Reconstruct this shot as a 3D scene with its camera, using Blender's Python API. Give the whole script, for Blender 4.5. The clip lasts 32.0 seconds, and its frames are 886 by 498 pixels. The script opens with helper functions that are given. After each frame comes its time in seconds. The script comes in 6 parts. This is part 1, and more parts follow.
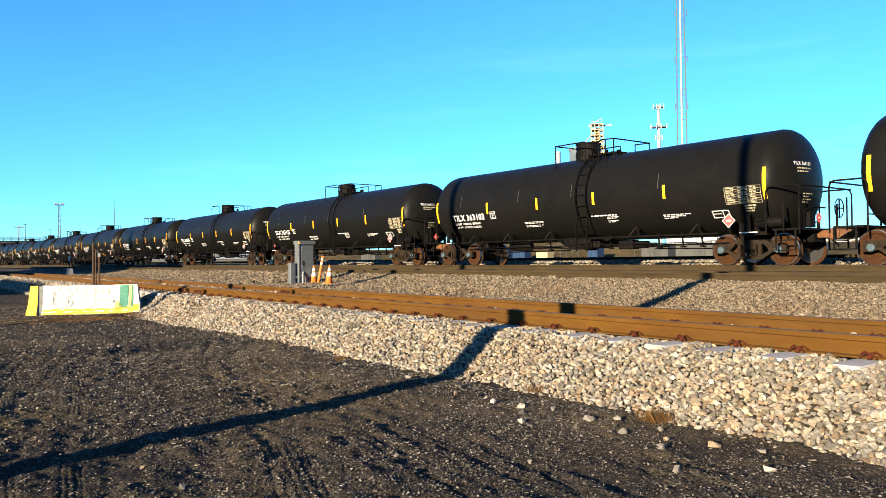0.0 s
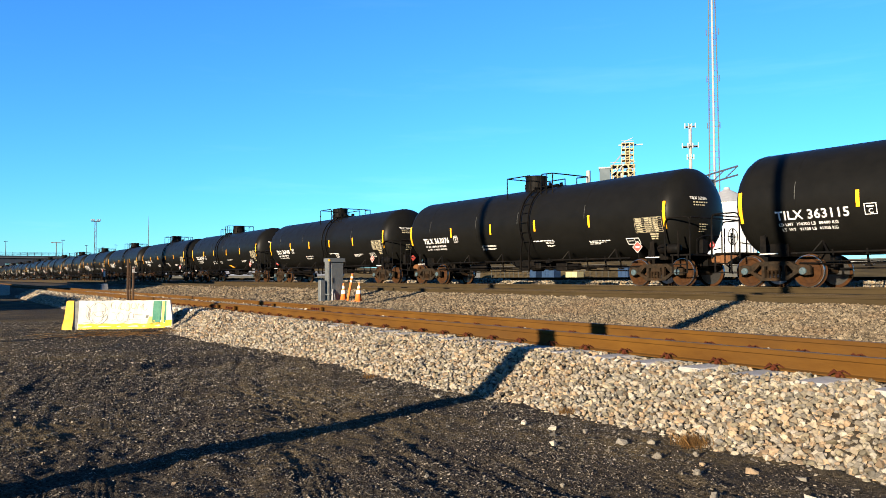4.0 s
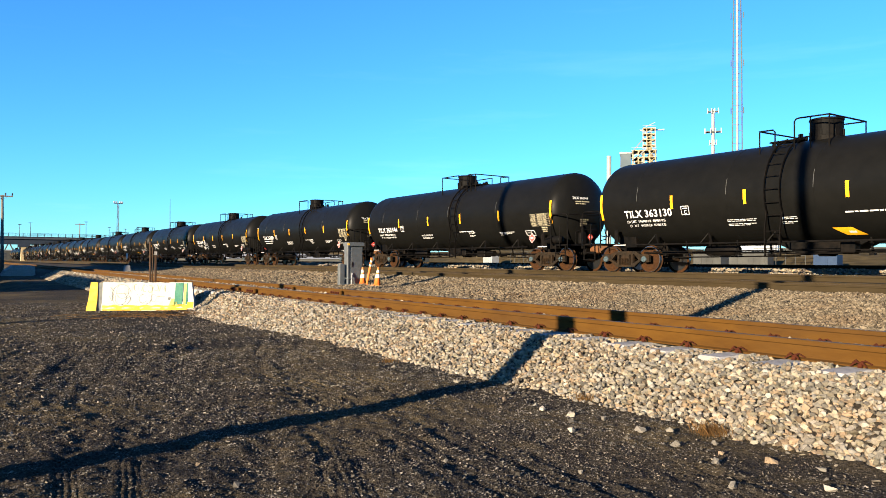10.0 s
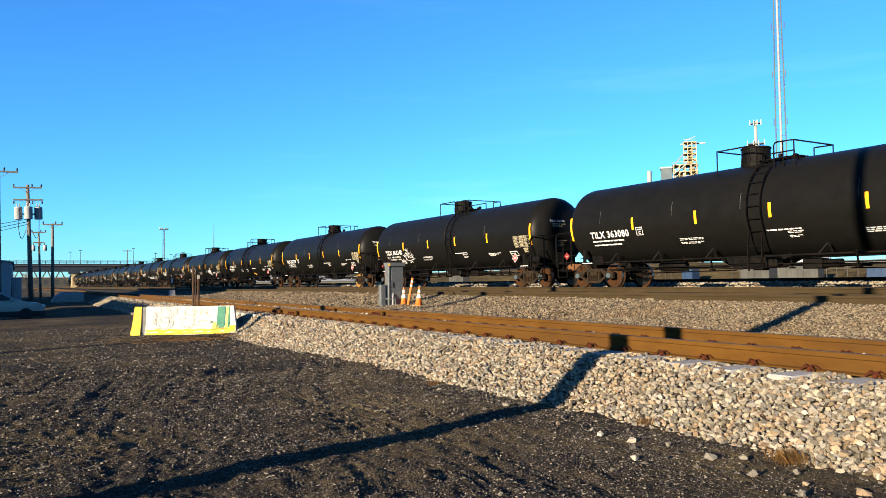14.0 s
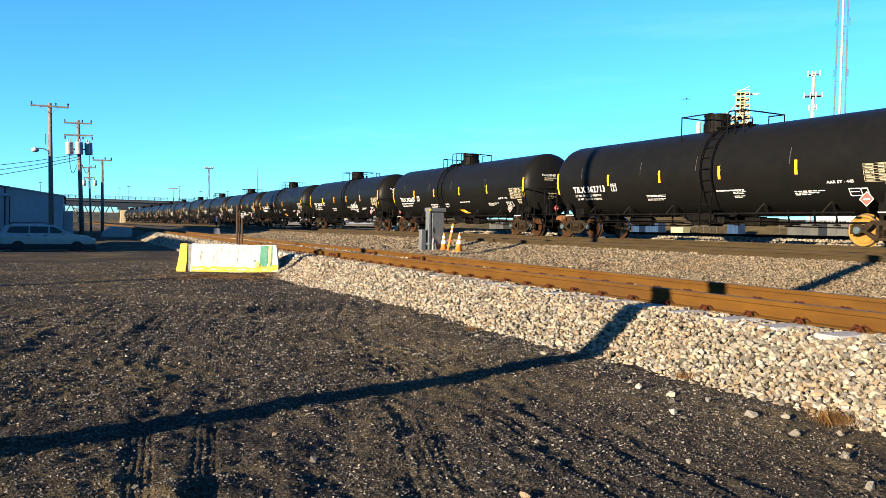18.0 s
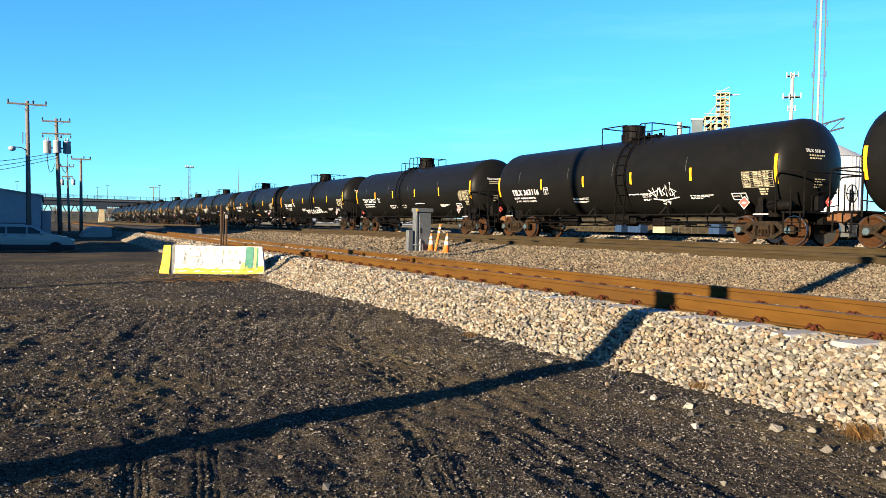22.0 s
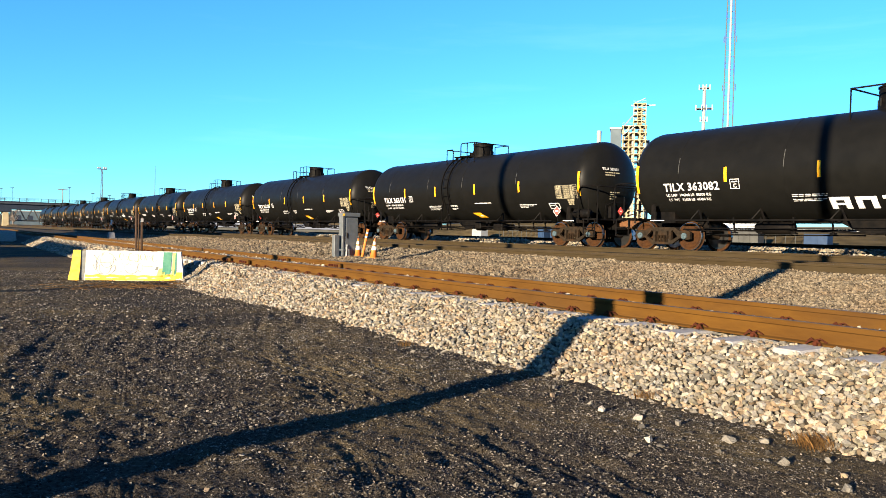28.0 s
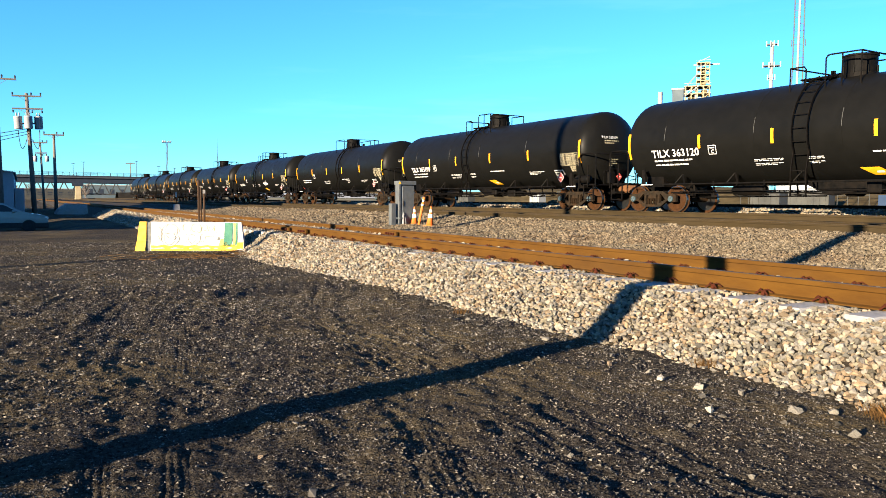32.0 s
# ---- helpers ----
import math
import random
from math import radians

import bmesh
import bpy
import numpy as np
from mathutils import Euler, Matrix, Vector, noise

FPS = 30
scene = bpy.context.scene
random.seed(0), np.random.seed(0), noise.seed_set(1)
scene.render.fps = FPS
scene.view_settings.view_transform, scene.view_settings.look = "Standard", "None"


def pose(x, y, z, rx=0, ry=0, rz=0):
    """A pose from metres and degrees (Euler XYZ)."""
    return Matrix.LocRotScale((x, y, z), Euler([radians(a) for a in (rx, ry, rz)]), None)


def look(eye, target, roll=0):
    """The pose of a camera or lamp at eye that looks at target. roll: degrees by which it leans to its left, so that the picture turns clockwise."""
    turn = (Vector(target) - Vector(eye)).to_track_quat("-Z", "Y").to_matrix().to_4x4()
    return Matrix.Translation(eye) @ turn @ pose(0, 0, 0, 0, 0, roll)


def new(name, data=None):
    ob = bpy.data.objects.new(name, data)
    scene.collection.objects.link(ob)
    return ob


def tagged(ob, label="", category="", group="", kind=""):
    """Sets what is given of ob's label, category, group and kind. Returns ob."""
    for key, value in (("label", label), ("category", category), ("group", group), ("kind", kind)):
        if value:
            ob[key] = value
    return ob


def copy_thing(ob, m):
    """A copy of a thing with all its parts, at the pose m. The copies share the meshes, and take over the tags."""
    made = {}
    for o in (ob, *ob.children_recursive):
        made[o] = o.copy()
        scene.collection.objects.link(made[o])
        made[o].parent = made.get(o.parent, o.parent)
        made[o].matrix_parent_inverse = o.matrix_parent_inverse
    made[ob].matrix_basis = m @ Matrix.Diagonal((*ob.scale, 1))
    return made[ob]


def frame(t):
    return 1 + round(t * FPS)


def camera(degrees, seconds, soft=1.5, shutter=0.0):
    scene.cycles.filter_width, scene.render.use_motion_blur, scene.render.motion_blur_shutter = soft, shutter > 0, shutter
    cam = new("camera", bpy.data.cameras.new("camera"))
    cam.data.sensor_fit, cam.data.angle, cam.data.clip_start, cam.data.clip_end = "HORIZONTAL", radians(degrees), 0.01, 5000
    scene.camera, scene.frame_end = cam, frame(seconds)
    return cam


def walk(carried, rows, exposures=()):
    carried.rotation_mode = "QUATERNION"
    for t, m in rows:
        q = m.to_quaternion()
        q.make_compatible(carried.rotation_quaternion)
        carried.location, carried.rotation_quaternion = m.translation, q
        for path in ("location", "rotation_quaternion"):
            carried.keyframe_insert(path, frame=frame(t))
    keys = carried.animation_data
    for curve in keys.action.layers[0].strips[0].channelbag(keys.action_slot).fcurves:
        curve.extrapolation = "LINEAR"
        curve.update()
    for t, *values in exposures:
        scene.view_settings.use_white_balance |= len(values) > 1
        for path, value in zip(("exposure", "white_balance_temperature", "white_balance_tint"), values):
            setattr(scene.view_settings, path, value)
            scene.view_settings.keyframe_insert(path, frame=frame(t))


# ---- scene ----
cam = camera(61.5, 32.0, 0.55)
# seconds, place of the eye, yaw to the left of the tracks' far end, pitch, lean
PATH = [
    (0, 0.014, -0.026, 1.365, -36.47, 0.76, -0.65),
    (0.5, 0.024, 0.020, 1.367, -34.35, 0.23, -0.84),
    (1, 0.014, 0.021, 1.362, -34.26, 0.90, 0.67),
    (1.5, 0.064, 0.083, 1.362, -34.94, 1.63, 0.66),
    (2, 0.022, 0.024, 1.363, -34.81, 1.77, 0.05),
    (2.5, 0.002, -0.005, 1.366, -34.25, 1.41, -0.09),
    (3, 0.005, -0.005, 1.366, -34.19, 1.98, 0.02),
    (3.5, 0.009, 0.002, 1.368, -34.24, 2.19, -0.17),
    (5.5, -0.008, 0.002, 1.378, -34.44, 2.02, 0.21),
    (6, 0.004, 0.006, 1.381, -34.42, 1.55, 0.58),
    (6.5, 0.007, 0.005, 1.381, -34.65, 1.98, 0.64),
    (7, -0.001, -0.003, 1.377, -34.80, 1.69, 0.17),
    (7.5, -0.000, -0.003, 1.382, -34.90, 1.73, 0.13),
    (8, 0.001, -0.004, 1.378, -34.92, 1.33, -0.12),
    (8.5, 0.006, -0.003, 1.377, -34.74, 1.07, -0.07),
    (9, 0.000, 0.000, 1.381, -34.39, 1.15, 0.01),
    (9.5, -0.003, 0.002, 1.379, -33.85, 1.06, 0.25),
    (10, -0.015, -0.006, 1.384, -32.83, 1.00, 0.37),
    (10.5, -0.004, 0.001, 1.386, -30.88, 0.46, 0.38),
    (11, -0.017, -0.008, 1.387, -29.21, 0.81, 0.33),
    (11.5, -0.016, 0.010, 1.387, -29.53, 0.46, 0.72),
    (12, -0.008, 0.035, 1.385, -29.79, 0.38, 0.77),
    (12.5, -0.019, 0.073, 1.379, -30.63, 0.46, 0.34),
    (13, -0.002, 0.103, 1.360, -30.88, -1.39, 0.24),
    (13.5, 0.016, 0.200, 1.365, -29.57, 1.07, -1.22),
    (14, 0.126, 0.321, 1.359, -29.78, 2.53, -0.65),
    (14.5, 0.195, 0.376, 1.358, -28.60, 0.86, -1.32),
    (16.5, 0.145, 0.441, 1.352, -28.52, -1.49, 0.96),
    (17, 0.147, 0.399, 1.352, -27.66, -2.44, 2.04),
    (17.5, 0.123, 0.397, 1.354, -27.57, -1.67, 1.05),
    (18, 0.137, 0.380, 1.356, -26.71, -1.62, 1.19),
    (18.5, 0.137, 0.383, 1.356, -26.63, -1.83, 1.43),
    (19, 0.131, 0.399, 1.357, -28.54, -0.90, 2.12),
    (19.5, 0.134, 0.395, 1.362, -28.55, 0.09, 1.82),
    (20, 0.143, 0.396, 1.364, -27.74, -0.17, 1.47),
    (20.5, 0.152, 0.395, 1.362, -27.47, -0.40, 1.05),
    (21, 0.154, 0.476, 1.378, -28.01, -1.43, 1.59),
    (21.5, 0.129, 0.601, 1.386, -27.17, -1.46, 1.11),
    (22, 0.087, 0.716, 1.394, -28.09, -1.63, 1.18),
    (22.5, 0.054, 0.777, 1.379, -27.68, -1.87, 1.86),
    (23, 0.120, 0.870, 1.390, -28.91, -1.81, 1.90),
    (23.5, 0.161, 0.971, 1.384, -28.22, -0.57, 0.66),
    (24, 0.184, 1.016, 1.395, -30.57, -0.87, 1.17),
    (24.5, 0.116, 1.047, 1.397, -30.17, -1.06, 0.64),
    (26.5, 0.112, 1.084, 1.395, -31.57, -0.81, 1.52),
    (27, 0.145, 1.076, 1.390, -31.96, -1.10, 1.05),
    (27.5, 0.169, 1.074, 1.389, -32.70, -1.09, 0.71),
    (28, 0.151, 1.079, 1.387, -33.90, -1.10, 1.38),
    (28.5, 0.149, 1.083, 1.385, -34.58, -1.77, 0.99),
    (29, 0.134, 1.088, 1.383, -33.04, -1.84, 0.83),
    (29.5, 0.136, 1.072, 1.383, -31.34, -1.96, -0.10),
    (30, 0.162, 1.072, 1.395, -29.75, -1.19, -0.93),
    (30.5, 0.163, 1.071, 1.394, -29.51, -1.72, -0.11),
    (31, 0.163, 1.078, 1.394, -29.34, -1.89, 0.19),
    (31.5, 0.179, 1.077, 1.390, -29.22, -1.69, -0.12),
    (32, 0.232, 1.131, 1.382, -29.50, -3.68, 0.51),
    ]


def aim(x, y, z, yaw, pitch, roll):
    a, p = radians(yaw), radians(pitch)
    return look((x, y, z), (x - math.sin(a) * math.cos(p), y + math.cos(a) * math.cos(p), z + math.sin(p)), roll)


EXPOSURES = ((0.0, 2.35), (1.0, 2.15), (6.0, 2.13), (9.0, 2.22), (12.0, 2.20), (13.0, 2.34), (14.0, 2.13), (14.5, 2.15), (17.0, 2.42), (19.2, 2.42), (20.0, 2.28), (21.0, 2.35), (22.0, 2.35), (27.0, 2.35), (30.0, 2.45), (32.0, 2.42))
walk(cam, [(t, aim(*v)) for t, *v in PATH], EXPOSURES)

# ---- light ----
SUN_AZ = math.atan2(-0.367, -1.0)          # the sun stands low behind the camera's left shoulder
SUN_EL = radians(11.5)
world = bpy.data.worlds.new("world")
scene.world = world
world.use_nodes = True
wn = world.node_tree.nodes
sky = wn.new("ShaderNodeTexSky")
sky.sky_type, sky.sun_disc = "NISHITA", False
sky.sun_elevation, sky.sun_rotation = SUN_EL, math.pi / 2 - SUN_AZ
sky.altitude, sky.air_density, sky.dust_density, sky.ozone_density = 100, 1.0, 0.0, 5.0
tint = wn.new("ShaderNodeMix")             # the deep clear winter blue of this sky
tint.data_type, tint.blend_type = "RGBA", "MULTIPLY"
tint.inputs["Factor"].default_value = 1.0
world.node_tree.links.new(sky.outputs[0], tint.inputs[6])
tint.inputs[7].default_value = (0.41, 0.82, 1.08, 1.0)
where = wn.new("ShaderNodeTexCoord")       # thin, faint cirrus drawn out along the horizon
flat = wn.new("ShaderNodeMapping")
flat.inputs["Scale"].default_value = (1.6, 1.6, 15.0)
world.node_tree.links.new(where.outputs["Generated"], flat.inputs[0])
cirrus = wn.new("ShaderNodeTexNoise")
cirrus.inputs["Scale"].default_value, cirrus.inputs["Detail"].default_value, cirrus.inputs["Roughness"].default_value = 1.7, 5.0, 0.6
world.node_tree.links.new(flat.outputs[0], cirrus.inputs["Vector"])
thin = wn.new("ShaderNodeMapRange")
thin.inputs["From Min"].default_value, thin.inputs["From Max"].default_value, thin.inputs["To Max"].default_value = 0.56, 0.82, 0.55
world.node_tree.links.new(cirrus.outputs["Fac"], thin.inputs["Value"])
veil = wn.new("ShaderNodeMix")
veil.data_type, veil.blend_type = "RGBA", "MULTIPLY"
world.node_tree.links.new(thin.outputs["Result"], veil.inputs["Factor"])
world.node_tree.links.new(tint.outputs[2], veil.inputs[6])
veil.inputs[7].default_value = (1.75, 1.16, 1.04, 1.0)
world.node_tree.links.new(veil.outputs[2], wn["Background"].inputs[0])
wn["Background"].inputs[1].default_value = 0.068
sun_data = bpy.data.lights.new("sun", "SUN")
sun_data.energy, sun_data.angle, sun_data.color = 5.0, radians(0.5), (1.0, 0.83, 0.60)
sun = new("sun", sun_data)
sun.matrix_world = look((0, 0, 60), (60 * math.cos(SUN_EL) * -math.cos(SUN_AZ), 60 * math.cos(SUN_EL) * -math.sin(SUN_AZ), 60 - 60 * math.sin(SUN_EL)))


# ---- materials ----
def mat(name, c1, c2, scale=4.0, rough=0.7, metal=0.0, bump=0.0, bscale=60.0, c3=None, s3=0.6, w3=0.5, vary=0.0, rough2=None, island=0.0, stretch=None, spec=0.15, grains=None, kinds=None):
    """A surface of two mixed tones at a fine scale, stains of c3 at a coarse scale s3, and fine relief."""
    m = bpy.data.materials.new(name)
    m.use_nodes = True
    n, l = m.node_tree.nodes, m.node_tree.links
    b = n["Principled BSDF"]
    co = n.new("ShaderNodeTexCoord")
    src = co.outputs["Object"]
    if stretch:
        mp = n.new("ShaderNodeMapping")
        mp.inputs["Scale"].default_value = stretch
        l.new(src, mp.inputs[0])
        src = mp.outputs[0]

    def noise_at(s, detail=5.0):
        t = n.new("ShaderNodeTexNoise")
        t.inputs["Scale"].default_value, t.inputs["Detail"].default_value, t.inputs["Roughness"].default_value = s, detail, 0.62
        l.new(src, t.inputs["Vector"])
        return t.outputs["Fac"]

    def ramp(v, lo, hi):
        r = n.new("ShaderNodeMapRange")
        r.inputs["From Min"].default_value, r.inputs["From Max"].default_value = lo, hi
        l.new(v, r.inputs["Value"])
        return r.outputs["Result"]

    def mix(f, a, c):
        x = n.new("ShaderNodeMix")
        x.data_type = "RGBA"
        if isinstance(f, float):
            x.inputs["Factor"].default_value = f
        else:
            l.new(f, x.inputs["Factor"])
        for k, v in (("A", a), ("B", c)):
            sock = [i for i in x.inputs if i.name == k and i.type == "RGBA"][0]
            if isinstance(v, tuple):
                sock.default_value = (*v, 1.0)
            else:
                l.new(v, sock)
        return [o for o in x.outputs if o.type == "RGBA"][0]

    fine = ramp(noise_at(scale), 0.32, 0.68)
    col = mix(fine, c1, c2)
    if c3:
        st = n.new("ShaderNodeMath")
        st.operation = "MULTIPLY"
        l.new(ramp(noise_at(s3, 6.0), 0.45, 0.7), st.inputs[0])
        st.inputs[1].default_value = w3
        col = mix(st.outputs[0], col, c3)
    if kinds:                                       # loose stones of several kinds of rock
        pickr = n.new("ShaderNodeValToRGB")
        pickr.color_ramp.interpolation = "CONSTANT"
        while len(pickr.color_ramp.elements) < len(kinds):
            pickr.color_ramp.elements.new(0.5)
        for i, c in enumerate(kinds):
            pickr.color_ramp.elements[i].position, pickr.color_ramp.elements[i].color = i / len(kinds), (*c, 1.0)
        wild = n.new("ShaderNodeMath")
        wild.operation = "MULTIPLY"
        wild.inputs[1].default_value = 7.31
        l.new(n.new("ShaderNodeNewGeometry").outputs["Random Per Island"], wild.inputs[0])
        part_of = n.new("ShaderNodeMath")
        part_of.operation = "FRACT"
        l.new(wild.outputs[0], part_of.inputs[0])
        l.new(part_of.outputs[0], pickr.inputs[0])
        col = mix(0.62, col, pickr.outputs[0])
    if vary or island:
        if island:
            g = n.new("ShaderNodeNewGeometry").outputs["Random Per Island"]
            k = island
        else:
            g = n.new("ShaderNodeObjectInfo").outputs["Random"]
            k = vary
        hs = n.new("ShaderNodeHueSaturation")
        l.new(ramp(g, 0.0, 1.0), hs.inputs["Value"])
        hs.inputs["Value"].links[0].from_node.inputs["To Min"].default_value = 1 - k
        hs.inputs["Value"].links[0].from_node.inputs["To Max"].default_value = 1 + k
        l.new(col, hs.inputs["Color"])
        col = hs.outputs[0]
    l.new(col, b.inputs["Base Color"])
    b.inputs["Metallic"].default_value = metal
    b.inputs["Specular IOR Level"].default_value = spec
    if rough2 is None:
        b.inputs["Roughness"].default_value = rough
    else:
        r = ramp(noise_at(scale * 0.7), 0.3, 0.7)
        r.node.inputs["To Min"].default_value, r.node.inputs["To Max"].default_value = rough, rough2
        l.new(r, b.inputs["Roughness"])
    bp = None
    if bump:
        bp = n.new("ShaderNodeBump")
        bp.inputs["Strength"].default_value, bp.inputs["Distance"].default_value = min(1.0, bump), 0.02
        l.new(noise_at(bscale, 4.0), bp.inputs["Height"])
        l.new(bp.outputs[0], b.inputs["Normal"])
    for per_metre, depth in grains or ():          # pressed-in grit: round grains of one size
        vo = n.new("ShaderNodeTexVoronoi")
        vo.inputs["Scale"].default_value = per_metre
        l.new(src, vo.inputs["Vector"])
        inv = n.new("ShaderNodeMath")
        inv.operation = "SUBTRACT"
        inv.inputs[0].default_value = 1.0
        l.new(vo.outputs["Distance"], inv.inputs[1])
        gb = n.new("ShaderNodeBump")
        gb.inputs["Strength"].default_value, gb.inputs["Distance"].default_value = 1.0, depth
        l.new(inv.outputs[0], gb.inputs["Height"])
        if bp:
            l.new(bp.outputs[0], gb.inputs["Normal"])
        bp = gb
        l.new(bp.outputs[0], b.inputs["Normal"])
    return m


M_DIRT = mat("dark_dirt", (0.0062, 0.0053, 0.0045), (0.062, 0.052, 0.040), 40, 0.97, bump=1.0, bscale=95, c3=(0.112, 0.082, 0.038), s3=0.42, w3=0.75, spec=0.03, grains=((46, 0.013), (110, 0.006)))
# bed is darkened: its colour stands in for shade between the ballast stones
M_GAP_GRAVEL = mat("gravel_bed", (0.00819, 0.00665, 0.00512), (0.0435, 0.0358, 0.0256), 22, 0.95, bump=1.0, bscale=22, c3=(0.0358, 0.023, 0.0128), s3=0.35, w3=0.4, spec=0.1)
M_STONE = mat("ballast_stone", (0.085, 0.072, 0.053), (0.158, 0.138, 0.107), 30, 0.92, bump=0.6, bscale=90, c3=(0.125, 0.072, 0.032), s3=0.9, w3=0.6, island=0.5, spec=0.08, kinds=((0.168, 0.142, 0.104), (0.143, 0.134, 0.117), (0.19, 0.135, 0.082), (0.215, 0.196, 0.162), (0.10, 0.096, 0.085), (0.165, 0.114, 0.07), (0.182, 0.16, 0.122), (0.138, 0.123, 0.085)))
M_STONE_DUSTY = mat("dusty_ballast_stone", (0.056, 0.044, 0.029), (0.118, 0.096, 0.066), 20, 0.92, bump=0.5, bscale=70, c3=(0.074, 0.044, 0.022), s3=0.8, w3=0.5, island=0.6, spec=0.08)
M_PEBBLE = mat("dark_pebble", (0.016, 0.0142, 0.0118), (0.104, 0.094, 0.079), 10, 0.95, c3=(0.088, 0.066, 0.038), s3=0.5, w3=0.4, island=0.9, spec=0.06)
M_RUST = mat("rusty_rail", (0.04, 0.0165, 0.00155), (0.0609, 0.027, 0.00279), 6, 0.9, bump=0.25, bscale=60, c3=(0.035, 0.0175, 0.00526), s3=1.3, w3=0.5, stretch=(1, 0.25, 1), spec=0.12)
M_RUST_DUSTY = mat("dusty_rail", (0.0155, 0.0103, 0.00397), (0.0258, 0.0172, 0.00669), 6, 0.9, bump=0.25, bscale=60, c3=(0.0241, 0.0172, 0.00864), s3=1.0, w3=0.6, stretch=(1, 0.25, 1), spec=0.12)
M_RAILTOP = mat("worn_rail_head", (0.030, 0.0225, 0.017), (0.052, 0.038, 0.028), 8, 0.6, 0.3, c3=(0.05, 0.025, 0.012), s3=2, w3=0.5)
M_CLIP = mat("rusty_clip", (0.021, 0.0052, 0.0026), (0.042, 0.0105, 0.0045), 20, 0.9, spec=0.08)
M_CONCRETE = mat("pale_concrete", (0.169, 0.163, 0.154), (0.241, 0.232, 0.22), 7, 0.9, bump=0.3, bscale=40, c3=(0.205, 0.163, 0.12), s3=1.4, w3=0.4, vary=0.1)
M_TIE = mat("old_wood_tie", (0.0258, 0.0206, 0.0165), (0.0516, 0.0413, 0.031), 12, 0.95, bump=0.6, bscale=40)
M_TANK = mat("black_tank_paint", (0.0033, 0.0033, 0.0030), (0.0044, 0.0043, 0.0039), 3, 0.36, bump=0.01, bscale=6, c3=(0.0062, 0.0057, 0.0047), s3=0.5, w3=0.3, rough2=0.46, spec=0.05)
M_BLACK = mat("black_steel_paint", (0.0014, 0.0014, 0.0014), (0.0036, 0.0032, 0.003), 8, 0.6, c3=(0.009, 0.0065, 0.0045), s3=2, w3=0.5, spec=0.04)
M_TRUCK = mat("grimy_truck_steel", (0.0055, 0.0043, 0.003), (0.0165, 0.0122, 0.0082), 9, 0.9, bump=0.3, bscale=40, c3=(0.032, 0.0155, 0.006), s3=2.5, w3=0.5, spec=0.05)
M_WHEEL = mat("rusty_wheel", (0.019, 0.0078, 0.0028), (0.033, 0.0142, 0.0052), 10, 0.9, c3=(0.014, 0.009, 0.0065), s3=3, w3=0.6, spec=0.05)
M_OCHRE = mat("ochre_wheel_paint", (0.125, 0.062, 0.009), (0.20, 0.105, 0.02), 9, 0.7, c3=(0.05, 0.022, 0.006), s3=4, w3=0.6)
M_TREAD = mat("worn_tread", (0.1887, 0.1833, 0.1779), (0.2695, 0.2641, 0.2587), 20, 0.3, 1.0)
M_COUPLER = mat("orange_rust_casting", (0.0614, 0.0253, 0.00867), (0.0903, 0.0397, 0.0152), 8, 0.8, bump=0.3, bscale=50, c3=(0.0361, 0.0181, 0.0108), s3=3, w3=0.6)
M_BLUECAP = mat("blue_bearing_cap", (0.0222, 0.0413, 0.0509), (0.0477, 0.0699, 0.0795), 20, 0.5, c3=(0.0477, 0.0286, 0.0159), s3=5, w3=0.6)
M_STRIP = mat("yellow_reflective_tape", (0.526, 0.221, 0.00585), (0.57, 0.264, 0.011), 12, 0.45)
M_WHITE = mat("white_stencil_paint", (0.358, 0.353, 0.343), (0.407, 0.402, 0.392), 14, 0.6)
M_RED = mat("red_placard_print", (0.30, 0.042, 0.036), (0.36, 0.055, 0.045), 8, 0.5)
M_YELLOW = mat("yellow_paint", (0.495, 0.277, 0.0138), (0.55, 0.335, 0.0413), 7, 0.65, c3=(0.31, 0.191, 0.0826), s3=4, w3=0.5)
M_BARRIER = mat("white_painted_concrete", (0.307, 0.297, 0.267), (0.367, 0.357, 0.327), 7, 0.75, bump=0.2, bscale=30, c3=(0.307, 0.277, 0.198), s3=2.0, w3=0.5)
M_GREEN = mat("green_spray_paint", (0.0265, 0.106, 0.0728), (0.0596, 0.159, 0.106), 6, 0.6)
M_LIME = mat("yellow_green_spray_paint", (0.26, 0.28, 0.07), (0.36, 0.37, 0.12), 7, 0.6)
M_OLIVE = mat("olive_spray_line", (0.21, 0.20, 0.07), (0.28, 0.26, 0.10), 9, 0.7)
M_SPRAY = mat("dark_spray_line", (0.075, 0.078, 0.075), (0.12, 0.12, 0.105), 9, 0.7)
M_GALV = mat("galvanised_steel", (0.0653, 0.0729, 0.0768), (0.0921, 0.0998, 0.104), 6, 0.5, 0.35, c3=(0.107, 0.104, 0.0921), s3=2, w3=0.4)
M_ORANGE = mat("orange_plastic", (0.439, 0.0932, 0.0164), (0.472, 0.126, 0.0274), 7, 0.55, c3=(0.329, 0.137, 0.0658), s3=6, w3=0.5)
M_CONEWHITE = mat("reflective_collar", (0.397, 0.381, 0.35), (0.45, 0.434, 0.403), 9, 0.5)
M_WOOD = mat("weathered_pole_wood", (0.075, 0.064, 0.054), (0.135, 0.118, 0.10), 6, 0.9, bump=0.5, bscale=30, stretch=(4, 4, 0.5))
M_OLDPOST = mat("dark_old_post", (0.0232, 0.0132, 0.00795), (0.0497, 0.0298, 0.0179), 9, 0.95, bump=0.4, bscale=40, spec=0.15)
M_GREYMETAL = mat("grey_transformer_paint", (0.191, 0.201, 0.212), (0.244, 0.254, 0.265), 5, 0.5)
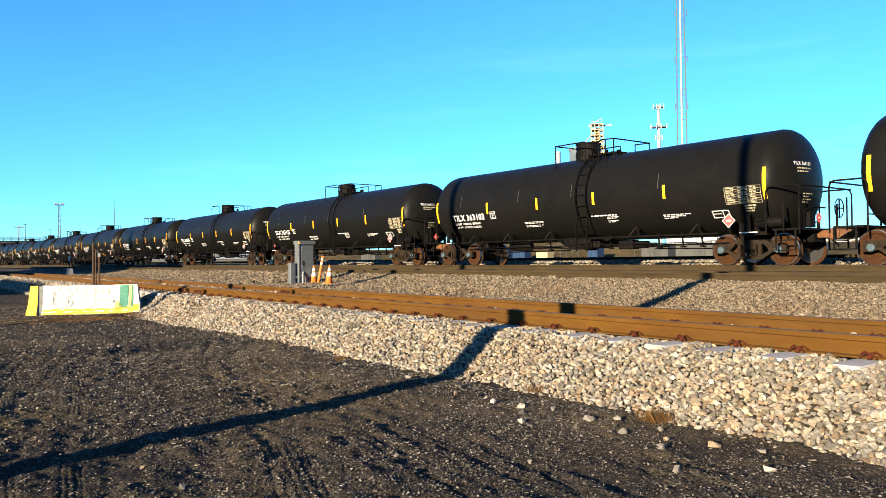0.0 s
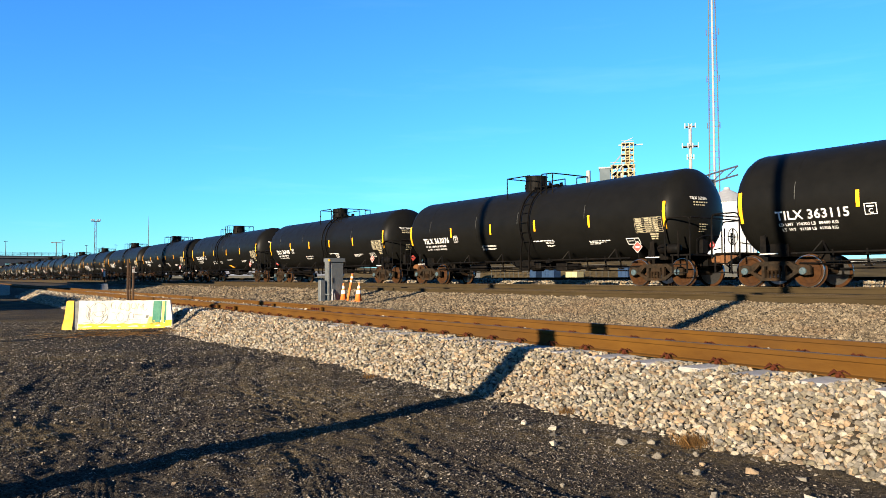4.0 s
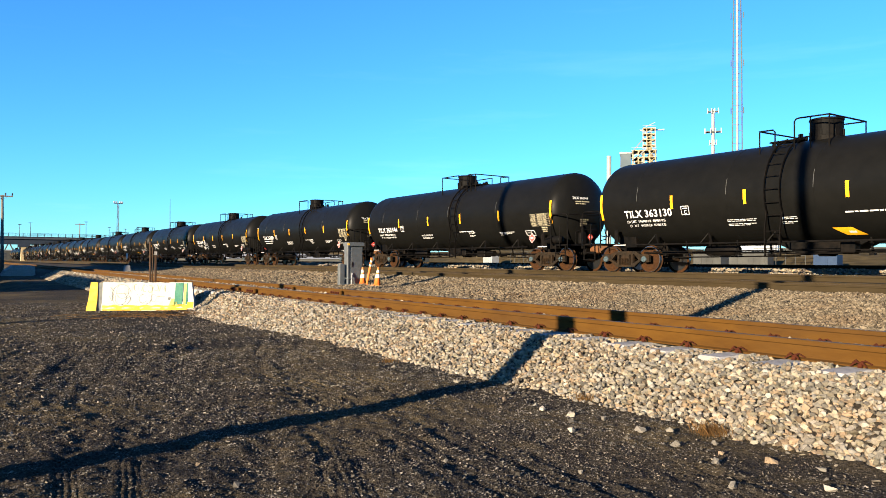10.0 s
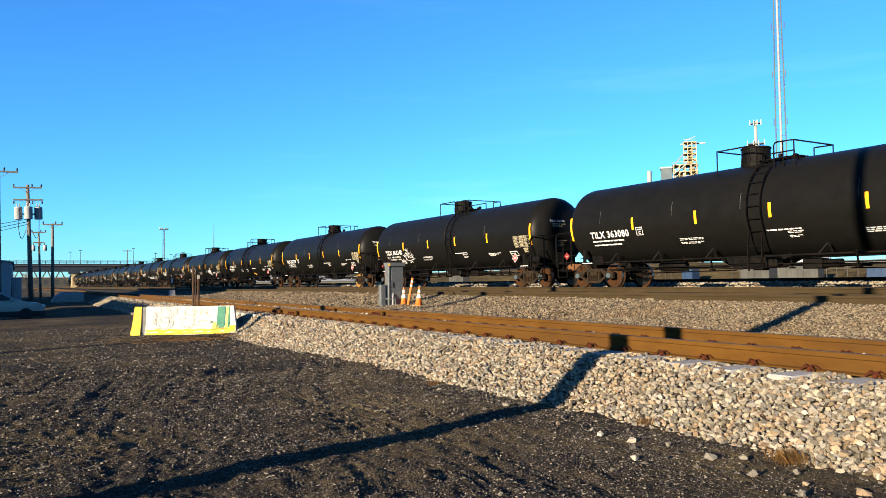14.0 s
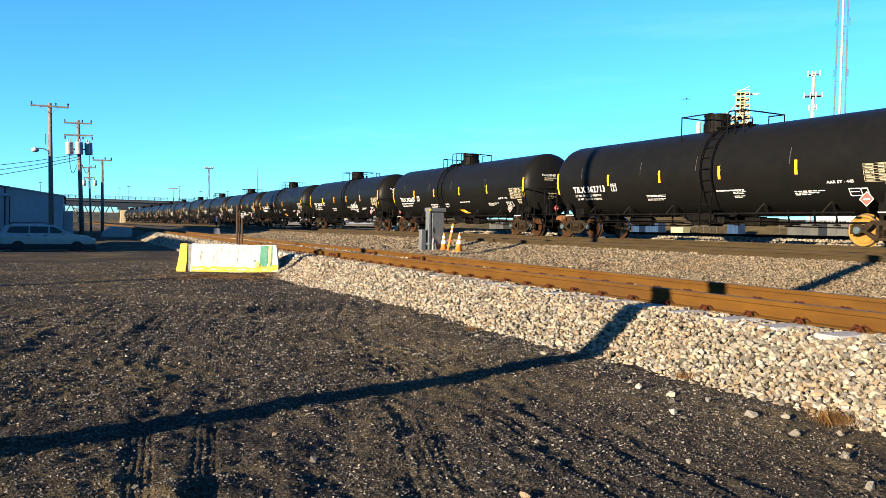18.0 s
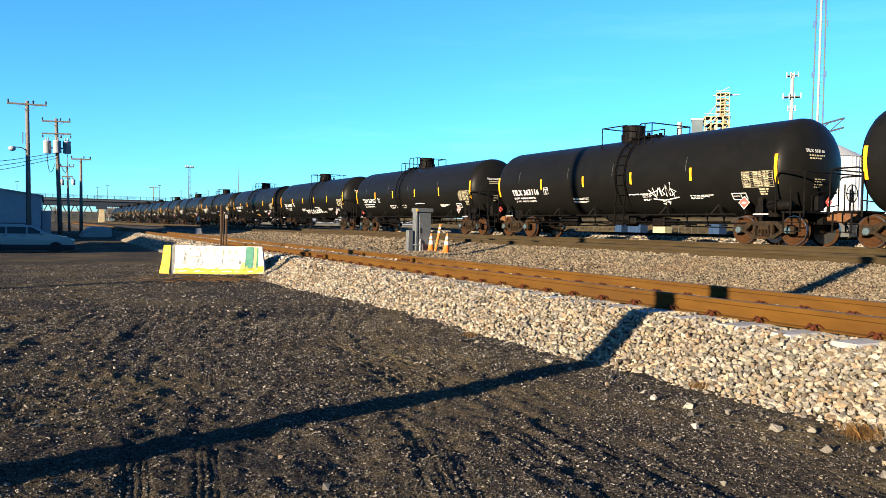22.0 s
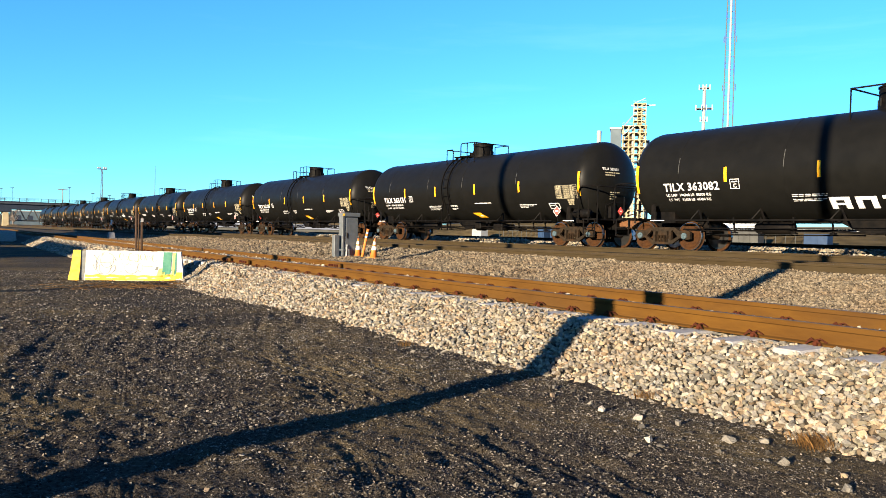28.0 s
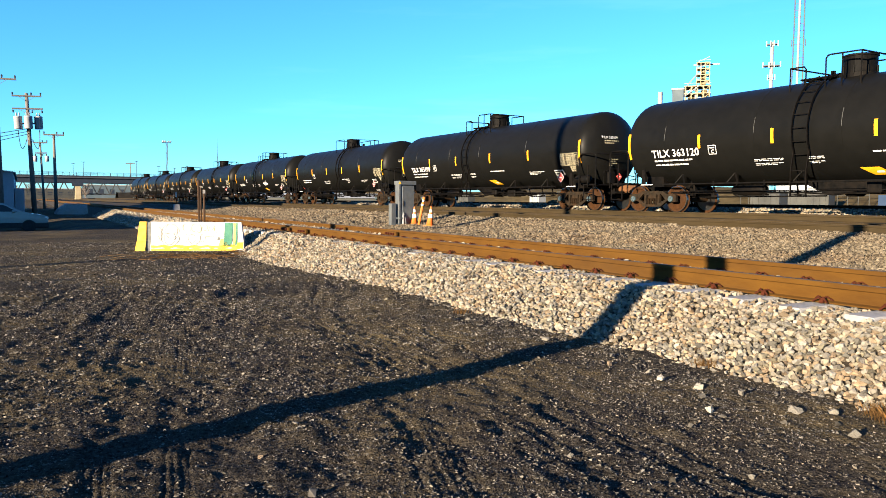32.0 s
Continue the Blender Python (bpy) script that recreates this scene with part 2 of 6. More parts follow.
M_WIRE = mat("black_cable", (0.0132, 0.0132, 0.0132), (0.0265, 0.0265, 0.0265), 5, 0.6)
M_SIDING = mat("white_metal_siding", (0.203, 0.209, 0.22), (0.238, 0.244, 0.257), 2, 0.6, c3=(0.161, 0.167, 0.173), s3=0.3, w3=0.3)
M_ROOF = mat("grey_metal_roof", (0.155, 0.16, 0.165), (0.196, 0.201, 0.206), 2, 0.55)
M_DECK = mat("bridge_concrete", (0.0253, 0.0307, 0.0397), (0.0361, 0.0415, 0.0506), 0.5, 0.9)
M_GIRDER = mat("blue_grey_girder", (0.00927, 0.0139, 0.0232), (0.0149, 0.0199, 0.0298), 0.6, 0.6)
M_PIER = mat("tan_pier_concrete", (0.219, 0.172, 0.0993), (0.278, 0.225, 0.139), 0.6, 0.9)
M_TAN = mat("cream_steelwork", (0.185, 0.148, 0.082), (0.26, 0.215, 0.135), 0.3, 0.7, c3=(0.11, 0.08, 0.04), s3=0.25, w3=0.5)
M_PALE = mat("pale_steel", (0.148, 0.152, 0.152), (0.189, 0.193, 0.193), 0.4, 0.5)
M_BIN = mat("bright_galvanised_sheet", (0.27, 0.285, 0.30), (0.35, 0.36, 0.37), 0.5, 0.5, c3=(0.20, 0.21, 0.22), s3=0.3, w3=0.4)
M_MAST = mat("mast_paint", (0.0345, 0.0374, 0.0402), (0.0517, 0.0517, 0.0546), 0.4, 0.5)
M_BUILD = mat("blue_grey_cladding", (0.040, 0.056, 0.066), (0.056, 0.073, 0.084), 0.3, 0.6)
M_CARPAINT = mat("silver_green_car_paint", (0.167, 0.183, 0.179), (0.183, 0.199, 0.195), 3, 0.25, 0.2)
M_CARDARK = mat("dark_plastic_trim", (0.0132, 0.0132, 0.0132), (0.0232, 0.0232, 0.0232), 9, 0.6)
M_RUBBER = mat("tyre_rubber", (0.0132, 0.0132, 0.0132), (0.0199, 0.0199, 0.0199), 9, 0.8)
M_GRASS = mat("dry_grass", (0.0795, 0.0377, 0.00993), (0.119, 0.0675, 0.0219), 9, 0.9, island=0.3)
M_FEATHER = mat("dark_feathers", (0.0199, 0.0199, 0.0212), (0.0464, 0.043, 0.0397), 20, 0.8)
M_BARK = mat("bare_twigs", (0.106, 0.0861, 0.0728), (0.146, 0.119, 0.0993), 2, 0.9)
M_YARD = mat("pale_yard_metal", (0.0282, 0.0282, 0.026), (0.0433, 0.0433, 0.039), 0.6, 0.6)
M_YARDSOIL = mat("tan_yard_soil", (0.0171, 0.0125, 0.00683), (0.0341, 0.0256, 0.0148), 1.2, 0.95, bump=0.5, bscale=8, c3=(0.0142, 0.0114, 0.00853), s3=0.08, w3=0.6)
M_FOUL = mat("fouled_ballast", (0.00606, 0.0045, 0.00208), (0.0173, 0.0135, 0.00649), 14, 0.95, bump=0.8, bscale=30, c3=(0.00693, 0.00519, 0.00286), s3=0.5, w3=0.5)
M_BACKING = mat("dark_scrub_soil", (0.00795, 0.00636, 0.00437), (0.0199, 0.0159, 0.0107), 0.8, 0.95, spec=0.1)
M_TABLE = mat("dull_cream_stencil", (0.206, 0.181, 0.12), (0.275, 0.241, 0.163), 12, 0.7)
M_TANWALL = mat("tan_weathered_wall", (0.075, 0.055, 0.028), (0.12, 0.09, 0.05), 0.7, 0.9, c3=(0.05, 0.04, 0.028), s3=0.15, w3=0.5, spec=0.1)
M_BANK = mat("tan_grassy_bank", (0.022, 0.016, 0.0075), (0.066, 0.049, 0.024), 0.9, 0.97, bump=0.6, bscale=6, c3=(0.02, 0.018, 0.011), s3=0.1, w3=0.7, spec=0.04, stretch=(1, 0.35, 1))
M_SEAM_LINE = mat("pale_scuff", (0.0331, 0.0331, 0.0318), (0.053, 0.053, 0.0503), 20, 0.6)
M_CREAM = mat("cream_yard_paint", (0.20, 0.175, 0.09), (0.26, 0.23, 0.12), 1, 0.6)
M_BLUE = mat("blue_yard_paint", (0.00828, 0.0199, 0.0464), (0.0149, 0.0298, 0.0596), 1, 0.5)


def glass(name):
    m = bpy.data.materials.new(name)
    m.use_nodes = True
    b = m.node_tree.nodes["Principled BSDF"]
    b.inputs["Base Color"].default_value = (0.008, 0.011, 0.013, 1)
    b.inputs["Roughness"].default_value, b.inputs["Specular IOR Level"].default_value = 0.06, 0.2
    return m


M_GLASS = glass("dark_car_glass")


# ---- mesh helpers ----
def part(name, bm, material, parent=None, label="", smooth=False):
    me = bpy.data.meshes.new(name)
    bmesh.ops.recalc_face_normals(bm, faces=bm.faces)
    for f in bm.faces:
        f.smooth = smooth
    bm.to_mesh(me)
    bm.free()
    me.materials.append(material)
    ob = new(name, me)
    if parent:
        ob.parent = parent
    if label:
        ob["label"] = label
    return ob


def again(ob, m, parent=None):
    """The same piece once more at another pose, on the same mesh."""
    o = new(ob.name.split(".")[0], ob.data)
    o.parent = parent or ob.parent
    o.matrix_basis = m
    return o


def empty(name, m=None):
    o = new(name)
    o.empty_display_size = 0.2
    if m:
        o.matrix_basis = m
    return o


def box(bm, x0, y0, z0, x1, y1, z1, bevel=0.0, m=None):
    r = bmesh.ops.create_cube(bm, size=1.0)
    vs = r["verts"]
    for v in vs:
        v.co = Vector(((x0 + x1) / 2 + v.co.x * (x1 - x0), (y0 + y1) / 2 + v.co.y * (y1 - y0), (z0 + z1) / 2 + v.co.z * (z1 - z0)))
    if bevel:
        es = list({e for v in vs for e in v.link_edges})
        vs = list({v for f in bmesh.ops.bevel(bm, geom=es, offset=bevel, segments=1, affect="EDGES")["faces"] for v in f.verts} | {v for v in vs if v.is_valid})
    if m:
        bmesh.ops.transform(bm, matrix=m, verts=[v for v in vs if v.is_valid])
    return bm


def bar(bm, a, b, w, h=None, up=(0, 0, 1)):
    """A rectangular bar from a to b, w wide and h high."""
    h = h or w
    a, b = Vector(a), Vector(b)
    d = (b - a).normalized()
    u = Vector(up)
    if abs(d.dot(u)) > 0.98:
        u = Vector((1, 0, 0))
    s = d.cross(u).normalized()
    u = s.cross(d).normalized()
    q = [(-w / 2, -h / 2), (w / 2, -h / 2), (w / 2, h / 2), (-w / 2, h / 2)]
    va = [bm.verts.new(a + s * i + u * j) for i, j in q]
    vb = [bm.verts.new(b + s * i + u * j) for i, j in q]
    bm.faces.new(va[::-1])
    bm.faces.new(vb)
    for i in range(4):
        bm.faces.new((va[i], va[(i + 1) % 4], vb[(i + 1) % 4], vb[i]))
    return bm


def tube(bm, pts, r, seg=6, r2=None):
    """A round tube along points, closed at its ends."""
    pts = [Vector(p) for p in pts]
    r2 = r if r2 is None else r2
    rings = []
    for i, p in enumerate(pts):
        d = (pts[min(i + 1, len(pts) - 1)] - pts[max(i - 1, 0)]).normalized()
        u = Vector((0, 0, 1)) if abs(d.z) < 0.9 else Vector((1, 0, 0))
        s = d.cross(u).normalized()
        u = s.cross(d).normalized()
        rr = r + (r2 - r) * i / max(1, len(pts) - 1)
        rings.append([bm.verts.new(p + (s * math.cos(k * 2 * math.pi / seg) + u * math.sin(k * 2 * math.pi / seg)) * rr) for k in range(seg)])
    for a, b in zip(rings, rings[1:]):
        for k in range(seg):
            bm.faces.new((a[k], a[(k + 1) % seg], b[(k + 1) % seg], b[k]))
    bm.faces.new(rings[0][::-1])
    bm.faces.new(rings[-1])
    return bm


def lathe(bm, prof, seg=24, m=None):
    """A turned form about z from (radius, height) pairs; ends are closed."""
    m = m or Matrix.Identity(4)
    rings = []
    for r, z in prof:
        if r < 1e-6:
            rings.append([bm.verts.new(m @ Vector((0, 0, z)))])
        else:
            rings.append([bm.verts.new(m @ Vector((r * math.cos(k * 2 * math.pi / seg), r * math.sin(k * 2 * math.pi / seg), z))) for k in range(seg)])
    for a, b in zip(rings, rings[1:]):
        for k in range(seg):
            j = (k + 1) % seg
            if len(a) == 1 and len(b) > 1:
                bm.faces.new((a[0], b[j], b[k]))
            elif len(b) == 1 and len(a) > 1:
                bm.faces.new((a[k], a[j], b[0]))
            elif len(a) > 1:
                bm.faces.new((a[k], a[j], b[j], b[k]))
    for r in (rings[0], rings[-1]):
        if len(r) > 1:
            bm.faces.new(r)
    return bm


def extrude(bm, prof, axis_from, axis_to, to3):
    """Extrudes a closed 2D profile; to3 maps (a, b, along) to a place."""
    va = [bm.verts.new(to3(a, b, axis_from)) for a, b in prof]
    vb = [bm.verts.new(to3(a, b, axis_to)) for a, b in prof]
    bm.faces.new(va[::-1])
    bm.faces.new(vb)
    for i in range(len(prof)):
        j = (i + 1) % len(prof)
        bm.faces.new((va[i], va[j], vb[j], vb[i]))
    return bm


LETTERS = {}


def letter_mesh(text, size):
    """Filled outline of a text in the built-in font: 2D points and faces, its left end at 0."""
    key = (text, size)
    if key not in LETTERS:
        cu = bpy.data.curves.new("lettering", "FONT")
        cu.body, cu.size, cu.space_character, cu.resolution_u, cu.offset = text, size, 1.06, 2, size * 0.02
        ob = bpy.data.objects.new("lettering", cu)
        scene.collection.objects.link(ob)
        me = bpy.data.meshes.new_from_object(ob.evaluated_get(bpy.context.evaluated_depsgraph_get()))
        LETTERS[key] = ([(v.co.x, v.co.y) for v in me.vertices], [tuple(p.vertices) for p in me.polygons])
        bpy.data.objects.remove(ob)
        bpy.data.meshes.remove(me)
    return LETTERS[key]


# ---- ground ----
RNG = np.random.default_rng(7)
LATTICE = RNG.random((256, 256))


def vnoise(x, y, seed=0):
    """Smooth value noise in 0..1 for arrays."""
    x, y = x + seed * 17.3, y + seed * 9.7
    xi, yi = np.floor(x).astype(int), np.floor(y).astype(int)
    fx, fy = x - xi, y - yi
    fx, fy = fx * fx * (3 - 2 * fx), fy * fy * (3 - 2 * fy)
    g = lambda i, j: LATTICE[i % 256, j % 256]
    return (g(xi, yi) * (1 - fx) + g(xi + 1, yi) * fx) * (1 - fy) + (g(xi, yi + 1) * (1 - fx) + g(xi + 1, yi + 1) * fx) * fy


BED = ((4.6, -0.06), (4.85, 0.0), (5.05, 0.09), (5.75, 0.44), (5.95, 0.475), (8.9, 0.475), (9.7, 0.38), (12.8, 0.42), (14.6, 0.64), (15.2, 0.75), (18.0, 0.75),
       (18.9, 0.80), (19.5, 0.86), (22.8, 0.86), (23.4, 0.93), (24.2, 1.13), (27.4, 1.13), (29.0, 0.70), (36.0, 0.56), (40.0, 0.30))


def bed_height(x, y):
    toe = 0.14 * (vnoise(y * 0.45, y * 0.0 + 3.1, 5) - 0.5) + 0.10 * (vnoise(y * 1.7, y * 0.0 + 1.1, 6) - 0.5)
    toe = toe + 0.75 * np.exp(-((y - 22.4) / 2.6) ** 2)
    z = np.interp(x - toe * np.clip((6.25 - x) / 0.6, 0, 1), [a for a, _ in BED], [b for _, b in BED])
    z = z + np.interp(x, [9.7, 11.4, 12.9, 14.6, 15.2], [-0.02, 0.0, 0.115, 0.055, 0.0]) * np.clip((22 - y) / 6, 0, 1)      # an even slope beside the lot, hollower farther on
    return z + 0.035 * (vnoise(x * 2.1, y * 2.1, 2) - 0.5) + 0.02 * (vnoise(x * 6, y * 6, 3) - 0.5)


def dirt_height(x, y):
    near = np.clip(1.2 - np.hypot(x, y - 6) / 45, 0, 1)
    close = np.clip((y + 1.6) / 0.6, 0, 1) * np.clip((14 - y) / 3, 0, 1) * np.clip((x + 3.4) / 0.5, 0, 1)      # fine relief only where the sheet is fine
    z = 0.03 * (vnoise(x * 0.55, y * 0.5, 1) - 0.5) + 0.020 * (vnoise(x * 1.5, y * 1.3, 2) - 0.5) * np.clip((24 - y) / 3, 0, 1)
    z += close * (0.013 * (vnoise(x * 4.2, y * 3.9, 3) - 0.5) + 0.013 * (vnoise(x * 9, y * 8.3, 4) - 0.5) + 0.015 * (vnoise(x * 16.3, y * 15.1, 8) - 0.5))
    z += close * (0.10 * np.clip(vnoise(x * 4.3, y * 5.1, 12) - 0.78, 0, 1) + 0.035 * np.clip(vnoise(x * 13, y * 12, 13) - 0.66, 0, 1))
    w = x - 0.22 * y + 0.8 * vnoise(x * 0.3, y * 0.25, 14)
    z += close * (0.022 + 0.016 * np.clip(x - 2.0, 0, 1)) * (vnoise(w * 11, y * 0.9, 17) - 0.5) * np.clip(vnoise(x * 0.5, y * 0.35, 15) * 3 - 0.9, 0, 1)
    lane = np.exp(-((x - 3.1 - 0.012 * y * y * 0.2) / 0.55) ** 2) + np.exp(-((x - 1.4 + 0.05 * y) / 0.4) ** 2)
    z += close * lane * 0.024 * (vnoise(w * 9, y * 0.5, 9) - 0.5) - lane * 0.012
    for off, lean, half, pitch, deep in ((0.44, 0.11, 0.085, 0.036, 0.0045), (0.735, 0.175, 0.08, 0.036, 0.0045), (1.90, 0.31, 0.17, 0.055, 0.0036), (3.08, -0.02, 0.20, 0.085, 0.007), (3.75, -0.03, 0.18, 0.085, 0.007), (2.62, 0.05, 0.14, 0.085, 0.006), (-0.35, 0.12, 0.09, 0.06, 0.005)):
        v = x - off - lean * (y - 4) - 0.03 * np.sin(y * 0.9 + off)      # tyre treads: ribs along each lane, pressed a little in
        inside = np.clip((half - np.abs(v)) / 0.03, 0, 1) * np.clip(vnoise(x * 0.7, y * 0.6, 21) * 4 - 0.8, 0, 1) * np.clip((11 - y) / 3, 0, 1)
        z += close * inside * (deep * np.sin(v * 6.2832 / pitch + 0.5 * np.sin(y * 11)) - 0.008)
    z += np.clip((y + 1.6) / 0.6, 0, 1) * np.clip((26 - y) / 4, 0, 1) * np.clip((x + 3.4) / 0.5, 0, 1) * 0.03 * np.clip(vnoise(x * 2.3 + 0.4 * y, y * 2.9, 23) - 0.62, 0, 1)      # low clods out to the barrier
    z = z * near
    rise = np.clip((x - 4.9) / 4.0, 0, 1) * np.clip((y + 400) / 100, 0, 1)
    lot = np.clip(0.17 - 0.022 * x, 0.05, 0.20) * np.clip((17 - y) / 5, 0, 1)         # the lot rises a little towards the camera
    dip = 0.40 * np.clip((y - 36) / 6, 0, 1) * np.clip((58 - y) / 6, 0, 1) * np.clip((2.6 - x) / 1.5, 0, 1) * np.clip((x + 14) / 4, 0, 1)
    return z - dip + 0.005 + lot + 0.18 * rise - 0.1 * np.clip((-12 - x) / 30, 0, 1)


def steps(parts):
    out = []
    for a, b, d in parts:
        out += list(np.arange(a, b - d * 0.5, d))
    return np.array(out + [parts[-1][1]])


def sheet(name, xs, ys, height, material, smooth=True):
    gx, gy = np.meshgrid(xs, ys, indexing="ij")
    gz = height(gx, gy)
    nx, ny = gx.shape
    idx = np.arange(nx * ny).reshape(nx, ny)
    faces = np.stack([idx[:-1, :-1], idx[1:, :-1], idx[1:, 1:], idx[:-1, 1:]], -1).reshape(-1, 4)
    me = bpy.data.meshes.new(name)
    me.from_pydata(np.stack([gx, gy, gz], -1).reshape(-1, 3).tolist(), [], faces.tolist())
    me.shade_smooth() if smooth else None
    me.materials.append(material)
    return new(name, me)


gx_lines = steps(((-4000, -400, 900), (-400, -60, 40), (-60, -12, 4), (-12, -3, 0.4), (-3, 0.2, 0.03), (0.2, 2.4, 0.012), (2.4, 5.4, 0.028), (5.4, 60, 6), (60, 400, 40), (400, 4000, 900)))
gy_lines = steps(((-4000, -400, 900), (-400, -40, 40), (-40, -2, 2), (-2, 0, 0.08), (0, 0.01, 0.01), (0.01, 1.0, 0.05), (1.0, 7, 0.028), (7, 12, 0.055), (12, 22, 0.11), (22, 50, 0.5), (50, 100, 5), (100, 400, 50), (400, 4000, 900)))
ground = tagged(sheet("ground", gx_lines, gy_lines, dirt_height, M_DIRT), "dark brown packed dirt lot with tyre marks", "ground", kind="structure")
bx_lines = steps(((4.6, 6.2, 0.06), (6.2, 14, 0.25), (14, 30, 0.4), (30, 40, 1.0)))
by_lines = steps(((-60, 0, 4), (0, 20, 0.1), (20, 60, 0.5), (60, 420, 12)))
bed = tagged(sheet("ballast_bed", bx_lines, by_lines, bed_height, M_GAP_GRAVEL), "crushed stone railway ballast embankment, darkened as shade between its stones", "ballast", kind="structure")

tagged(sheet("fouled_ballast", steps(((15.2, 23.2, 0.35),)), steps(((-60, 0, 4), (0, 60, 0.4), (60, 420, 12))), lambda x, y: bed_height(x, y) + 0.03 + 0.02 * (vnoise(x * 3, y * 3, 7) - 0.5), M_FOUL), "brown dirt-fouled ballast of the main tracks", "ballast", kind="structure")
tagged(sheet("yard_ground", steps(((36, 60, 4), (60, 300, 30))), steps(((-60, 420, 20),)), lambda x, y: 0.50 + 0.0 * x + 0.05 * (vnoise(x * 0.1, y * 0.1, 4) - 0.5), M_YARDSOIL), "tan bare soil of the yard behind the tracks", "ground", kind="structure")


# ---- stones ----
def hull_shapes(n, corners, seed, flat):
    """Angular crushed stones: hulls of a few random points."""
    r = np.random.default_rng(seed)
    out = []
    for _ in range(n):
        p = r.normal(0, 1, (corners, 3))
        p /= np.linalg.norm(p, axis=1)[:, None]
        p *= r.uniform(0.85, 1.1, (corners, 1)) * r.uniform((0.85, 0.65, flat), (1.25, 1.0, flat + 0.3), 3)
        bm = bmesh.new()
        for q in p:
            bm.verts.new(q)
        g = bmesh.ops.convex_hull(bm, input=bm.verts[:])
        bmesh.ops.delete(bm, geom=[v for v in bm.verts if not v.link_faces], context="VERTS")
        bm.verts.index_update()
        out.append((np.array([v.co[:] for v in bm.verts]), np.array([[v.index for v in f.verts] for f in bm.faces])))
        bm.free()
    return out


CRUSHED = hull_shapes(26, 13, 11, 0.6)
GRIT = hull_shapes(12, 6, 12, 0.45)


def scatter(name, x, y, z, radius, material, shapes, seed=3):
    """Many loose stones as one mesh."""
    r = np.random.default_rng(seed)
    n = len(x)
    pick = r.integers(0, len(shapes), n)
    a, b = r.uniform(0, 2 * np.pi, n), r.uniform(-0.7, 0.7, n)
    vs, fs, count = [], [], 0
    for k, (pts0, faces) in enumerate(shapes):
        i = np.nonzero(pick == k)[0]
        pts = pts0[None] * radius[i][:, None, None]
        ca, sa, cb, sb = np.cos(a[i])[:, None], np.sin(a[i])[:, None], np.cos(b[i])[:, None], np.sin(b[i])[:, None]
        px, py, pz = pts[..., 0], pts[..., 1], pts[..., 2]
        py, pz = py * cb - pz * sb, py * sb + pz * cb
        px, py = px * ca - py * sa, px * sa + py * ca
        vs.append(np.stack([px + x[i][:, None], py + y[i][:, None], pz + z[i][:, None]], -1).reshape(-1, 3))
        fs.append((faces[None] + (count + np.arange(len(i)) * len(pts0))[:, None, None]).reshape(-1, 3))
        count += len(i) * len(pts0)
    v, f = np.concatenate(vs), np.concatenate(fs)
    me = bpy.data.meshes.new(name)
    me.vertices.add(len(v))
    me.vertices.foreach_set("co", v.astype(np.float32).ravel())
    me.loops.add(f.size)
    me.loops.foreach_set("vertex_index", f.astype(np.int32).ravel())
    me.polygons.add(len(f))
    me.polygons.foreach_set("loop_start", np.arange(0, f.size, 3, dtype=np.int32))
    me.update(calc_edges=True)
    me.shade_flat()
    me.validate()
    me.materials.append(material)
    return new(name, me)


def packed(zones, seed):
    """Stones laid close in three courses: places, lifts and radii."""
    r = np.random.default_rng(seed)
    xs, ys, zs, rs = [], [], [], []
    for x0, x1, y0, y1, d in zones:
        for lift, keep in ((0.0, 1.0), (0.35, 0.9), (0.75, 0.72)):
            gx, gy = np.meshgrid(np.arange(x0, x1, d), np.arange(y0, y1, d * 0.92), indexing="ij")
            gx = gx + r.uniform(-0.42, 0.42, gx.shape) * d
            gy = gy + r.uniform(-0.42, 0.42, gx.shape) * d
            m = r.random(gx.shape) < keep
            n = int(m.sum())
            xs.append(gx[m])
            ys.append(gy[m])
            rad = d * (0.42 + 0.36 * r.random(n) ** 1.4)
            rs.append(rad)
            zs.append(d * (lift + r.uniform(-0.12, 0.12, n)))
    return np.concatenate(xs), np.concatenate(ys), np.concatenate(zs), np.concatenate(rs)


def packed_stones(name, zones, label, seed, material=M_STONE):
    x, y, lift, rad = packed(zones, seed)
    tie = (np.abs((y - 0.4 + 0.3) % 0.6 - 0.3) < 0.15) & (x > 5.93) & (x < 8.6)        # tie tops stay bare
    x, y, lift, rad = x[~tie], y[~tie], lift[~tie], rad[~tie]
    return tagged(scatter(name, x, y, bed_height(x, y) + lift, rad, material, CRUSHED, seed), label, "ballast", kind="stuff")


def strewn(name, zones, label, category, seed):
    r = np.random.default_rng(seed)
    xs, ys, rs = [], [], []
    for x0, x1, y0, y1, n, r0, r1 in zones:
        xs.append(r.uniform(x0, x1, n))
        ys.append(r.uniform(y0, y1, n))
        rs.append(r0 + (r1 - r0) * r.random(n) ** 2.4)
    x, y, rad = np.concatenate(xs), np.concatenate(ys), np.concatenate(rs)
    keep = r.random(len(x)) < 0.25 + 1.1 * vnoise(x * 1.3, y * 1.3, 16)
    x, y, rad = x[keep], y[keep], rad[keep]
    return tagged(scatter(name, x, y, dirt_height(x, y) + rad * 0.3, rad, M_PEBBLE, GRIT, seed), label, category, kind="stuff")


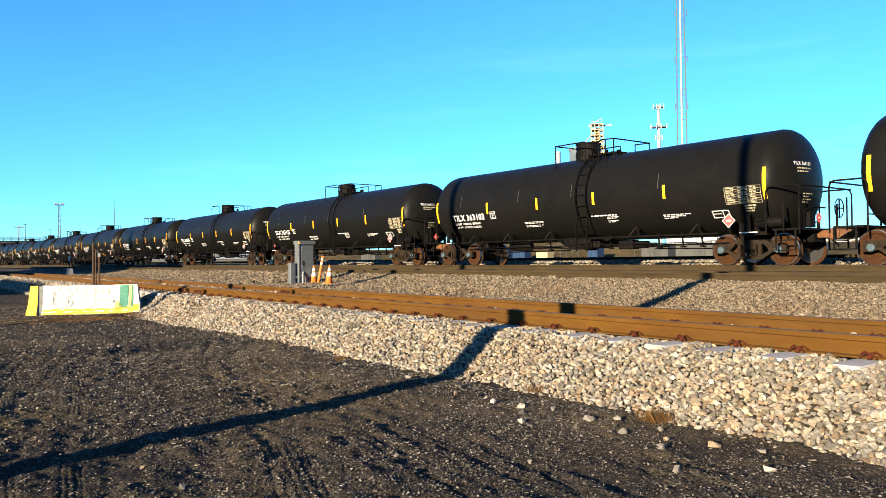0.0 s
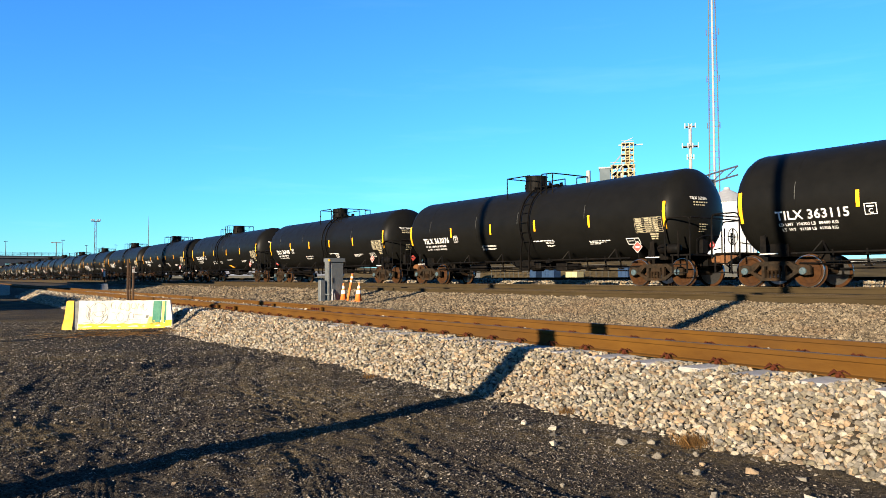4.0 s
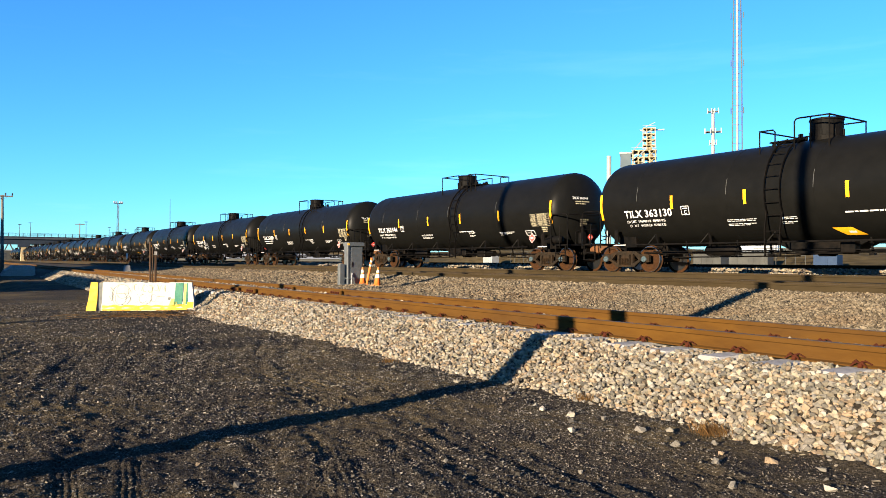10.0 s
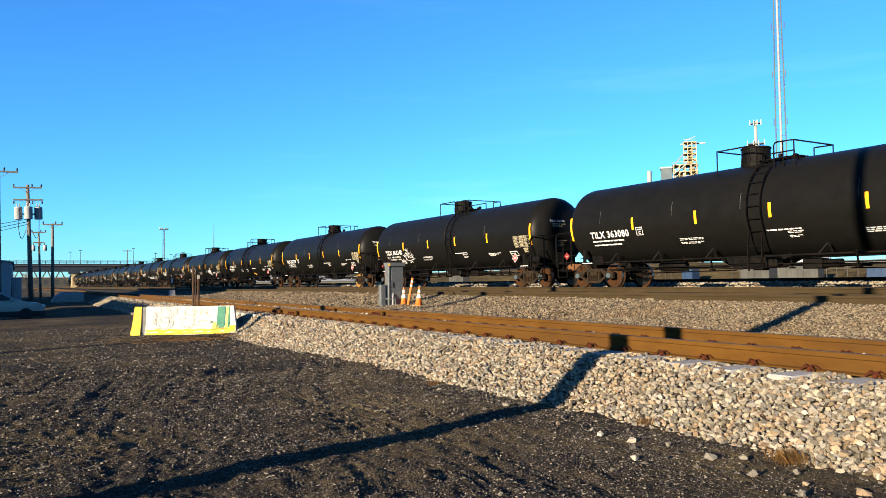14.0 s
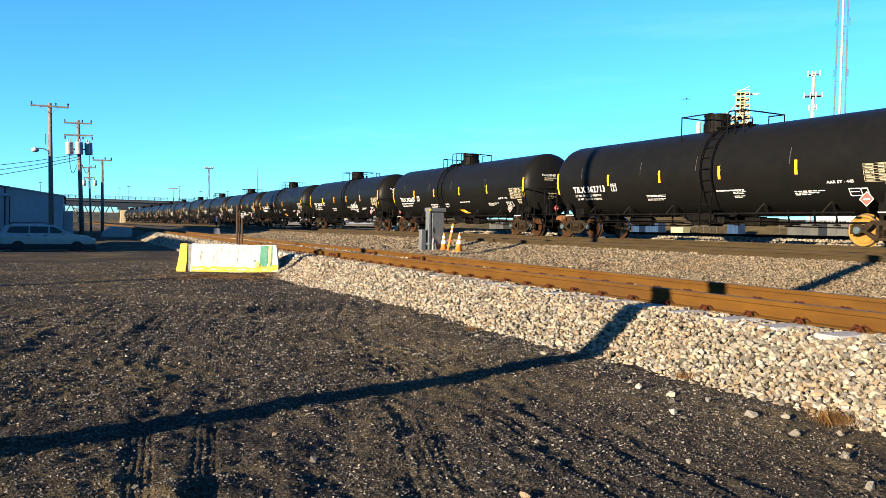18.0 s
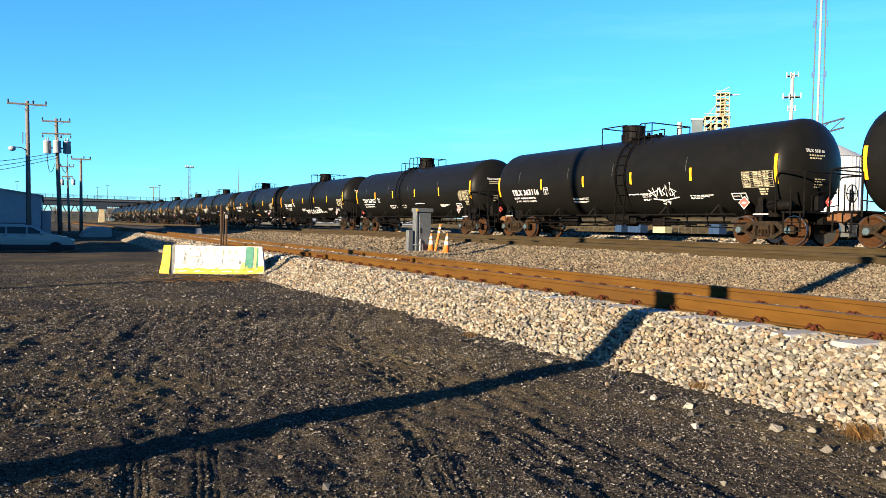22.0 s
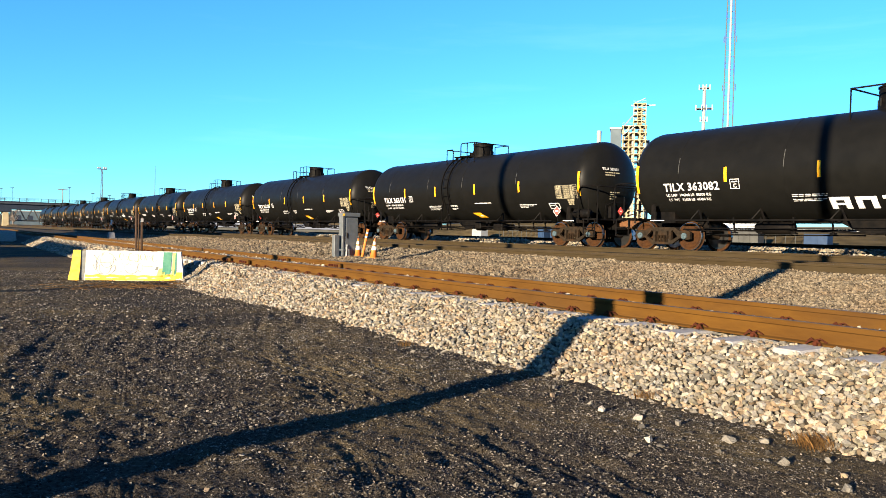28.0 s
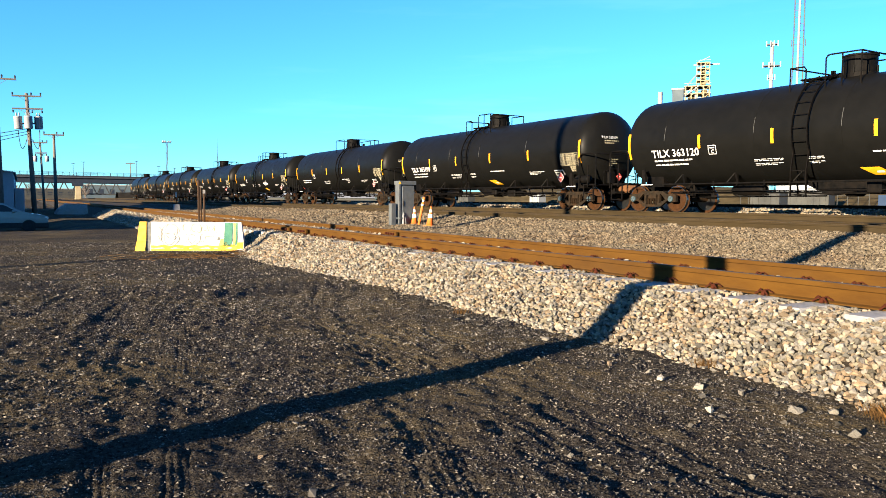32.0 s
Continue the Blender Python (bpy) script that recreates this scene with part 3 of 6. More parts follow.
packed_stones("ballast_slope_stones", ((4.80, 5.95, -7, 0.2, 0.075), (4.80, 5.95, 0.2, 9, 0.051), (4.80, 5.95, 9, 16, 0.058), (4.80, 5.97, 16, 30, 0.072), (4.82, 6.1, 30, 62, 0.11)), "loose pale grey crushed stones on the ballast slope", 21)
packed_stones("ballast_crib_stones", ((5.93, 6.38, -7, 26, 0.055), (6.6, 9.5, -7, 18, 0.075), (6.6, 9.5, 18, 50, 0.10)), "loose pale crushed stones between the rails", 23)
packed_stones("ballast_field_stones", ((9.4, 15.4, 3, 15, 0.056), (9.4, 15.3, 15, 28, 0.08), (9.4, 15.2, 28, 70, 0.13)), "loose dusty crushed stones between the tracks", 24, M_STONE_DUSTY)
packed_stones("ballast_back_stones", ((23.3, 24.9, 4, 30, 0.10), (23.3, 24.7, 30, 60, 0.16)), "loose pale stones along the track behind the train", 26)
strewn("dirt_gravel", ((-3.2, 4.9, 1.2, 5.5, 110000, 0.0036, 0.0118), (-4.5, 4.9, 5.5, 11, 90000, 0.0052, 0.0165), (-8, 4.9, 11, 27, 40000, 0.009, 0.028), (-3, 4.9, 2, 16, 500, 0.014, 0.030), (4.1, 4.9, 1, 22, 600, 0.012, 0.035)),
       "small dark gravel strewn over dirt", "gravel", 22)


# ---- tracks ----
RAIL_PROFILE = ((-0.070, 0.0), (0.070, 0.0), (0.070, 0.012), (0.030, 0.026), (0.024, 0.050), (0.024, 0.132), (0.036, 0.142), (0.036, 0.172), (0.028, 0.184),
                (-0.028, 0.184), (-0.036, 0.172), (-0.036, 0.142), (-0.024, 0.132), (-0.024, 0.050), (-0.030, 0.026), (-0.070, 0.012))
SLANT = -0.014


def clip_mesh(bm):
    """Spring clip: two thin bent rods crossing over a small shoulder."""
    box(bm, 0.075, -0.018, 0.0, 0.105, 0.018, 0.035, 0.004)
    tube(bm, ((0.055, -0.085, 0.030), (0.080, -0.040, 0.062), (0.105, 0.0, 0.040)), 0.0075, 5)
    tube(bm, ((0.055, 0.085, 0.030), (0.080, 0.040, 0.062), (0.105, 0.0, 0.040)), 0.0075, 5)
    tube(bm, ((0.120, -0.070, 0.012), (0.112, -0.020, 0.052), (0.085, 0.030, 0.030)), 0.0075, 5)
    tube(bm, ((0.120, 0.070, 0.012), (0.112, 0.025, 0.058), (0.075, -0.005, 0.045)), 0.0075, 5)
    return bm


def railway_track(name, xc, y0, y1, top, material, slant, ties, tie_mat, label, clips=True):
    t = tagged(empty(name, pose(xc, 0, 0, 0, 0, math.degrees(math.atan(-slant)))), label, "railway track", kind="structure")
    for s in (-1, 1):
        r = part("rail", extrude(bmesh.new(), [(a + s * 0.755, b + top - 0.184) for a, b in RAIL_PROFILE], y0, y1, lambda a, b, u: Vector((a, u, b))), material, t)
        part("rail_head", box(bmesh.new(), s * 0.755 - 0.029, y0, top + 0.0005, s * 0.755 + 0.029, y1, top + 0.004), M_RAILTOP, r, "worn dark running surface")
    ya, yb, dy, wide, half = ties
    tie = clip = None
    n = int((yb - ya) / dy)
    for i in range(n):
        y = ya + i * dy
        if tie is None:
            b = bmesh.new()
            box(b, -half, -wide / 2, top - 0.184 - 0.19 - (0 if clips else 0.05), half, wide / 2, top - 0.184 - (0.002 if clips else 0.05), 0.018)
            tie = part("tie", b, tie_mat, t)
            tie.matrix_basis = pose(0, y, 0)
        else:
            again(tie, pose(random.uniform(-0.02, 0.02), y + random.uniform(-0.02, 0.02), random.uniform(-0.004, 0.0), 0, 0, random.uniform(-0.8, 0.8)))
        if clips and y < 34:
            for s in (-1, 1):
                for q in (-1, 1):
                    m = pose(s * 0.755, y, top - 0.184, 0, 0, 0 if q > 0 else 180)
                    if clip is None:
                        clip = part("rail_clip", clip_mesh(bmesh.new()), M_CLIP, t)
                        clip.matrix_basis = m
                    else:
                        again(clip, m)
    return t


NEAR_X, NEAR_TOP = 7.255, 0.69
MID_X, MID_TOP = 16.5, 0.955
TRAIN_X, TRAIN_TOP = 21.2, 1.07


# ---- tank cars ----
CAR = 17.908                # length over the couplers
R, ZC = 1.53, 2.43        # tank radius, height of its axis above the rail
HALF = 8.16               # half the tank's length


def on_tank(u, arc, lift=0.0):
    """A place on the tank's side: u metres along the car, arc metres up along the skin from the axis' height."""
    a = arc / R
    return Vector((-(R + lift) * math.cos(a), u, ZC + (R + lift) * math.sin(a)))


def skin_patch(bm, u0, u1, a0, a1, lift=0.004, n=4):
    """A thin plate bent round the tank's side."""
    lo, hi = [], []
    for i in range(n + 1):
        a = a0 + (a1 - a0) * i / n
        lo.append([bm.verts.new(on_tank(u, a, 0.0005)) for u in (u0, u1)])
        hi.append([bm.verts.new(on_tank(u, a, lift)) for u in (u0, u1)])
    for i in range(n):
        bm.faces.new((hi[i][0], hi[i][1], hi[i + 1][1], hi[i + 1][0]))
        bm.faces.new((lo[i][0], hi[i][0], hi[i + 1][0], lo[i + 1][0]))
        bm.faces.new((lo[i][1], lo[i + 1][1], hi[i + 1][1], hi[i][1]))
    bm.faces.new((lo[0][0], lo[0][1], hi[0][1], hi[0][0]))
    bm.faces.new((lo[n][0], hi[n][0], hi[n][1], lo[n][1]))
    return bm


def stretched(text, size, width):
    """Lettering drawn out to a given width."""
    pts, faces = letter_mesh(text, size)
    k = width / max(x for x, _ in pts) if width else 1.0
    return [(x * k, y) for x, y in pts], faces


def skin_text(bm, text, u_left, arc, size, width=0.0, lift=0.006):
    pts, faces = stretched(text, size, width)
    vs = [bm.verts.new(on_tank(u_left - x, arc + y, lift)) for x, y in pts]
    for f in faces:
        try:
            bm.faces.new([vs[i] for i in f])
        except ValueError:
            pass
    return bm


def skin_bars(bm, u_left, arc, widths, h=0.05, pitch=0.085):
    """Rows of small unreadable stencilling: broken bars."""
    for k, w in enumerate(widths):
        u = u_left
        end = u_left - w
        while u > end + 0.04:
            d = min(random.choice((0.09, 0.13, 0.17, 0.22)), u - end)
            skin_patch(bm, u, u - d, arc - k * pitch - h, arc - k * pitch, 0.004, 1)
            u -= d + 0.035
    return bm


def wheel_mesh(bm, s):
    prof = ((0.10, -0.09), (0.13, -0.07), (0.14, -0.03), (0.34, -0.015), (0.385, -0.06), (0.452, -0.066), (0.458, 0.03), (0.47, 0.045), (0.49, 0.058), (0.48, 0.072), (0.40, 0.068), (0.36, 0.03), (0.14, 0.03), (0.11, 0.06))
    return lathe(bm, [(r, z * s) for r, z in prof], 28, Matrix.Rotation(math.pi / 2, 4, "Y") @ Matrix.Identity(4))


def bogie(parent, u):
    """Two side frames, bolster, springs and two wheelsets."""
    t = empty("truck", pose(0, u, 0))
    t.parent = parent
    for s in (-1, 1):
        x = s * 0.99
        prof = ((-1.10, 0.36), (-1.10, 0.60), (-0.98, 0.64), (-0.70, 0.62), (-0.48, 0.74), (0.48, 0.74), (0.70, 0.62), (0.98, 0.64), (1.10, 0.60), (1.10, 0.36), (0.94, 0.34), (0.72, 0.40),
                (0.40, 0.18), (-0.40, 0.18), (-0.72, 0.40), (-0.94, 0.34))
        holes = (((-0.62, 0.44), (-0.42, 0.64), (-0.36, 0.60), (-0.36, 0.30)), ((0.62, 0.44), (0.36, 0.30), (0.36, 0.60), (0.42, 0.64)), ((-0.27, 0.26), (-0.27, 0.60), (0.27, 0.60), (0.27, 0.26)))
        bm = bmesh.new()
        outer = [bm.verts.new((x, a, b)) for a, b in prof]
        es = [bm.edges.new((outer[i], outer[(i + 1) % len(outer)])) for i in range(len(outer))]
        for h in holes:
            hv = [bm.verts.new((x, a, b)) for a, b in h]
            es += [bm.edges.new((hv[i], hv[(i + 1) % 4])) for i in range(4)]
        bmesh.ops.triangle_fill(bm, use_beauty=True, edges=es)
        g = bmesh.ops.extrude_face_region(bm, geom=bm.faces[:])
        bmesh.ops.translate(bm, vec=(s * 0.10, 0, 0), verts=[v for v in g["geom"] if isinstance(v, bmesh.types.BMVert)])
        part("side_frame", bm, M_TRUCK, t)
        for k in (-0.18, -0.06, 0.06, 0.18):
            coil = [(0.030 if i % 2 else 0.055, 0.24 + i * 0.0165) for i in range(16)]
            b = lathe(bmesh.new(), coil, 10, Matrix.Translation((x + s * 0.06, k, 0)))
            part("spring", b, M_TRUCK, t)
    b = bmesh.new()
    box(b, -1.10, -0.19, 0.46, 1.10, 0.19, 0.70, 0.03)
    part("bolster", b, M_TRUCK, t)
    for v in (-0.89, 0.89):
        w = empty("wheelset", pose(0, v, 0.457))
        w.parent = t
        wheel_parts(w)
    return t


def wheel_parts(w):
    part("axle", lathe(bmesh.new(), [(0.085, -1.0), (0.09, 0.0), (0.085, 1.0)], 12, Matrix.Rotation(math.pi / 2, 4, "Y")), M_TRUCK, w)
    for s in (-1, 1):
        bm = wheel_mesh(bmesh.new(), -s)
        bmesh.ops.translate(bm, vec=(s * 0.755, 0, 0), verts=bm.verts)
        part("wheel", bm, M_WHEEL, w, smooth=False)
        part("tread", lathe(bmesh.new(), [(0.4585, s * 0.69), (0.4595, s * 0.82), (0.44, s * 0.822), (0.44, s * 0.688)], 28, Matrix.Rotation(math.pi / 2, 4, "Y")), M_TREAD, w, "bright worn wheel tread")
        b = lathe(bmesh.new(), [(0.105, s * 1.0), (0.105, s * 1.13), (0.09, s * 1.15), (0.05, s * 1.155), (0.0, s * 1.155)], 14, Matrix.Rotation(math.pi / 2, 4, "Y"))
        for k in range(3):
            a = k * 2.094
            box(b, s * 1.14 - 0.03, 0.055 * math.cos(a) - 0.018, 0.055 * math.sin(a) - 0.018, s * 1.14 + 0.03, 0.055 * math.cos(a) + 0.018, 0.055 * math.sin(a) + 0.018)
        part("bearing_cap", b, M_BLUECAP, w, "blue-grey bearing end cap with three bolts")


def top_gear(c, l0, l1, hu, e0, e1, gear_a):
    """Ladder between l0 and l1, manway housing at hu, platform and railings from e0 to e1."""
    lad = empty("ladder")
    lad.parent = c
    stile = None
    for u in (l0, l1):
        if stile is None:
            b = bmesh.new()
            pts = [Vector((-1.58, u, 0.52)), Vector((-1.59, u, 1.3))] + [on_tank(u, a, 0.11) for a in np.linspace(-0.62, 2.0, 13)]
            prev = None
            for i, p in enumerate(pts):
                d = (pts[min(i + 1, len(pts) - 1)] - pts[max(i - 1, 0)]).normalized()
                nrm = Vector((d.z, 0, -d.x))
                ring = [b.verts.new(p + nrm * i1 + Vector((0, j1, 0))) for i1, j1 in ((-0.03, -0.012), (0.03, -0.012), (0.03, 0.012), (-0.03, 0.012))]
                if prev:
                    for q in range(4):
                        b.faces.new((prev[q], prev[(q + 1) % 4], ring[(q + 1) % 4], ring[q]))
                else:
                    b.faces.new(ring)
                prev = ring
            b.faces.new(prev[::-1])
            stile = part("stile", b, M_BLACK, lad)
        else:
            again(stile, pose(0, l1 - l0, 0))
    rung = part("rung", tube(bmesh.new(), ((0, l0, 0), (0, l1, 0)), 0.015, 5), M_BLACK, lad)
    spots = [Vector((-1.585, 0, z)) for z in (0.58, 0.92, 1.26)] + [on_tank(0, a, 0.11) for a in np.arange(-0.68, 1.9, 0.36)]
    rung.matrix_basis = Matrix.Translation(spots[0])
    for p in spots[1:]:
        again(rung, Matrix.Translation(p))
    m = Matrix.Translation((0, hu, 0))
    b = lathe(bmesh.new(), [(0.47, 3.70), (0.47, 4.02), (0.445, 4.03), (0.445, 4.47), (0.47, 4.48), (0.47, 4.52), (0.42, 4.54), (0.0, 4.55)], 28, m)
    hatch = part("manway_housing", b, M_BLACK, c)
    bolt = None
    for k in range(8):
        a = k * math.pi / 4 + 0.2
        mm = pose(0.46 * math.cos(a), hu + 0.46 * math.sin(a), 3.98)
        if bolt is None:
            bolt = part("eye_bolt", tube(bmesh.new(), ((0, 0, 0), (0, 0, 0.22)), 0.028, 5), M_BLACK, hatch)
            bolt.matrix_basis = mm
        else:
            again(bolt, mm)
    b = bmesh.new()
    d0, d1 = (l0 + 0.04, e1 - 0.1) if gear_a else (e0 + 0.1, hu - 0.52)
    for k in np.arange(-0.60, 0.61, 0.15):
        bar(b, (k, d0, 3.975), (k, d1, 3.975), 0.04, 0.03)
    for u in (d0 + 0.03, (d0 + d1) / 2, d1 - 0.03):
        bar(b, (-0.66, u, 3.955), (0.66, u, 3.955), 0.05, 0.03)
    part("platform_grating", b, M_BLACK, c)
    for sx in (-0.5, 0.5):
        for u in (d0 + 0.05, d1 - 0.05):
            part("platform_leg", bar(bmesh.new(), (sx, u, 3.8), (sx, u, 3.965), 0.06), M_BLACK, c)
    zl, zr = (4.28, 4.50) if gear_a else (4.44, 4.40)
    part("platform_railing", tube(bmesh.new(), ((-0.98, l0 - 0.06, 3.58), (-0.98, l0 - 0.06, zr - 0.08), (-0.98, l0 - 0.12, zr - 0.01), (-0.98, l0 - 0.2, zr), (-0.98, e0, zr - 0.02), (0.98, e0, zr - 0.02), (0.98, l0 - 0.1, zr)), 0.024, 6), M_BLACK, c)
    part("platform_railing", tube(bmesh.new(), ((-0.98, l1 + 0.06, 3.58), (-0.98, l1 + 0.06, zl - 0.08), (-0.98, l1 + 0.12, zl - 0.01), (-0.98, e1, zl), (0.98, e1, zl), (0.98, l1 + 0.1, zl)), 0.024, 6), M_BLACK, c)
    for sx, u, z in ((-0.98, e0, zr), (0.98, e0, zr), (-0.98, e1, zl), (0.98, e1, zl), (0.98, l0 - 0.1, zr), (0.98, l1 + 0.1, zl), (-0.98, (e0 + l0) / 2, zr)):
        part("railing_post", tube(bmesh.new(), ((sx, u, 3.58), (sx, u, z)), 0.022, 6), M_BLACK, c)
    va = hu - 0.85 if hu < l0 and hu - 0.85 > e0 + 0.2 else (l0 + l1) / 2 + (0.0 if hu > l1 else -0.05)
    valve = None
    for du, x in ((-0.18, 0.25), (0.05, -0.15), (0.22, 0.4)):
        mm = pose(x, va + du, 0)
        if valve is None:
            valve = part("relief_valve", lathe(bmesh.new(), [(0.11, 3.85), (0.11, 4.05), (0.07, 4.07), (0.07, 4.18), (0.0, 4.19)], 10), M_BLACK, c)
            valve.matrix_basis = mm
        else:
            again(valve, mm)


def tank_car(gear):
    c = tagged(empty("tank_car"), "black welded railway tank car with yellow tape and white stencils", "tank car", "cars of the moving train")
    # shell with dished ends
    prof = [(0.0, -HALF)] + [(R * math.sin(a), -HALF + 0.70 - 0.70 * math.cos(a)) for a in np.linspace(0.12, math.pi / 2, 9)]
    prof += [(R, z) for z in np.linspace(-HALF + 0.95, HALF - 0.95, 7)]
    prof += [(R * math.sin(a), HALF - 0.70 + 0.70 * math.cos(a)) for a in np.linspace(math.pi / 2, 0.12, 9)] + [(0.0, HALF)]
    turn = Matrix.Translation((0, 0, ZC)) @ Matrix.Rotation(-math.pi / 2, 4, "X")
    shell = part("tank_shell", lathe(bmesh.new(), prof, 64, turn), M_TANK, c, smooth=True)
    for u in (-7.40, -4.05, -0.35, 2.40, 5.92, 7.40):
        bm = lathe(bmesh.new(), [(R - 0.01, u - 0.014), (R + 0.005, u - 0.006), (R + 0.005, u + 0.006), (R - 0.01, u + 0.014)], 64, turn)
        for f in [f for f in bm.faces if len(f.verts) > 8]:
            bm.faces.remove(f)
        part("weld_seam", bm, M_TANK, shell)
    # side sills, running boards and draft gear
    for s in (-1, 1):
        part("side_bar", box(bmesh.new(), s * 1.42 - 0.035, -6.1, 0.93, s * 1.42 + 0.035, 6.1, 0.98, 0.006), M_BLACK, c)
        part("brake_rod", tube(bmesh.new(), ((s * 1.05, -5.6, 0.72), (s * 1.05, 5.6, 0.72)), 0.018, 5), M_BLACK, c)
        for u in (-5.3, -3.0, 0.9, 3.2, 5.3):
            b = bmesh.new()
            bar(b, (s * 1.42, u - 0.22, 0.95), (s * 1.28, u, 1.28), 0.05, 0.03)
            bar(b, (s * 1.42, u + 0.22, 0.95), (s * 1.28, u, 1.28), 0.05, 0.03)
            part("strut", b, M_BLACK, c)
        for u in (-7.0, 6.95):
            b = bmesh.new()
            extrude(b, ((u - 0.10, 0.93), (u + 0.10, 0.93), (u + 0.08, 1.46), (u - 0.08, 1.50)), s * 1.40, s * 1.42, lambda a, z, w: Vector((w, a, z)))
            part("saddle_gusset", b, M_BLACK, c)
    for e in (-1, 1):
        b = bmesh.new()
        box(b, -0.33, e * 5.6, 0.66, 0.33, e * 8.35, 0.98, 0.02)
        part("stub_sill", b, M_BLACK, c)
        b = bmesh.new()
        extrude(b, ((-0.92, 0.88), (0.92, 0.88), (0.96, 1.24), (0.8, 1.14), (0.6, 1.05), (0.25, 0.95), (-0.25, 0.95), (-0.6, 1.05), (-0.8, 1.14), (-0.96, 1.24)), e * 6.45, e * 7.25, lambda a, z, u: Vector((a, u, z)))
        part("saddle", b, M_BLACK, c)
        b = bmesh.new()
        box(b, -1.45, min(e * 7.75, e * 8.5), 0.97, 1.45, max(e * 7.75, e * 8.5), 1.03, 0.008)
        part("end_platform", b, M_BLACK, c)
        b = bmesh.new()
        box(b, -0.12, min(e * 8.3, e * 8.72), 0.76, 0.12, max(e * 8.3, e * 8.72), 0.98, 0.03)
        box(b, -0.17, min(e * 8.66, e * 8.97), 0.70, 0.13, max(e * 8.66, e * 8.97), 1.02, 0.05)
        part("coupler", b, M_COUPLER, c, "orange-rusted cast coupler")
        b = bmesh.new()
        tube(b, ((0.45, e * 8.4, 0.8), (0.5, e * 8.6, 0.6), (0.35, e * 8.8, 0.42), (0.1, e * 8.9, 0.45)), 0.028, 6)
        part("brake_hose", b, M_RUBBER, c, "black rubber air hose")
        for s in (-1, 1):
            b = bmesh.new()
            x = s * 1.52
            tube(b, ((x, e * 7.62, 0.85), (x, e * 7.62, 2.05), (x, e * 7.68, 2.17), (x, e * 7.78, 2.2), (x, e * 8.42, 2.2), (x, e * 8.52, 2.16), (x, e * 8.56, 2.05), (x, e * 8.56, 0.85)), 0.026, 6)
            part("end_handrail", b, M_BLACK, c)
            part("grab_iron", tube(bmesh.new(), ((x, e * 7.62, 1.3), (x, e * 7.3, 1.25)), 0.02, 6), M_BLACK, c)
            b = tube(bmesh.new(), ((x, e * 8.12, 0.9), (x, e * 8.12, 1.75)), 0.022, 6)
            part("grab_iron", b, M_BLACK, c)
            b = bmesh.new()
            for uu in (7.9, 8.45):
                bar(b, (x, e * uu, 0.42), (x, e * uu, 1.0), 0.05, 0.02)
            for z in (0.43, 0.7):
                bar(b, (x, e * 7.9, z), (x, e * 8.45, z), 0.05, 0.03)
            part("sill_step", b, M_BLACK, c)
        b = bmesh.new()
        tube(b, ((-1.47, e * 8.56, 2.18), (1.47, e * 8.56, 2.18)), 0.024, 6)
        part("cross_rail", b, M_BLACK, c)
    # brake gear at the front end, air reservoir
    b = bmesh.new()
    tube(b, ((0.75, -8.50, 1.0), (0.75, -8.50, 1.75)), 0.03, 6)
    tube(b, [(0.75 + 0.27 * math.cos(a), -8.56, 1.62 + 0.27 * math.sin(a)) for a in np.linspace(0, 2 * math.pi, 21)], 0.016, 5)
    bar(b, (0.5, -8.56, 1.62), (1.0, -8.56, 1.62), 0.03)
    bar(b, (0.75, -8.56, 1.37), (0.75, -8.56, 1.87), 0.03, 0.03)
    part("hand_brake", b, M_BLACK, c)
    part("brake_chain_box", box(bmesh.new(), -0.75, -8.46, 1.05, -0.42, -8.30, 1.50, 0.02), M_BLACK, c)
    part("end_pipe", tube(bmesh.new(), ((-0.95, -8.40, 1.03), (-0.95, -8.40, 1.5), (-0.6, -8.42, 1.62), (0.2, -8.42, 1.62)), 0.025, 6), M_BLACK, c)
    b = bmesh.new()
    lathe(b, [(0.0, -0.42), (0.12, -0.40), (0.16, -0.34), (0.16, 0.34), (0.12, 0.40), (0.0, 0.42)], 16, Matrix.Translation((-1.30, -7.62, 1.22)) @ Matrix.Rotation(math.pi / 2, 4, "X"))
    part("air_reservoir", b, M_BLACK, c, smooth=True)
    b = bmesh.new()
    box(b, -1.0, -2.6, 0.55, -0.6, -2.0, 0.86, 0.03)
    tube(b, ((-0.8, -2.6, 0.7), (-0.8, -3.1, 0.7)), 0.13, 10)
    part("brake_cylinder", b, M_BLACK, c)
    part("outlet_valve", lathe(bmesh.new(), [(0.22, 0.55), (0.28, 0.62), (0.28, 0.75), (0.18, 0.8), (0.18, 0.95)], 14, Matrix.Translation((0, 0.1, 0))), M_BLACK, c)
    # pipes, hangers and rods below the tank
    part("train_pipe", tube(bmesh.new(), ((-0.62, -7.6, 0.72), (-0.85, -5.4, 0.66), (-0.85, -0.5, 0.66), (-0.7, 0.3, 0.60), (-0.85, 1.2, 0.66), (-0.85, 5.4, 0.66), (-0.62, 7.6, 0.72)), 0.032, 6), M_BLACK, c)
    part("brake_lever", bar(bmesh.new(), (-0.75, -3.9, 0.62), (-0.75, -1.0, 0.70), 0.03, 0.07), M_BLACK, c)
    part("pull_rod", tube(bmesh.new(), ((-0.55, 0.6, 0.56), (-0.5, 5.7, 0.52)), 0.022, 5), M_BLACK, c)
    part("pull_rod", tube(bmesh.new(), ((-0.55, -3.2, 0.56), (-0.5, -5.7, 0.52)), 0.022, 5), M_BLACK, c)
    hanger = None
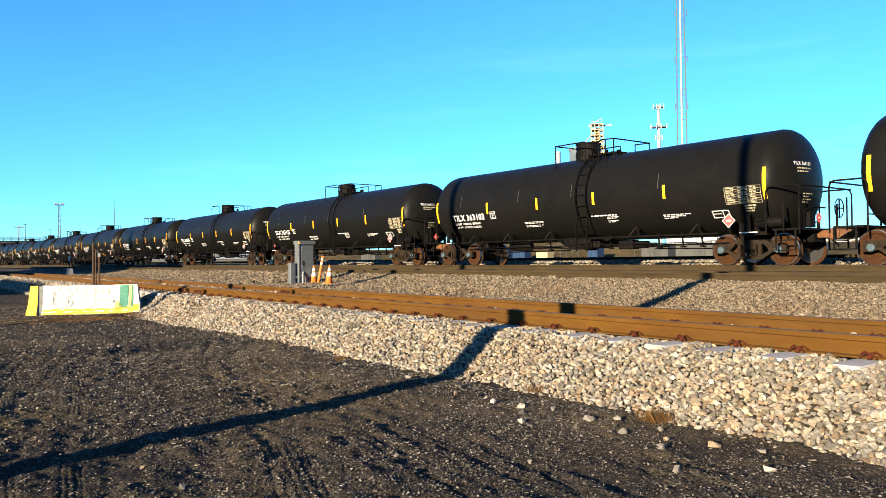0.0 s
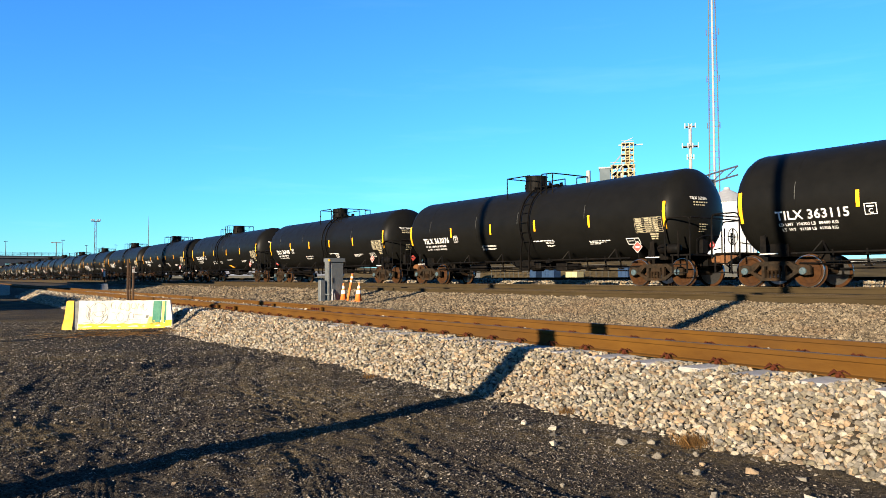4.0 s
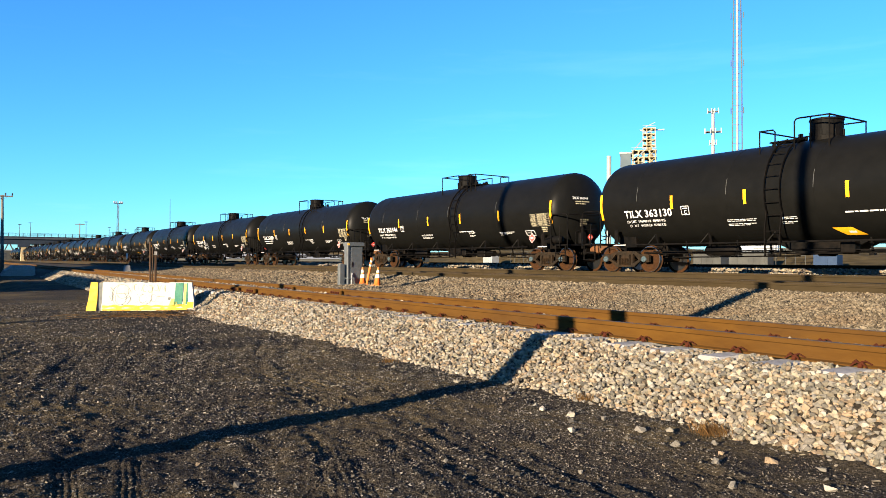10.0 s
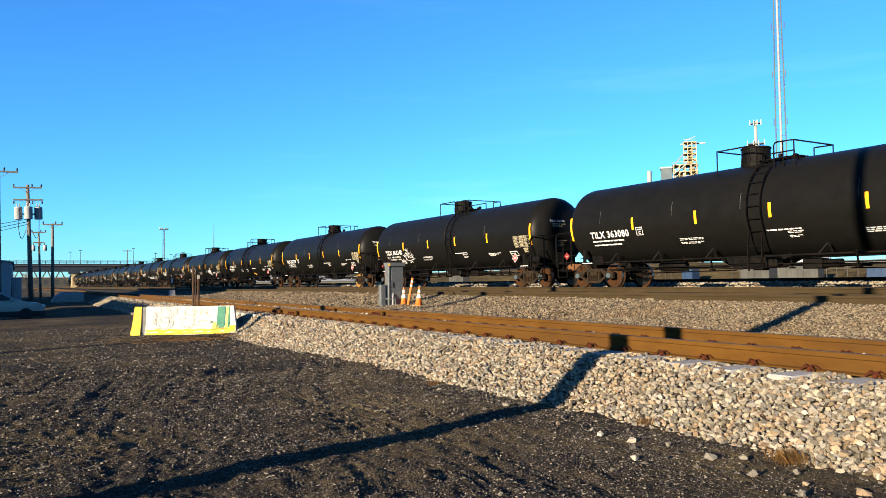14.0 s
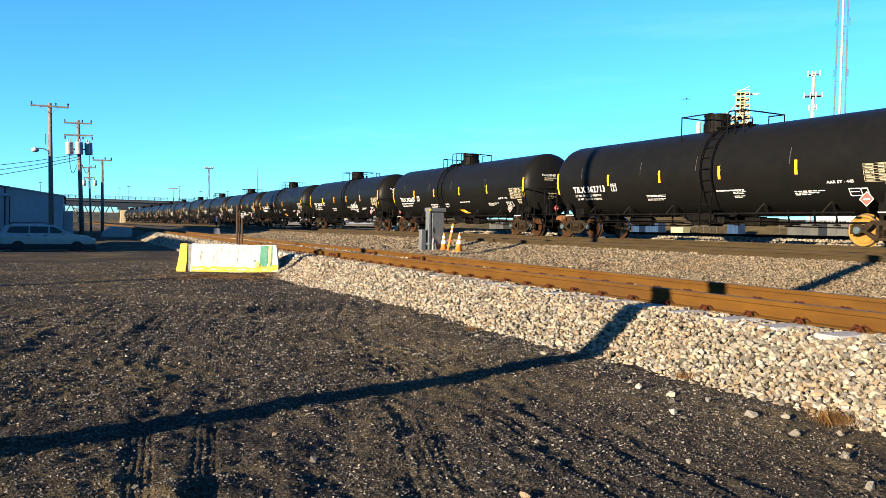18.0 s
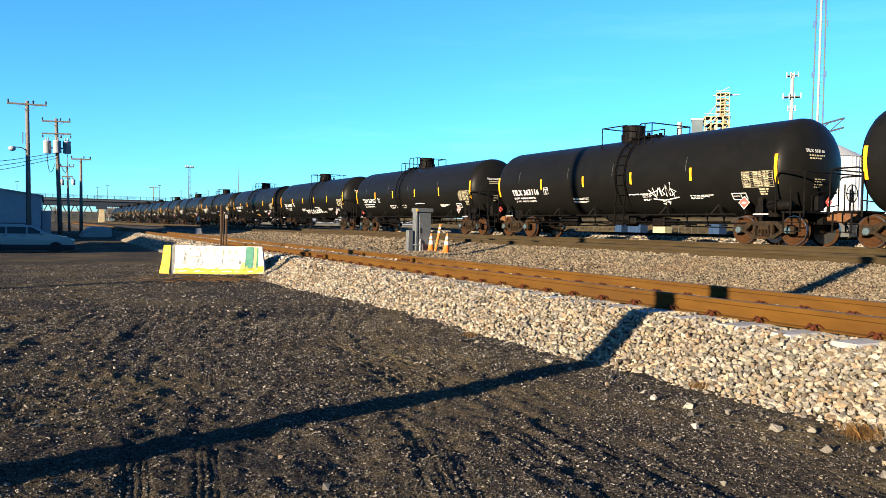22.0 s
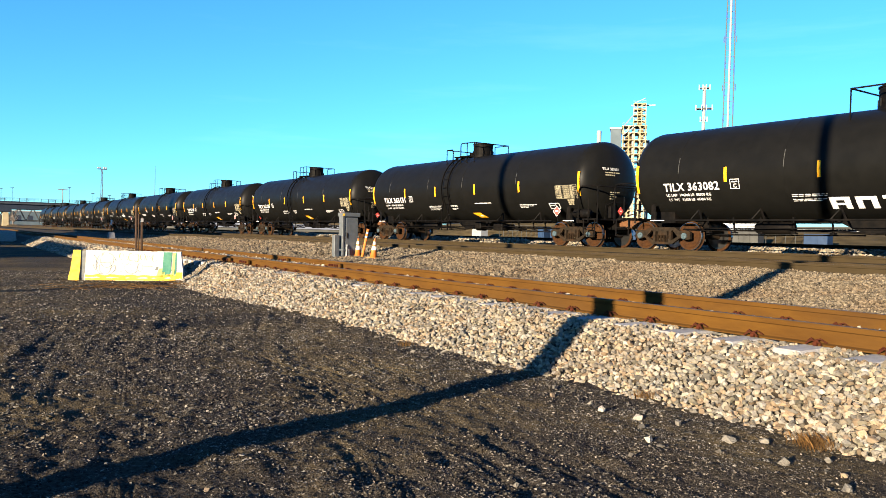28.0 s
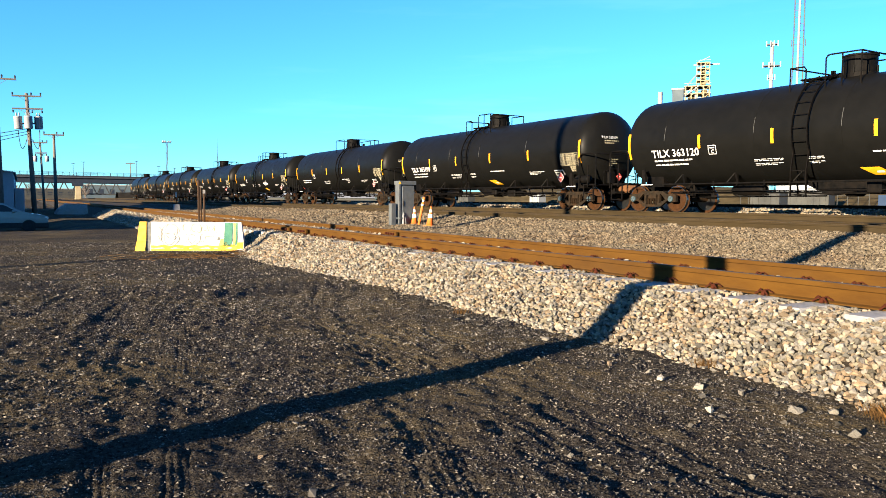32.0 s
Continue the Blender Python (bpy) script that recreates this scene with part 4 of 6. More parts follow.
    for u in (-5.2, -4.5, -3.6, -1.6, 1.3, 2.4, 3.4, 4.3, 5.2):
        if hanger is None:
            b = bmesh.new()
            bar(b, (-0.86, 0, 0.58), (-0.95, 0, 1.05), 0.05, 0.03)
            box(b, -0.95, -0.06, 0.57, -0.78, 0.06, 0.62)
            hanger = part("pipe_hanger", b, M_BLACK, c)
            hanger.matrix_basis = pose(0, u, 0)
        else:
            again(hanger, pose(0, u, 0))
    part("outlet_skid", extrude(bmesh.new(), ((-1.3, 0.98), (-0.55, 0.62), (0.75, 0.62), (1.5, 0.98)), -0.42, 0.42, lambda a, z, w: Vector((w, a, z))), M_BLACK, c)
    part("control_valve", box(bmesh.new(), -1.12, -1.25, 0.62, -0.78, -0.85, 0.96, 0.04), M_BLACK, c)
    lathe_m = Matrix.Translation((-0.75, 3.05, 0.74)) @ Matrix.Rotation(math.pi / 2, 4, "X")
    part("auxiliary_reservoir", lathe(bmesh.new(), [(0.0, -0.62), (0.14, -0.58), (0.18, -0.5), (0.18, 0.5), (0.14, 0.58), (0.0, 0.62)], 14, lathe_m), M_BLACK, c, smooth=True)
    for u in (-7.05, 6.75):
        part("end_tag", box(bmesh.new(), -1.462, u - 0.28, 0.935, -1.456, u + 0.28, 0.962), M_WHITE, c, "thin white stencil strip")
    for u in (5.92, 2.40, -0.35, -4.05):
        part("seam_scuff", skin_patch(bmesh.new(), u - 0.007, u + 0.007, 0.0, 0.50, 0.009, 3), M_SEAM_LINE, c, "pale line along the weld")
    top_gear(c, *gear, gear is GEAR_A)
    # tape, placards and stencils on the side
    for u, a0, a1 in ((-7.58, -0.585, 0.335), (7.58, -0.585, 0.335)):
        part("reflective_tape", skin_patch(bmesh.new(), u - 0.055, u + 0.055, a0, a1, 0.004, 6), M_STRIP, c, "long yellow reflective tape")
    for u in ((-4.23, -1.27, 1.77, 4.45) if gear is GEAR_A else (-4.26, -1.36, 1.40, 4.24)):
        part("reflective_tape", skin_patch(bmesh.new(), u - 0.05, u + 0.05, -0.335, 0.105, 0.004, 3), M_STRIP, c, "short yellow reflective tape")
    b = bmesh.new()
    u0, u1, a0, a1 = -6.34, -7.46, -0.66, -0.16
    for k in range(8):
        a = a0 + (a1 - a0) * k / 7
        skin_patch(b, u0, u1, a - 0.0045, a + 0.0045, 0.004, 1)
        if k < 7:
            skin_bars(b, u0 - 0.05, a + 0.052, [0.24], 0.024)
            skin_bars(b, u0 - 0.42, a + 0.052, [0.30], 0.024)
            skin_bars(b, u0 - 0.78, a + 0.052, [0.2], 0.024)
    for k in range(5):
        u = u0 + (u1 - u0) * k / 4
        skin_patch(b, u - 0.0045, u + 0.0045, a0, a1, 0.0045, 2)
    skin_bars(b, u0 - 0.55, a0 - 0.05, [0.35, 0.3, 0.26], 0.05)
    part("data_table", b, M_TABLE, c, "cream stencilled inspection table")
    b = bmesh.new()
    for q in ((-5.80, -6.36, -0.86, -0.835), (-5.80, -6.36, -1.10, -1.075), (-5.80, -5.825, -1.10, -0.835), (-6.335, -6.36, -1.10, -0.835), (-6.14, -6.165, -1.10, -0.835), (-5.84, -6.10, -0.96, -0.94)):
        skin_patch(b, *q, 0.005, 2)
    part("routing_board", b, M_WHITE, c, "white outlined box stencil")
    b = bmesh.new()
    pl = [Vector((-1.50, -6.47 + 0.2 * math.cos(k * math.pi / 2), 1.31 + 0.2 * math.sin(k * math.pi / 2))) for k in range(4)]
    pb = [p + Vector((0.02, 0, 0)) for p in pl]
    fa, fb = [b.verts.new(p) for p in pl], [b.verts.new(p) for p in pb]
    b.faces.new(fa)
    b.faces.new(fb[::-1])
    for k in range(4):
        b.faces.new((fa[k], fb[k], fb[(k + 1) % 4], fa[(k + 1) % 4]))
    plac = part("hazard_placard", b, M_RED, c, "red and white diamond hazard placard")
    part("placard_panel", box(bmesh.new(), -1.508, -6.55, 1.285, -1.501, -6.39, 1.335), M_WHITE, plac, "white number panel")
    for k in range(4):
        part("placard_border", bar(bmesh.new(), pl[k] + Vector((-0.004, 0, 0)), pl[(k + 1) % 4] + Vector((-0.004, 0, 0)), 0.014, 0.006, (1, 0, 0)), M_WHITE, plac)
    b = bmesh.new()
    ends = [[b.verts.new((-0.18 + 0.15 * math.cos(k * math.pi / 2), y, 1.33 + 0.15 * math.sin(k * math.pi / 2))) for k in range(4)] for y in (-8.44, -8.42)]
    b.faces.new(ends[0])
    b.faces.new(ends[1][::-1])
    for k in range(4):
        b.faces.new((ends[0][k], ends[1][k], ends[1][(k + 1) % 4], ends[0][(k + 1) % 4]))
    plac = part("end_placard", b, M_RED, c, "red and white diamond hazard placard")
    part("placard_panel", box(bmesh.new(), -0.24, -8.447, 1.31, -0.12, -8.441, 1.35), M_WHITE, plac, "white number panel")
    part("end_bracket", bar(bmesh.new(), (-0.18, -8.40, 1.0), (-0.18, -8.40, 1.45), 0.05), M_BLACK, c)
    part("placard_bracket", bar(bmesh.new(), (-1.42, -6.47, 0.95), (-1.47, -6.47, 1.35), 0.04), M_BLACK, c)
    b = bmesh.new()
    skin_bars(b, -4.07, -0.86, [1.03, 0.8, 0.5], 0.028, 0.06)
    skin_bars(b, 2.5 if gear is GEAR_A else 2.25, -0.80, [1.0, 0.98, 0.0, 0.95, 0.8], 0.021, 0.05)
    skin_bars(b, 0.72 if gear is GEAR_A else -1.8, -0.80, [0.5, 0.48, 0.0, 0.46, 0.3], 0.021, 0.05)
    skin_bars(b, -1.13, -0.72, [1.13], 0.042)
    tagged(part("instruction_stencil", b, M_WHITE, c, "small white stencilled instructions"), kind="stuff")
    b = bmesh.new()
    for q in ((4.10, 3.79, -0.56, -0.54), (4.10, 3.79, -0.28, -0.26), (4.10, 4.08, -0.56, -0.26), (3.81, 3.79, -0.56, -0.26), (4.04, 3.85, -0.36, -0.325)):
        skin_patch(b, *q, 0.005, 2)
    skin_text(b, "C", 4.00, -0.52, 0.17)
    part("plate_box", b, M_WHITE, c, "white framed plate letter")
    bogie(c, -6.85)
    bogie(c, 6.85)
    return c


MARK_U = 6.55              # where the lettering begins, from the car's middle


def mark_at(t):
    """Place along the line of the first numbered car's lettering: the train rolls at about 8 m/s and gains a little."""
    return 25.451 - 7.7891 * t - 0.0068771 * t * t + 0.000015358 * t ** 3


def car_pose(k, t):
    y = mark_at(t) - MARK_U + k * CAR
    return pose(TRAIN_X + SLANT * y, y, TRAIN_TOP, 0, 0, math.degrees(math.atan(-SLANT)))


def on_end(x, z):
    """A place on the dished end towards the camera's side of the line."""
    q = min(0.999, math.hypot(x, z - ZC) / R)
    return Vector((x, -HALF + 0.70 - 0.70 * math.sqrt(1 - q * q) - 0.012, z))


def end_bars(b, x, z, width, h):
    """One row of small unreadable stencilling on the dished end."""
    end = x + width
    while x < end:
        d = random.choice((0.05, 0.07, 0.09))
        b.faces.new([b.verts.new(on_end(xx, zz)) for xx, zz in ((x, z), (x + d, z), (x + d, z + h), (x, z + h))])
        x += d + 0.03


def mark_car(c, number, second):
    if number:
        part("reporting_mark", skin_text(bmesh.new(), "TILX " + number, 6.52, -0.555, 0.355, 2.04), M_WHITE, c, "white stencilled reporting mark")
        pts, faces = stretched("TILX " + number, 0.135, 0.74)
        b = bmesh.new()
        vs = [b.verts.new(on_end(-0.78 + x, ZC + 0.40 + y)) for x, y in pts]
        for f in faces:
            b.faces.new([vs[i] for i in f])
        part("end_mark", b, M_WHITE, c, "white reporting mark on the dished end")
    b = bmesh.new()
    if second:
        skin_text(b, second[0], 6.47, -0.74, 0.125, 1.66)
        skin_text(b, second[1], 6.41, -0.90, 0.125, 1.56)
    else:
        skin_bars(b, 6.47, -0.66, [1.66, 1.5], 0.055, 0.16)
    tagged(part("weight_stencil", b, M_WHITE, c, "white stencilled load limits"), kind="stuff")
    b = bmesh.new()
    for x, z, w, h in ((-0.66, 0.29, 0.62, 0.04), (-0.66, 0.20, 0.45, 0.04), (-0.42, -0.42, 0.40, 0.03), (-0.40, -0.50, 0.26, 0.03), (-0.40, -0.58, 0.34, 0.03), (-0.40, -0.66, 0.2, 0.03)):
        end_bars(b, x, ZC + z, w, h)
    tagged(part("end_stencil", b, M_TABLE, c, "dull white stencils on the dished end"), kind="stuff")


NUMBERS = {0: "363103", 1: "363115", 2: "363076", 3: "363100", 4: "363130", 5: "363144", 6: "363080", 7: "363140", 8: "362713", 9: "362623", 10: "363116", 11: "363122", 12: "363082", 13: "363131", 14: "363120", 15: "363109"}
LIMITS = {0: (194600, 88300, 91300, 41300),
          1: (194300, 88400, 91100, 41300),
          2: (194600, 88200, 91400, 41450),
          3: (194500, 88200, 91500, 41500),
          4: (194600, 88400, 91100, 41300),
          5: (195200, 88600, 90800, 41200),
          7: (194700, 88300, 91300, 41400),
          8: (194600, 88250, 91400, 41450),
          10: (194600, 88250, 91400, 41450),
          12: (194700, 88300, 91300, 41400),
          13: (195300, 88600, 90700, 41150)}
WEIGHTS = {k: ("LD LMT  %d LB  %d KG" % v[:2], "LT  WT   %d LB  %d KG" % v[2:]) for k, v in LIMITS.items()}
YELLOW_SIGN = (4, 9, 11, 13, 14, 15, 17)
GEAR_A = (0.58, 1.06, 0.12, -0.50, 1.62)        # hatch on the coupling side of the ladder
GEAR_B = (-1.12, -0.64, 0.16, -1.85, 0.90)
cars = {}
made = {}
for k in range(-2, 22):
    gear = GEAR_A if k in YELLOW_SIGN else GEAR_B
    if gear not in made:
        made[gear] = cars[k] = tank_car(gear)
        cars[k].matrix_basis = car_pose(k, 0)
    else:
        cars[k] = copy_thing(made[gear], car_pose(k, 0))
for k, c in cars.items():
    mark_car(c, NUMBERS.get(k), WEIGHTS.get(k))
    if k in YELLOW_SIGN:
        b = bmesh.new()
        rows = [[b.verts.new(on_tank(u - 0.30 * i / 5, -1.23 - 0.33 * i / 5, 0.006)) for u in (-0.62, -1.16)] for i in range(6)]
        for p, q in zip(rows, rows[1:]):
            b.faces.new((p[0], p[1], q[1], q[0]))
        s = part("warning_decal", b, M_STRIP, c, "yellow decal with white patch")
        part("decal_print", skin_patch(bmesh.new(), -1.02, -1.22, -1.46, -1.38, 0.009, 2), M_WHITE, s)


# ---- the rest, placed by plan ----
railway_track("railway_track_near", NEAR_X, -60, 420, NEAR_TOP, M_RUST, 0.0, (-6.8, 44, 0.60, 0.26, 1.30), M_CONCRETE, "rusty rails on pale concrete ties with spring clips")
railway_track("railway_track_middle", MID_X, -60, 420, MID_TOP, M_RUST_DUSTY, SLANT, (3, 46, 0.55, 0.23, 1.3), M_TIE, "dusty brown rails on buried timber ties", clips=False)
railway_track("railway_track_main", TRAIN_X, -260, 420, TRAIN_TOP, M_RUST_DUSTY, SLANT, (3, 46, 0.55, 0.23, 1.3), M_TIE, "brown rails carrying the tank cars", clips=False)
railway_track("railway_track_back", 25.9, -60, 420, 1.36, M_RUST_DUSTY, SLANT, (6, 40, 0.55, 0.23, 1.3), M_TIE, "brown rails of a yard track behind the train", clips=False)
railway_track("railway_track_far", 33.2, -60, 420, 0.80, M_RUST_DUSTY, SLANT, (6, 40, 0.55, 0.23, 1.3), M_TIE, "brown rails of a farther yard track", clips=False)


# ---- beside the near track ----
def road_barrier():
    t = tagged(empty("road_barrier", pose(4.24, 21.80, 0.0, 0, 0, -21) @ Matrix.Diagonal((0.95, 0.95, 0.95, 1))), "white and yellow concrete road barrier with spray-painted scrawls", "barrier")
    prof = ((-0.30, -0.05), (-0.30, 0.08), (-0.17, 0.28), (-0.10, 0.81), (0.10, 0.81), (0.17, 0.28), (0.30, 0.08), (0.30, -0.05))
    b = bmesh.new()
    rings = []
    for i in range(27):                              # chipped, slightly wavering top and arrises
        u = -1.12 + i * 2.54 / 26
        rag = random.Random(400 + i)
        rings.append([b.verts.new((u, y + rag.uniform(-0.006, 0.006), z + (rag.uniform(-0.014, 0.006) if z > 0.5 else 0.0))) for y, z in prof])
    for p, q in zip(rings, rings[1:]):
        for k in range(len(prof)):
            b.faces.new((p[k], p[(k + 1) % len(prof)], q[(k + 1) % len(prof)], q[k]))
    b.faces.new(rings[0])
    for v in rings[-1]:
        v.co.x -= 0.13 * max(0.0, v.co.z)            # the end leans back towards its top
    b.faces.new(rings[-1][::-1])
    part("body", b, M_BARRIER, t)
    b = bmesh.new()
    lo, hi = [], []
    for a, z in prof:
        lo.append(b.verts.new((-1.52 + max(0, z) * 0.10, a * 1.0, z)))
        hi.append(b.verts.new((-1.25, a, z)))
    b.faces.new(lo)
    b.faces.new(hi[::-1])
    for i in range(len(prof)):
        j = (i + 1) % len(prof)
        b.faces.new((lo[i], lo[j], hi[j], hi[i]))
    part("end_block", b, M_YELLOW, t, "yellow painted end")
    b = extrude(bmesh.new(), [(a * 0.8, z * 0.98) for a, z in prof], -1.26, -1.11, lambda a, z, u: Vector((u, a, z)))
    part("end_slot", b, M_SPRAY, t, "dark recessed joint")

    def face(x, z):
        """A place on the front face."""
        k = np.interp(z, [0.0, 0.08, 0.28, 0.81], [-0.30, -0.30, -0.17, -0.10])
        return Vector((x, k - 0.006, z))

    def patch(x0, x1, z0, z1, skew=0.0):
        b = bmesh.new()
        n = 6
        row = [(b.verts.new(face(x0 + skew * i / n, z0 + (z1 - z0) * i / n)), b.verts.new(face(x1 + skew * i / n, z0 + (z1 - z0) * i / n))) for i in range(n + 1)]
        for p, q in zip(row, row[1:]):
            b.faces.new((p[0], p[1], q[1], q[0]))
        return b

    def ragged(x0, x1, z0, z1, seed, n=14):
        """A sprayed band along the foot with an uneven upper edge."""
        rag = random.Random(seed)
        b = bmesh.new()
        cols = []
        for i in range(n + 1):
            x, top = x0 + (x1 - x0) * i / n, z1 + rag.uniform(-0.03, 0.03)
            cols.append([b.verts.new(face(x, z0 + (top - z0) * j / 3)) for j in range(4)])
        for p, q in zip(cols, cols[1:]):
            for j in range(3):
                b.faces.new((p[j], q[j], q[j + 1], p[j + 1]))
        return b

    part("green_band", patch(0.84, 1.06, 0.14, 0.79, 0.03), M_GREEN, t, "dark green sprayed band")
    part("green_sweep", patch(0.70, 0.90, 0.12, 0.34, 0.06), M_LIME, t, "yellow-green sprayed sweep")
    part("green_edge", patch(1.17, 1.21, 0.18, 0.79, 0.01), M_GREEN, t, "thin green sprayed line")
    part("lime_edge", patch(1.09, 1.16, 0.14, 0.78, 0.02), M_LIME, t, "pale yellow-green sprayed line")
    part("yellow_foot", ragged(-1.10, 1.22, 0.01, 0.17, 7), M_YELLOW, t, "yellow sprayed foot")
    part("yellow_corner", patch(1.20, 1.38, 0.06, 0.24), M_YELLOW, t, "yellow sprayed corner")

    def arc(cx, cz, rx, rz, a0, a1, n=12):
        return [(cx + rx * math.cos(q), cz + rz * math.sin(q)) for q in np.linspace(a0, a1, n)]

    face_ring = [arc(-0.60, 0.44, 0.26, 0.31, 0.3, 6.1, 20), arc(-0.58, 0.55, 0.17, 0.20, 2.2, 6.6), arc(-0.62, 0.36, 0.15, 0.19, 2.6, 7.0), [(-0.92, 0.68), (-0.80, 0.55), (-0.84, 0.40)], [(-0.75, 0.48), (-0.45, 0.50)], [(-0.52, 0.30), (-0.38, 0.42), (-0.34, 0.30)]]
    upper = [arc(-0.22, 0.66, 0.05, 0.09, 1.0, 5.0), [(-0.17, 0.72), (-0.15, 0.58), (-0.09, 0.66), (-0.06, 0.56)], arc(0.03, 0.64, 0.07, 0.10, 0.4, 6.0), arc(0.17, 0.62, 0.06, 0.11, 3.6, 8.6), arc(0.33, 0.65, 0.07, 0.08, 2.0, 7.4), [(0.42, 0.56), (0.47, 0.73), (0.53, 0.60), (0.60, 0.70)], arc(0.64, 0.60, 0.06, 0.08, 2.5, 6.0)]
    lower = [[(-0.98, 0.20), (-0.70, 0.19)], [(-0.93, 0.42), (-0.86, 0.28), (-0.80, 0.40)], arc(-0.22, 0.36, 0.09, 0.12, -1.8, 1.9), arc(-0.02, 0.34, 0.10, 0.12, 0.2, 5.9), arc(0.05, 0.28, 0.14, 0.09, 3.4, 6.6), arc(0.27, 0.36, 0.07, 0.11, 1.2, 7.0), [(0.36, 0.40), (0.60, 0.39)], [(0.12, 0.22), (0.08, 0.14), (0.16, 0.12)], [(-0.60, 0.18), (-0.30, 0.15)]]
    for strokes, paint, width in ((face_ring, M_SPRAY, 0.0055), (upper, M_OLIVE, 0.0055), (lower, M_SPRAY, 0.005)):
        for q in strokes:
            part("spray_stroke", tube(bmesh.new(), [face(x, z) + Vector((0, 0.004, 0)) for x, z in q], width, 4), paint, t)
    part("chip", patch(0.66, 0.73, 0.30, 0.38, 0.02), M_SPRAY, t, "dark chipped spot")
    for x in (-0.55, 0.45):
        part("lifting_slot", box(bmesh.new(), x - 0.07, -0.304, -0.04, x + 0.07, -0.28, 0.03), M_SPRAY, t, "dark forklift slot")
    return t


def signal_cabinet():
    t = tagged(empty("signal_cabinet", pose(12.76, 26.2, 0.42, 0, 0, 4) @ Matrix.Diagonal((0.84, 0.9, 1, 1))), "grey galvanised trackside equipment cabinet with conduit", "cabinet")
    part("body", box(bmesh.new(), -0.33, -0.18, 0.0, 0.36, 0.18, 1.58, 0.008), M_GALV, t)
    part("hood", box(bmesh.new(), -0.42, -0.24, 1.55, 0.44, 0.24, 1.70, 0.015), M_GALV, t)
    d = part("door", box(bmesh.new(), -0.26, -0.20, 0.08, 0.34, -0.178, 1.50, 0.004), M_GALV, t)
    part("latch", box(bmesh.new(), -0.22, -0.225, 0.75, -0.19, -0.2, 0.95, 0.004), M_TRUCK, d)
    part("channel", box(bmesh.new(), -0.44, -0.21, 0.0, -0.345, 0.1, 1.66, 0.006), M_GALV, t, "pale upright channel")
    part("meter_box", box(bmesh.new(), -0.80, -0.16, 0.05, -0.56, 0.06, 0.86, 0.008), M_GALV, t)
    part("conduit", tube(bmesh.new(), ((-0.56, -0.12, 0.32), (-0.42, -0.25, 0.30), (-0.15, -0.27, 0.34), (-0.12, -0.27, 0.05)), 0.03, 6), M_GALV, t)
    part("conduit", tube(bmesh.new(), ((-0.25, -0.26, 0.0), (-0.25, -0.26, 0.42), (-0.20, -0.21, 0.5)), 0.04, 6), M_PALE, t)
    part("warning_tag", box(bmesh.new(), -0.47, -0.245, 1.58, -0.36, -0.24, 1.66), M_YELLOW, t, "small yellow tag")
    return t


def traffic_cone():
    t = tagged(empty("traffic_cone"), "faded orange traffic cone with white reflective collars", "traffic cone", "cones by the cabinet")
    part("base", box(bmesh.new(), -0.18, -0.18, 0.0, 0.18, 0.18, 0.035, 0.01), M_ORANGE, t)
    part("cone", lathe(bmesh.new(), [(0.135, 0.03), (0.028, 0.70), (0.02, 0.71)], 16), M_ORANGE, t, smooth=True)
    for a, b in ((0.30, 0.44), (0.50, 0.60)):
        ra, rb = 0.135 - 0.107 * (a - 0.03) / 0.67, 0.135 - 0.107 * (b - 0.03) / 0.67
        part("collar", lathe(bmesh.new(), [(ra + 0.004, a), (rb + 0.004, b), (rb - 0.01, b), (ra - 0.01, a)], 16), M_CONEWHITE, t, "white reflective collar")
    return t


road_barrier()
signal_cabinet()
cone = traffic_cone()
cone.matrix_basis = pose(13.0, 25.88, 0.46)
copy_thing(cone, pose(12.86, 24.42, 0.48, 2, 3, 30))
t = tagged(empty("delineator_post", pose(13.0, 25.56, 0.42, 0, 0, 0)), "leaning orange plastic delineator post with white bands", "marker post")
part("post", tube(bmesh.new(), ((0, 0, 0), (0.04, -0.36, 1.10)), 0.05, 8), M_ORANGE, t)
for f in (0.72, 0.86):
    part("band", tube(bmesh.new(), ((0.04 * f, -0.36 * f, 1.10 * f), (0.04 * (f + 0.06), -0.36 * (f + 0.06), 1.10 * (f + 0.06))), 0.053, 8), M_CONEWHITE, t, "white band")


def old_post(x, y, z0, z1, r, material, label, white=0.0):
    t = tagged(empty("marker_post", pose(x, y, z0)), label, "post", "posts behind the barrier")
    part("shaft", box(bmesh.new(), -r, -r, -0.1, r, r, z1 - z0, 0.012), material, t)
    if white:
        part("band", box(bmesh.new(), -r - 0.004, -r - 0.004, white, r + 0.004, r + 0.004, white + 0.12), M_CONCRETE, t, "white painted band")
    return t


old_post(5.52, 27.5, 0.30, 2.03, 0.034, M_OLDPOST, "weathered dark brown timber post")
old_post(5.62, 27.6, 0.32, 1.84, 0.02, M_OLDPOST, "thin rusty steel post")
old_post(5.70, 27.5, 0.33, 1.72, 0.034, M_OLDPOST, "short dark timber post with a pale head", 1.24)
t = tagged(empty("timber_board", pose(4.78, 27.5, 0.0)), "dark weathered board on edge beside the ballast", "board")
part("board", box(bmesh.new(), -0.75, -0.03, 0.28, 0.70, 0.03, 0.58, 0.006, Matrix.Rotation(radians(-3), 4, "Y")), M_TIE, t)
for x in (-0.6, 0.55):
    part("peg", box(bmesh.new(), x - 0.04, 0.03, -0.2, x + 0.04, 0.10, 0.5), M_TIE, t)
t = tagged(empty("track_marker", pose(10.4, 60, 0.40)), "pale concrete marker base with a dark post", "track marker")
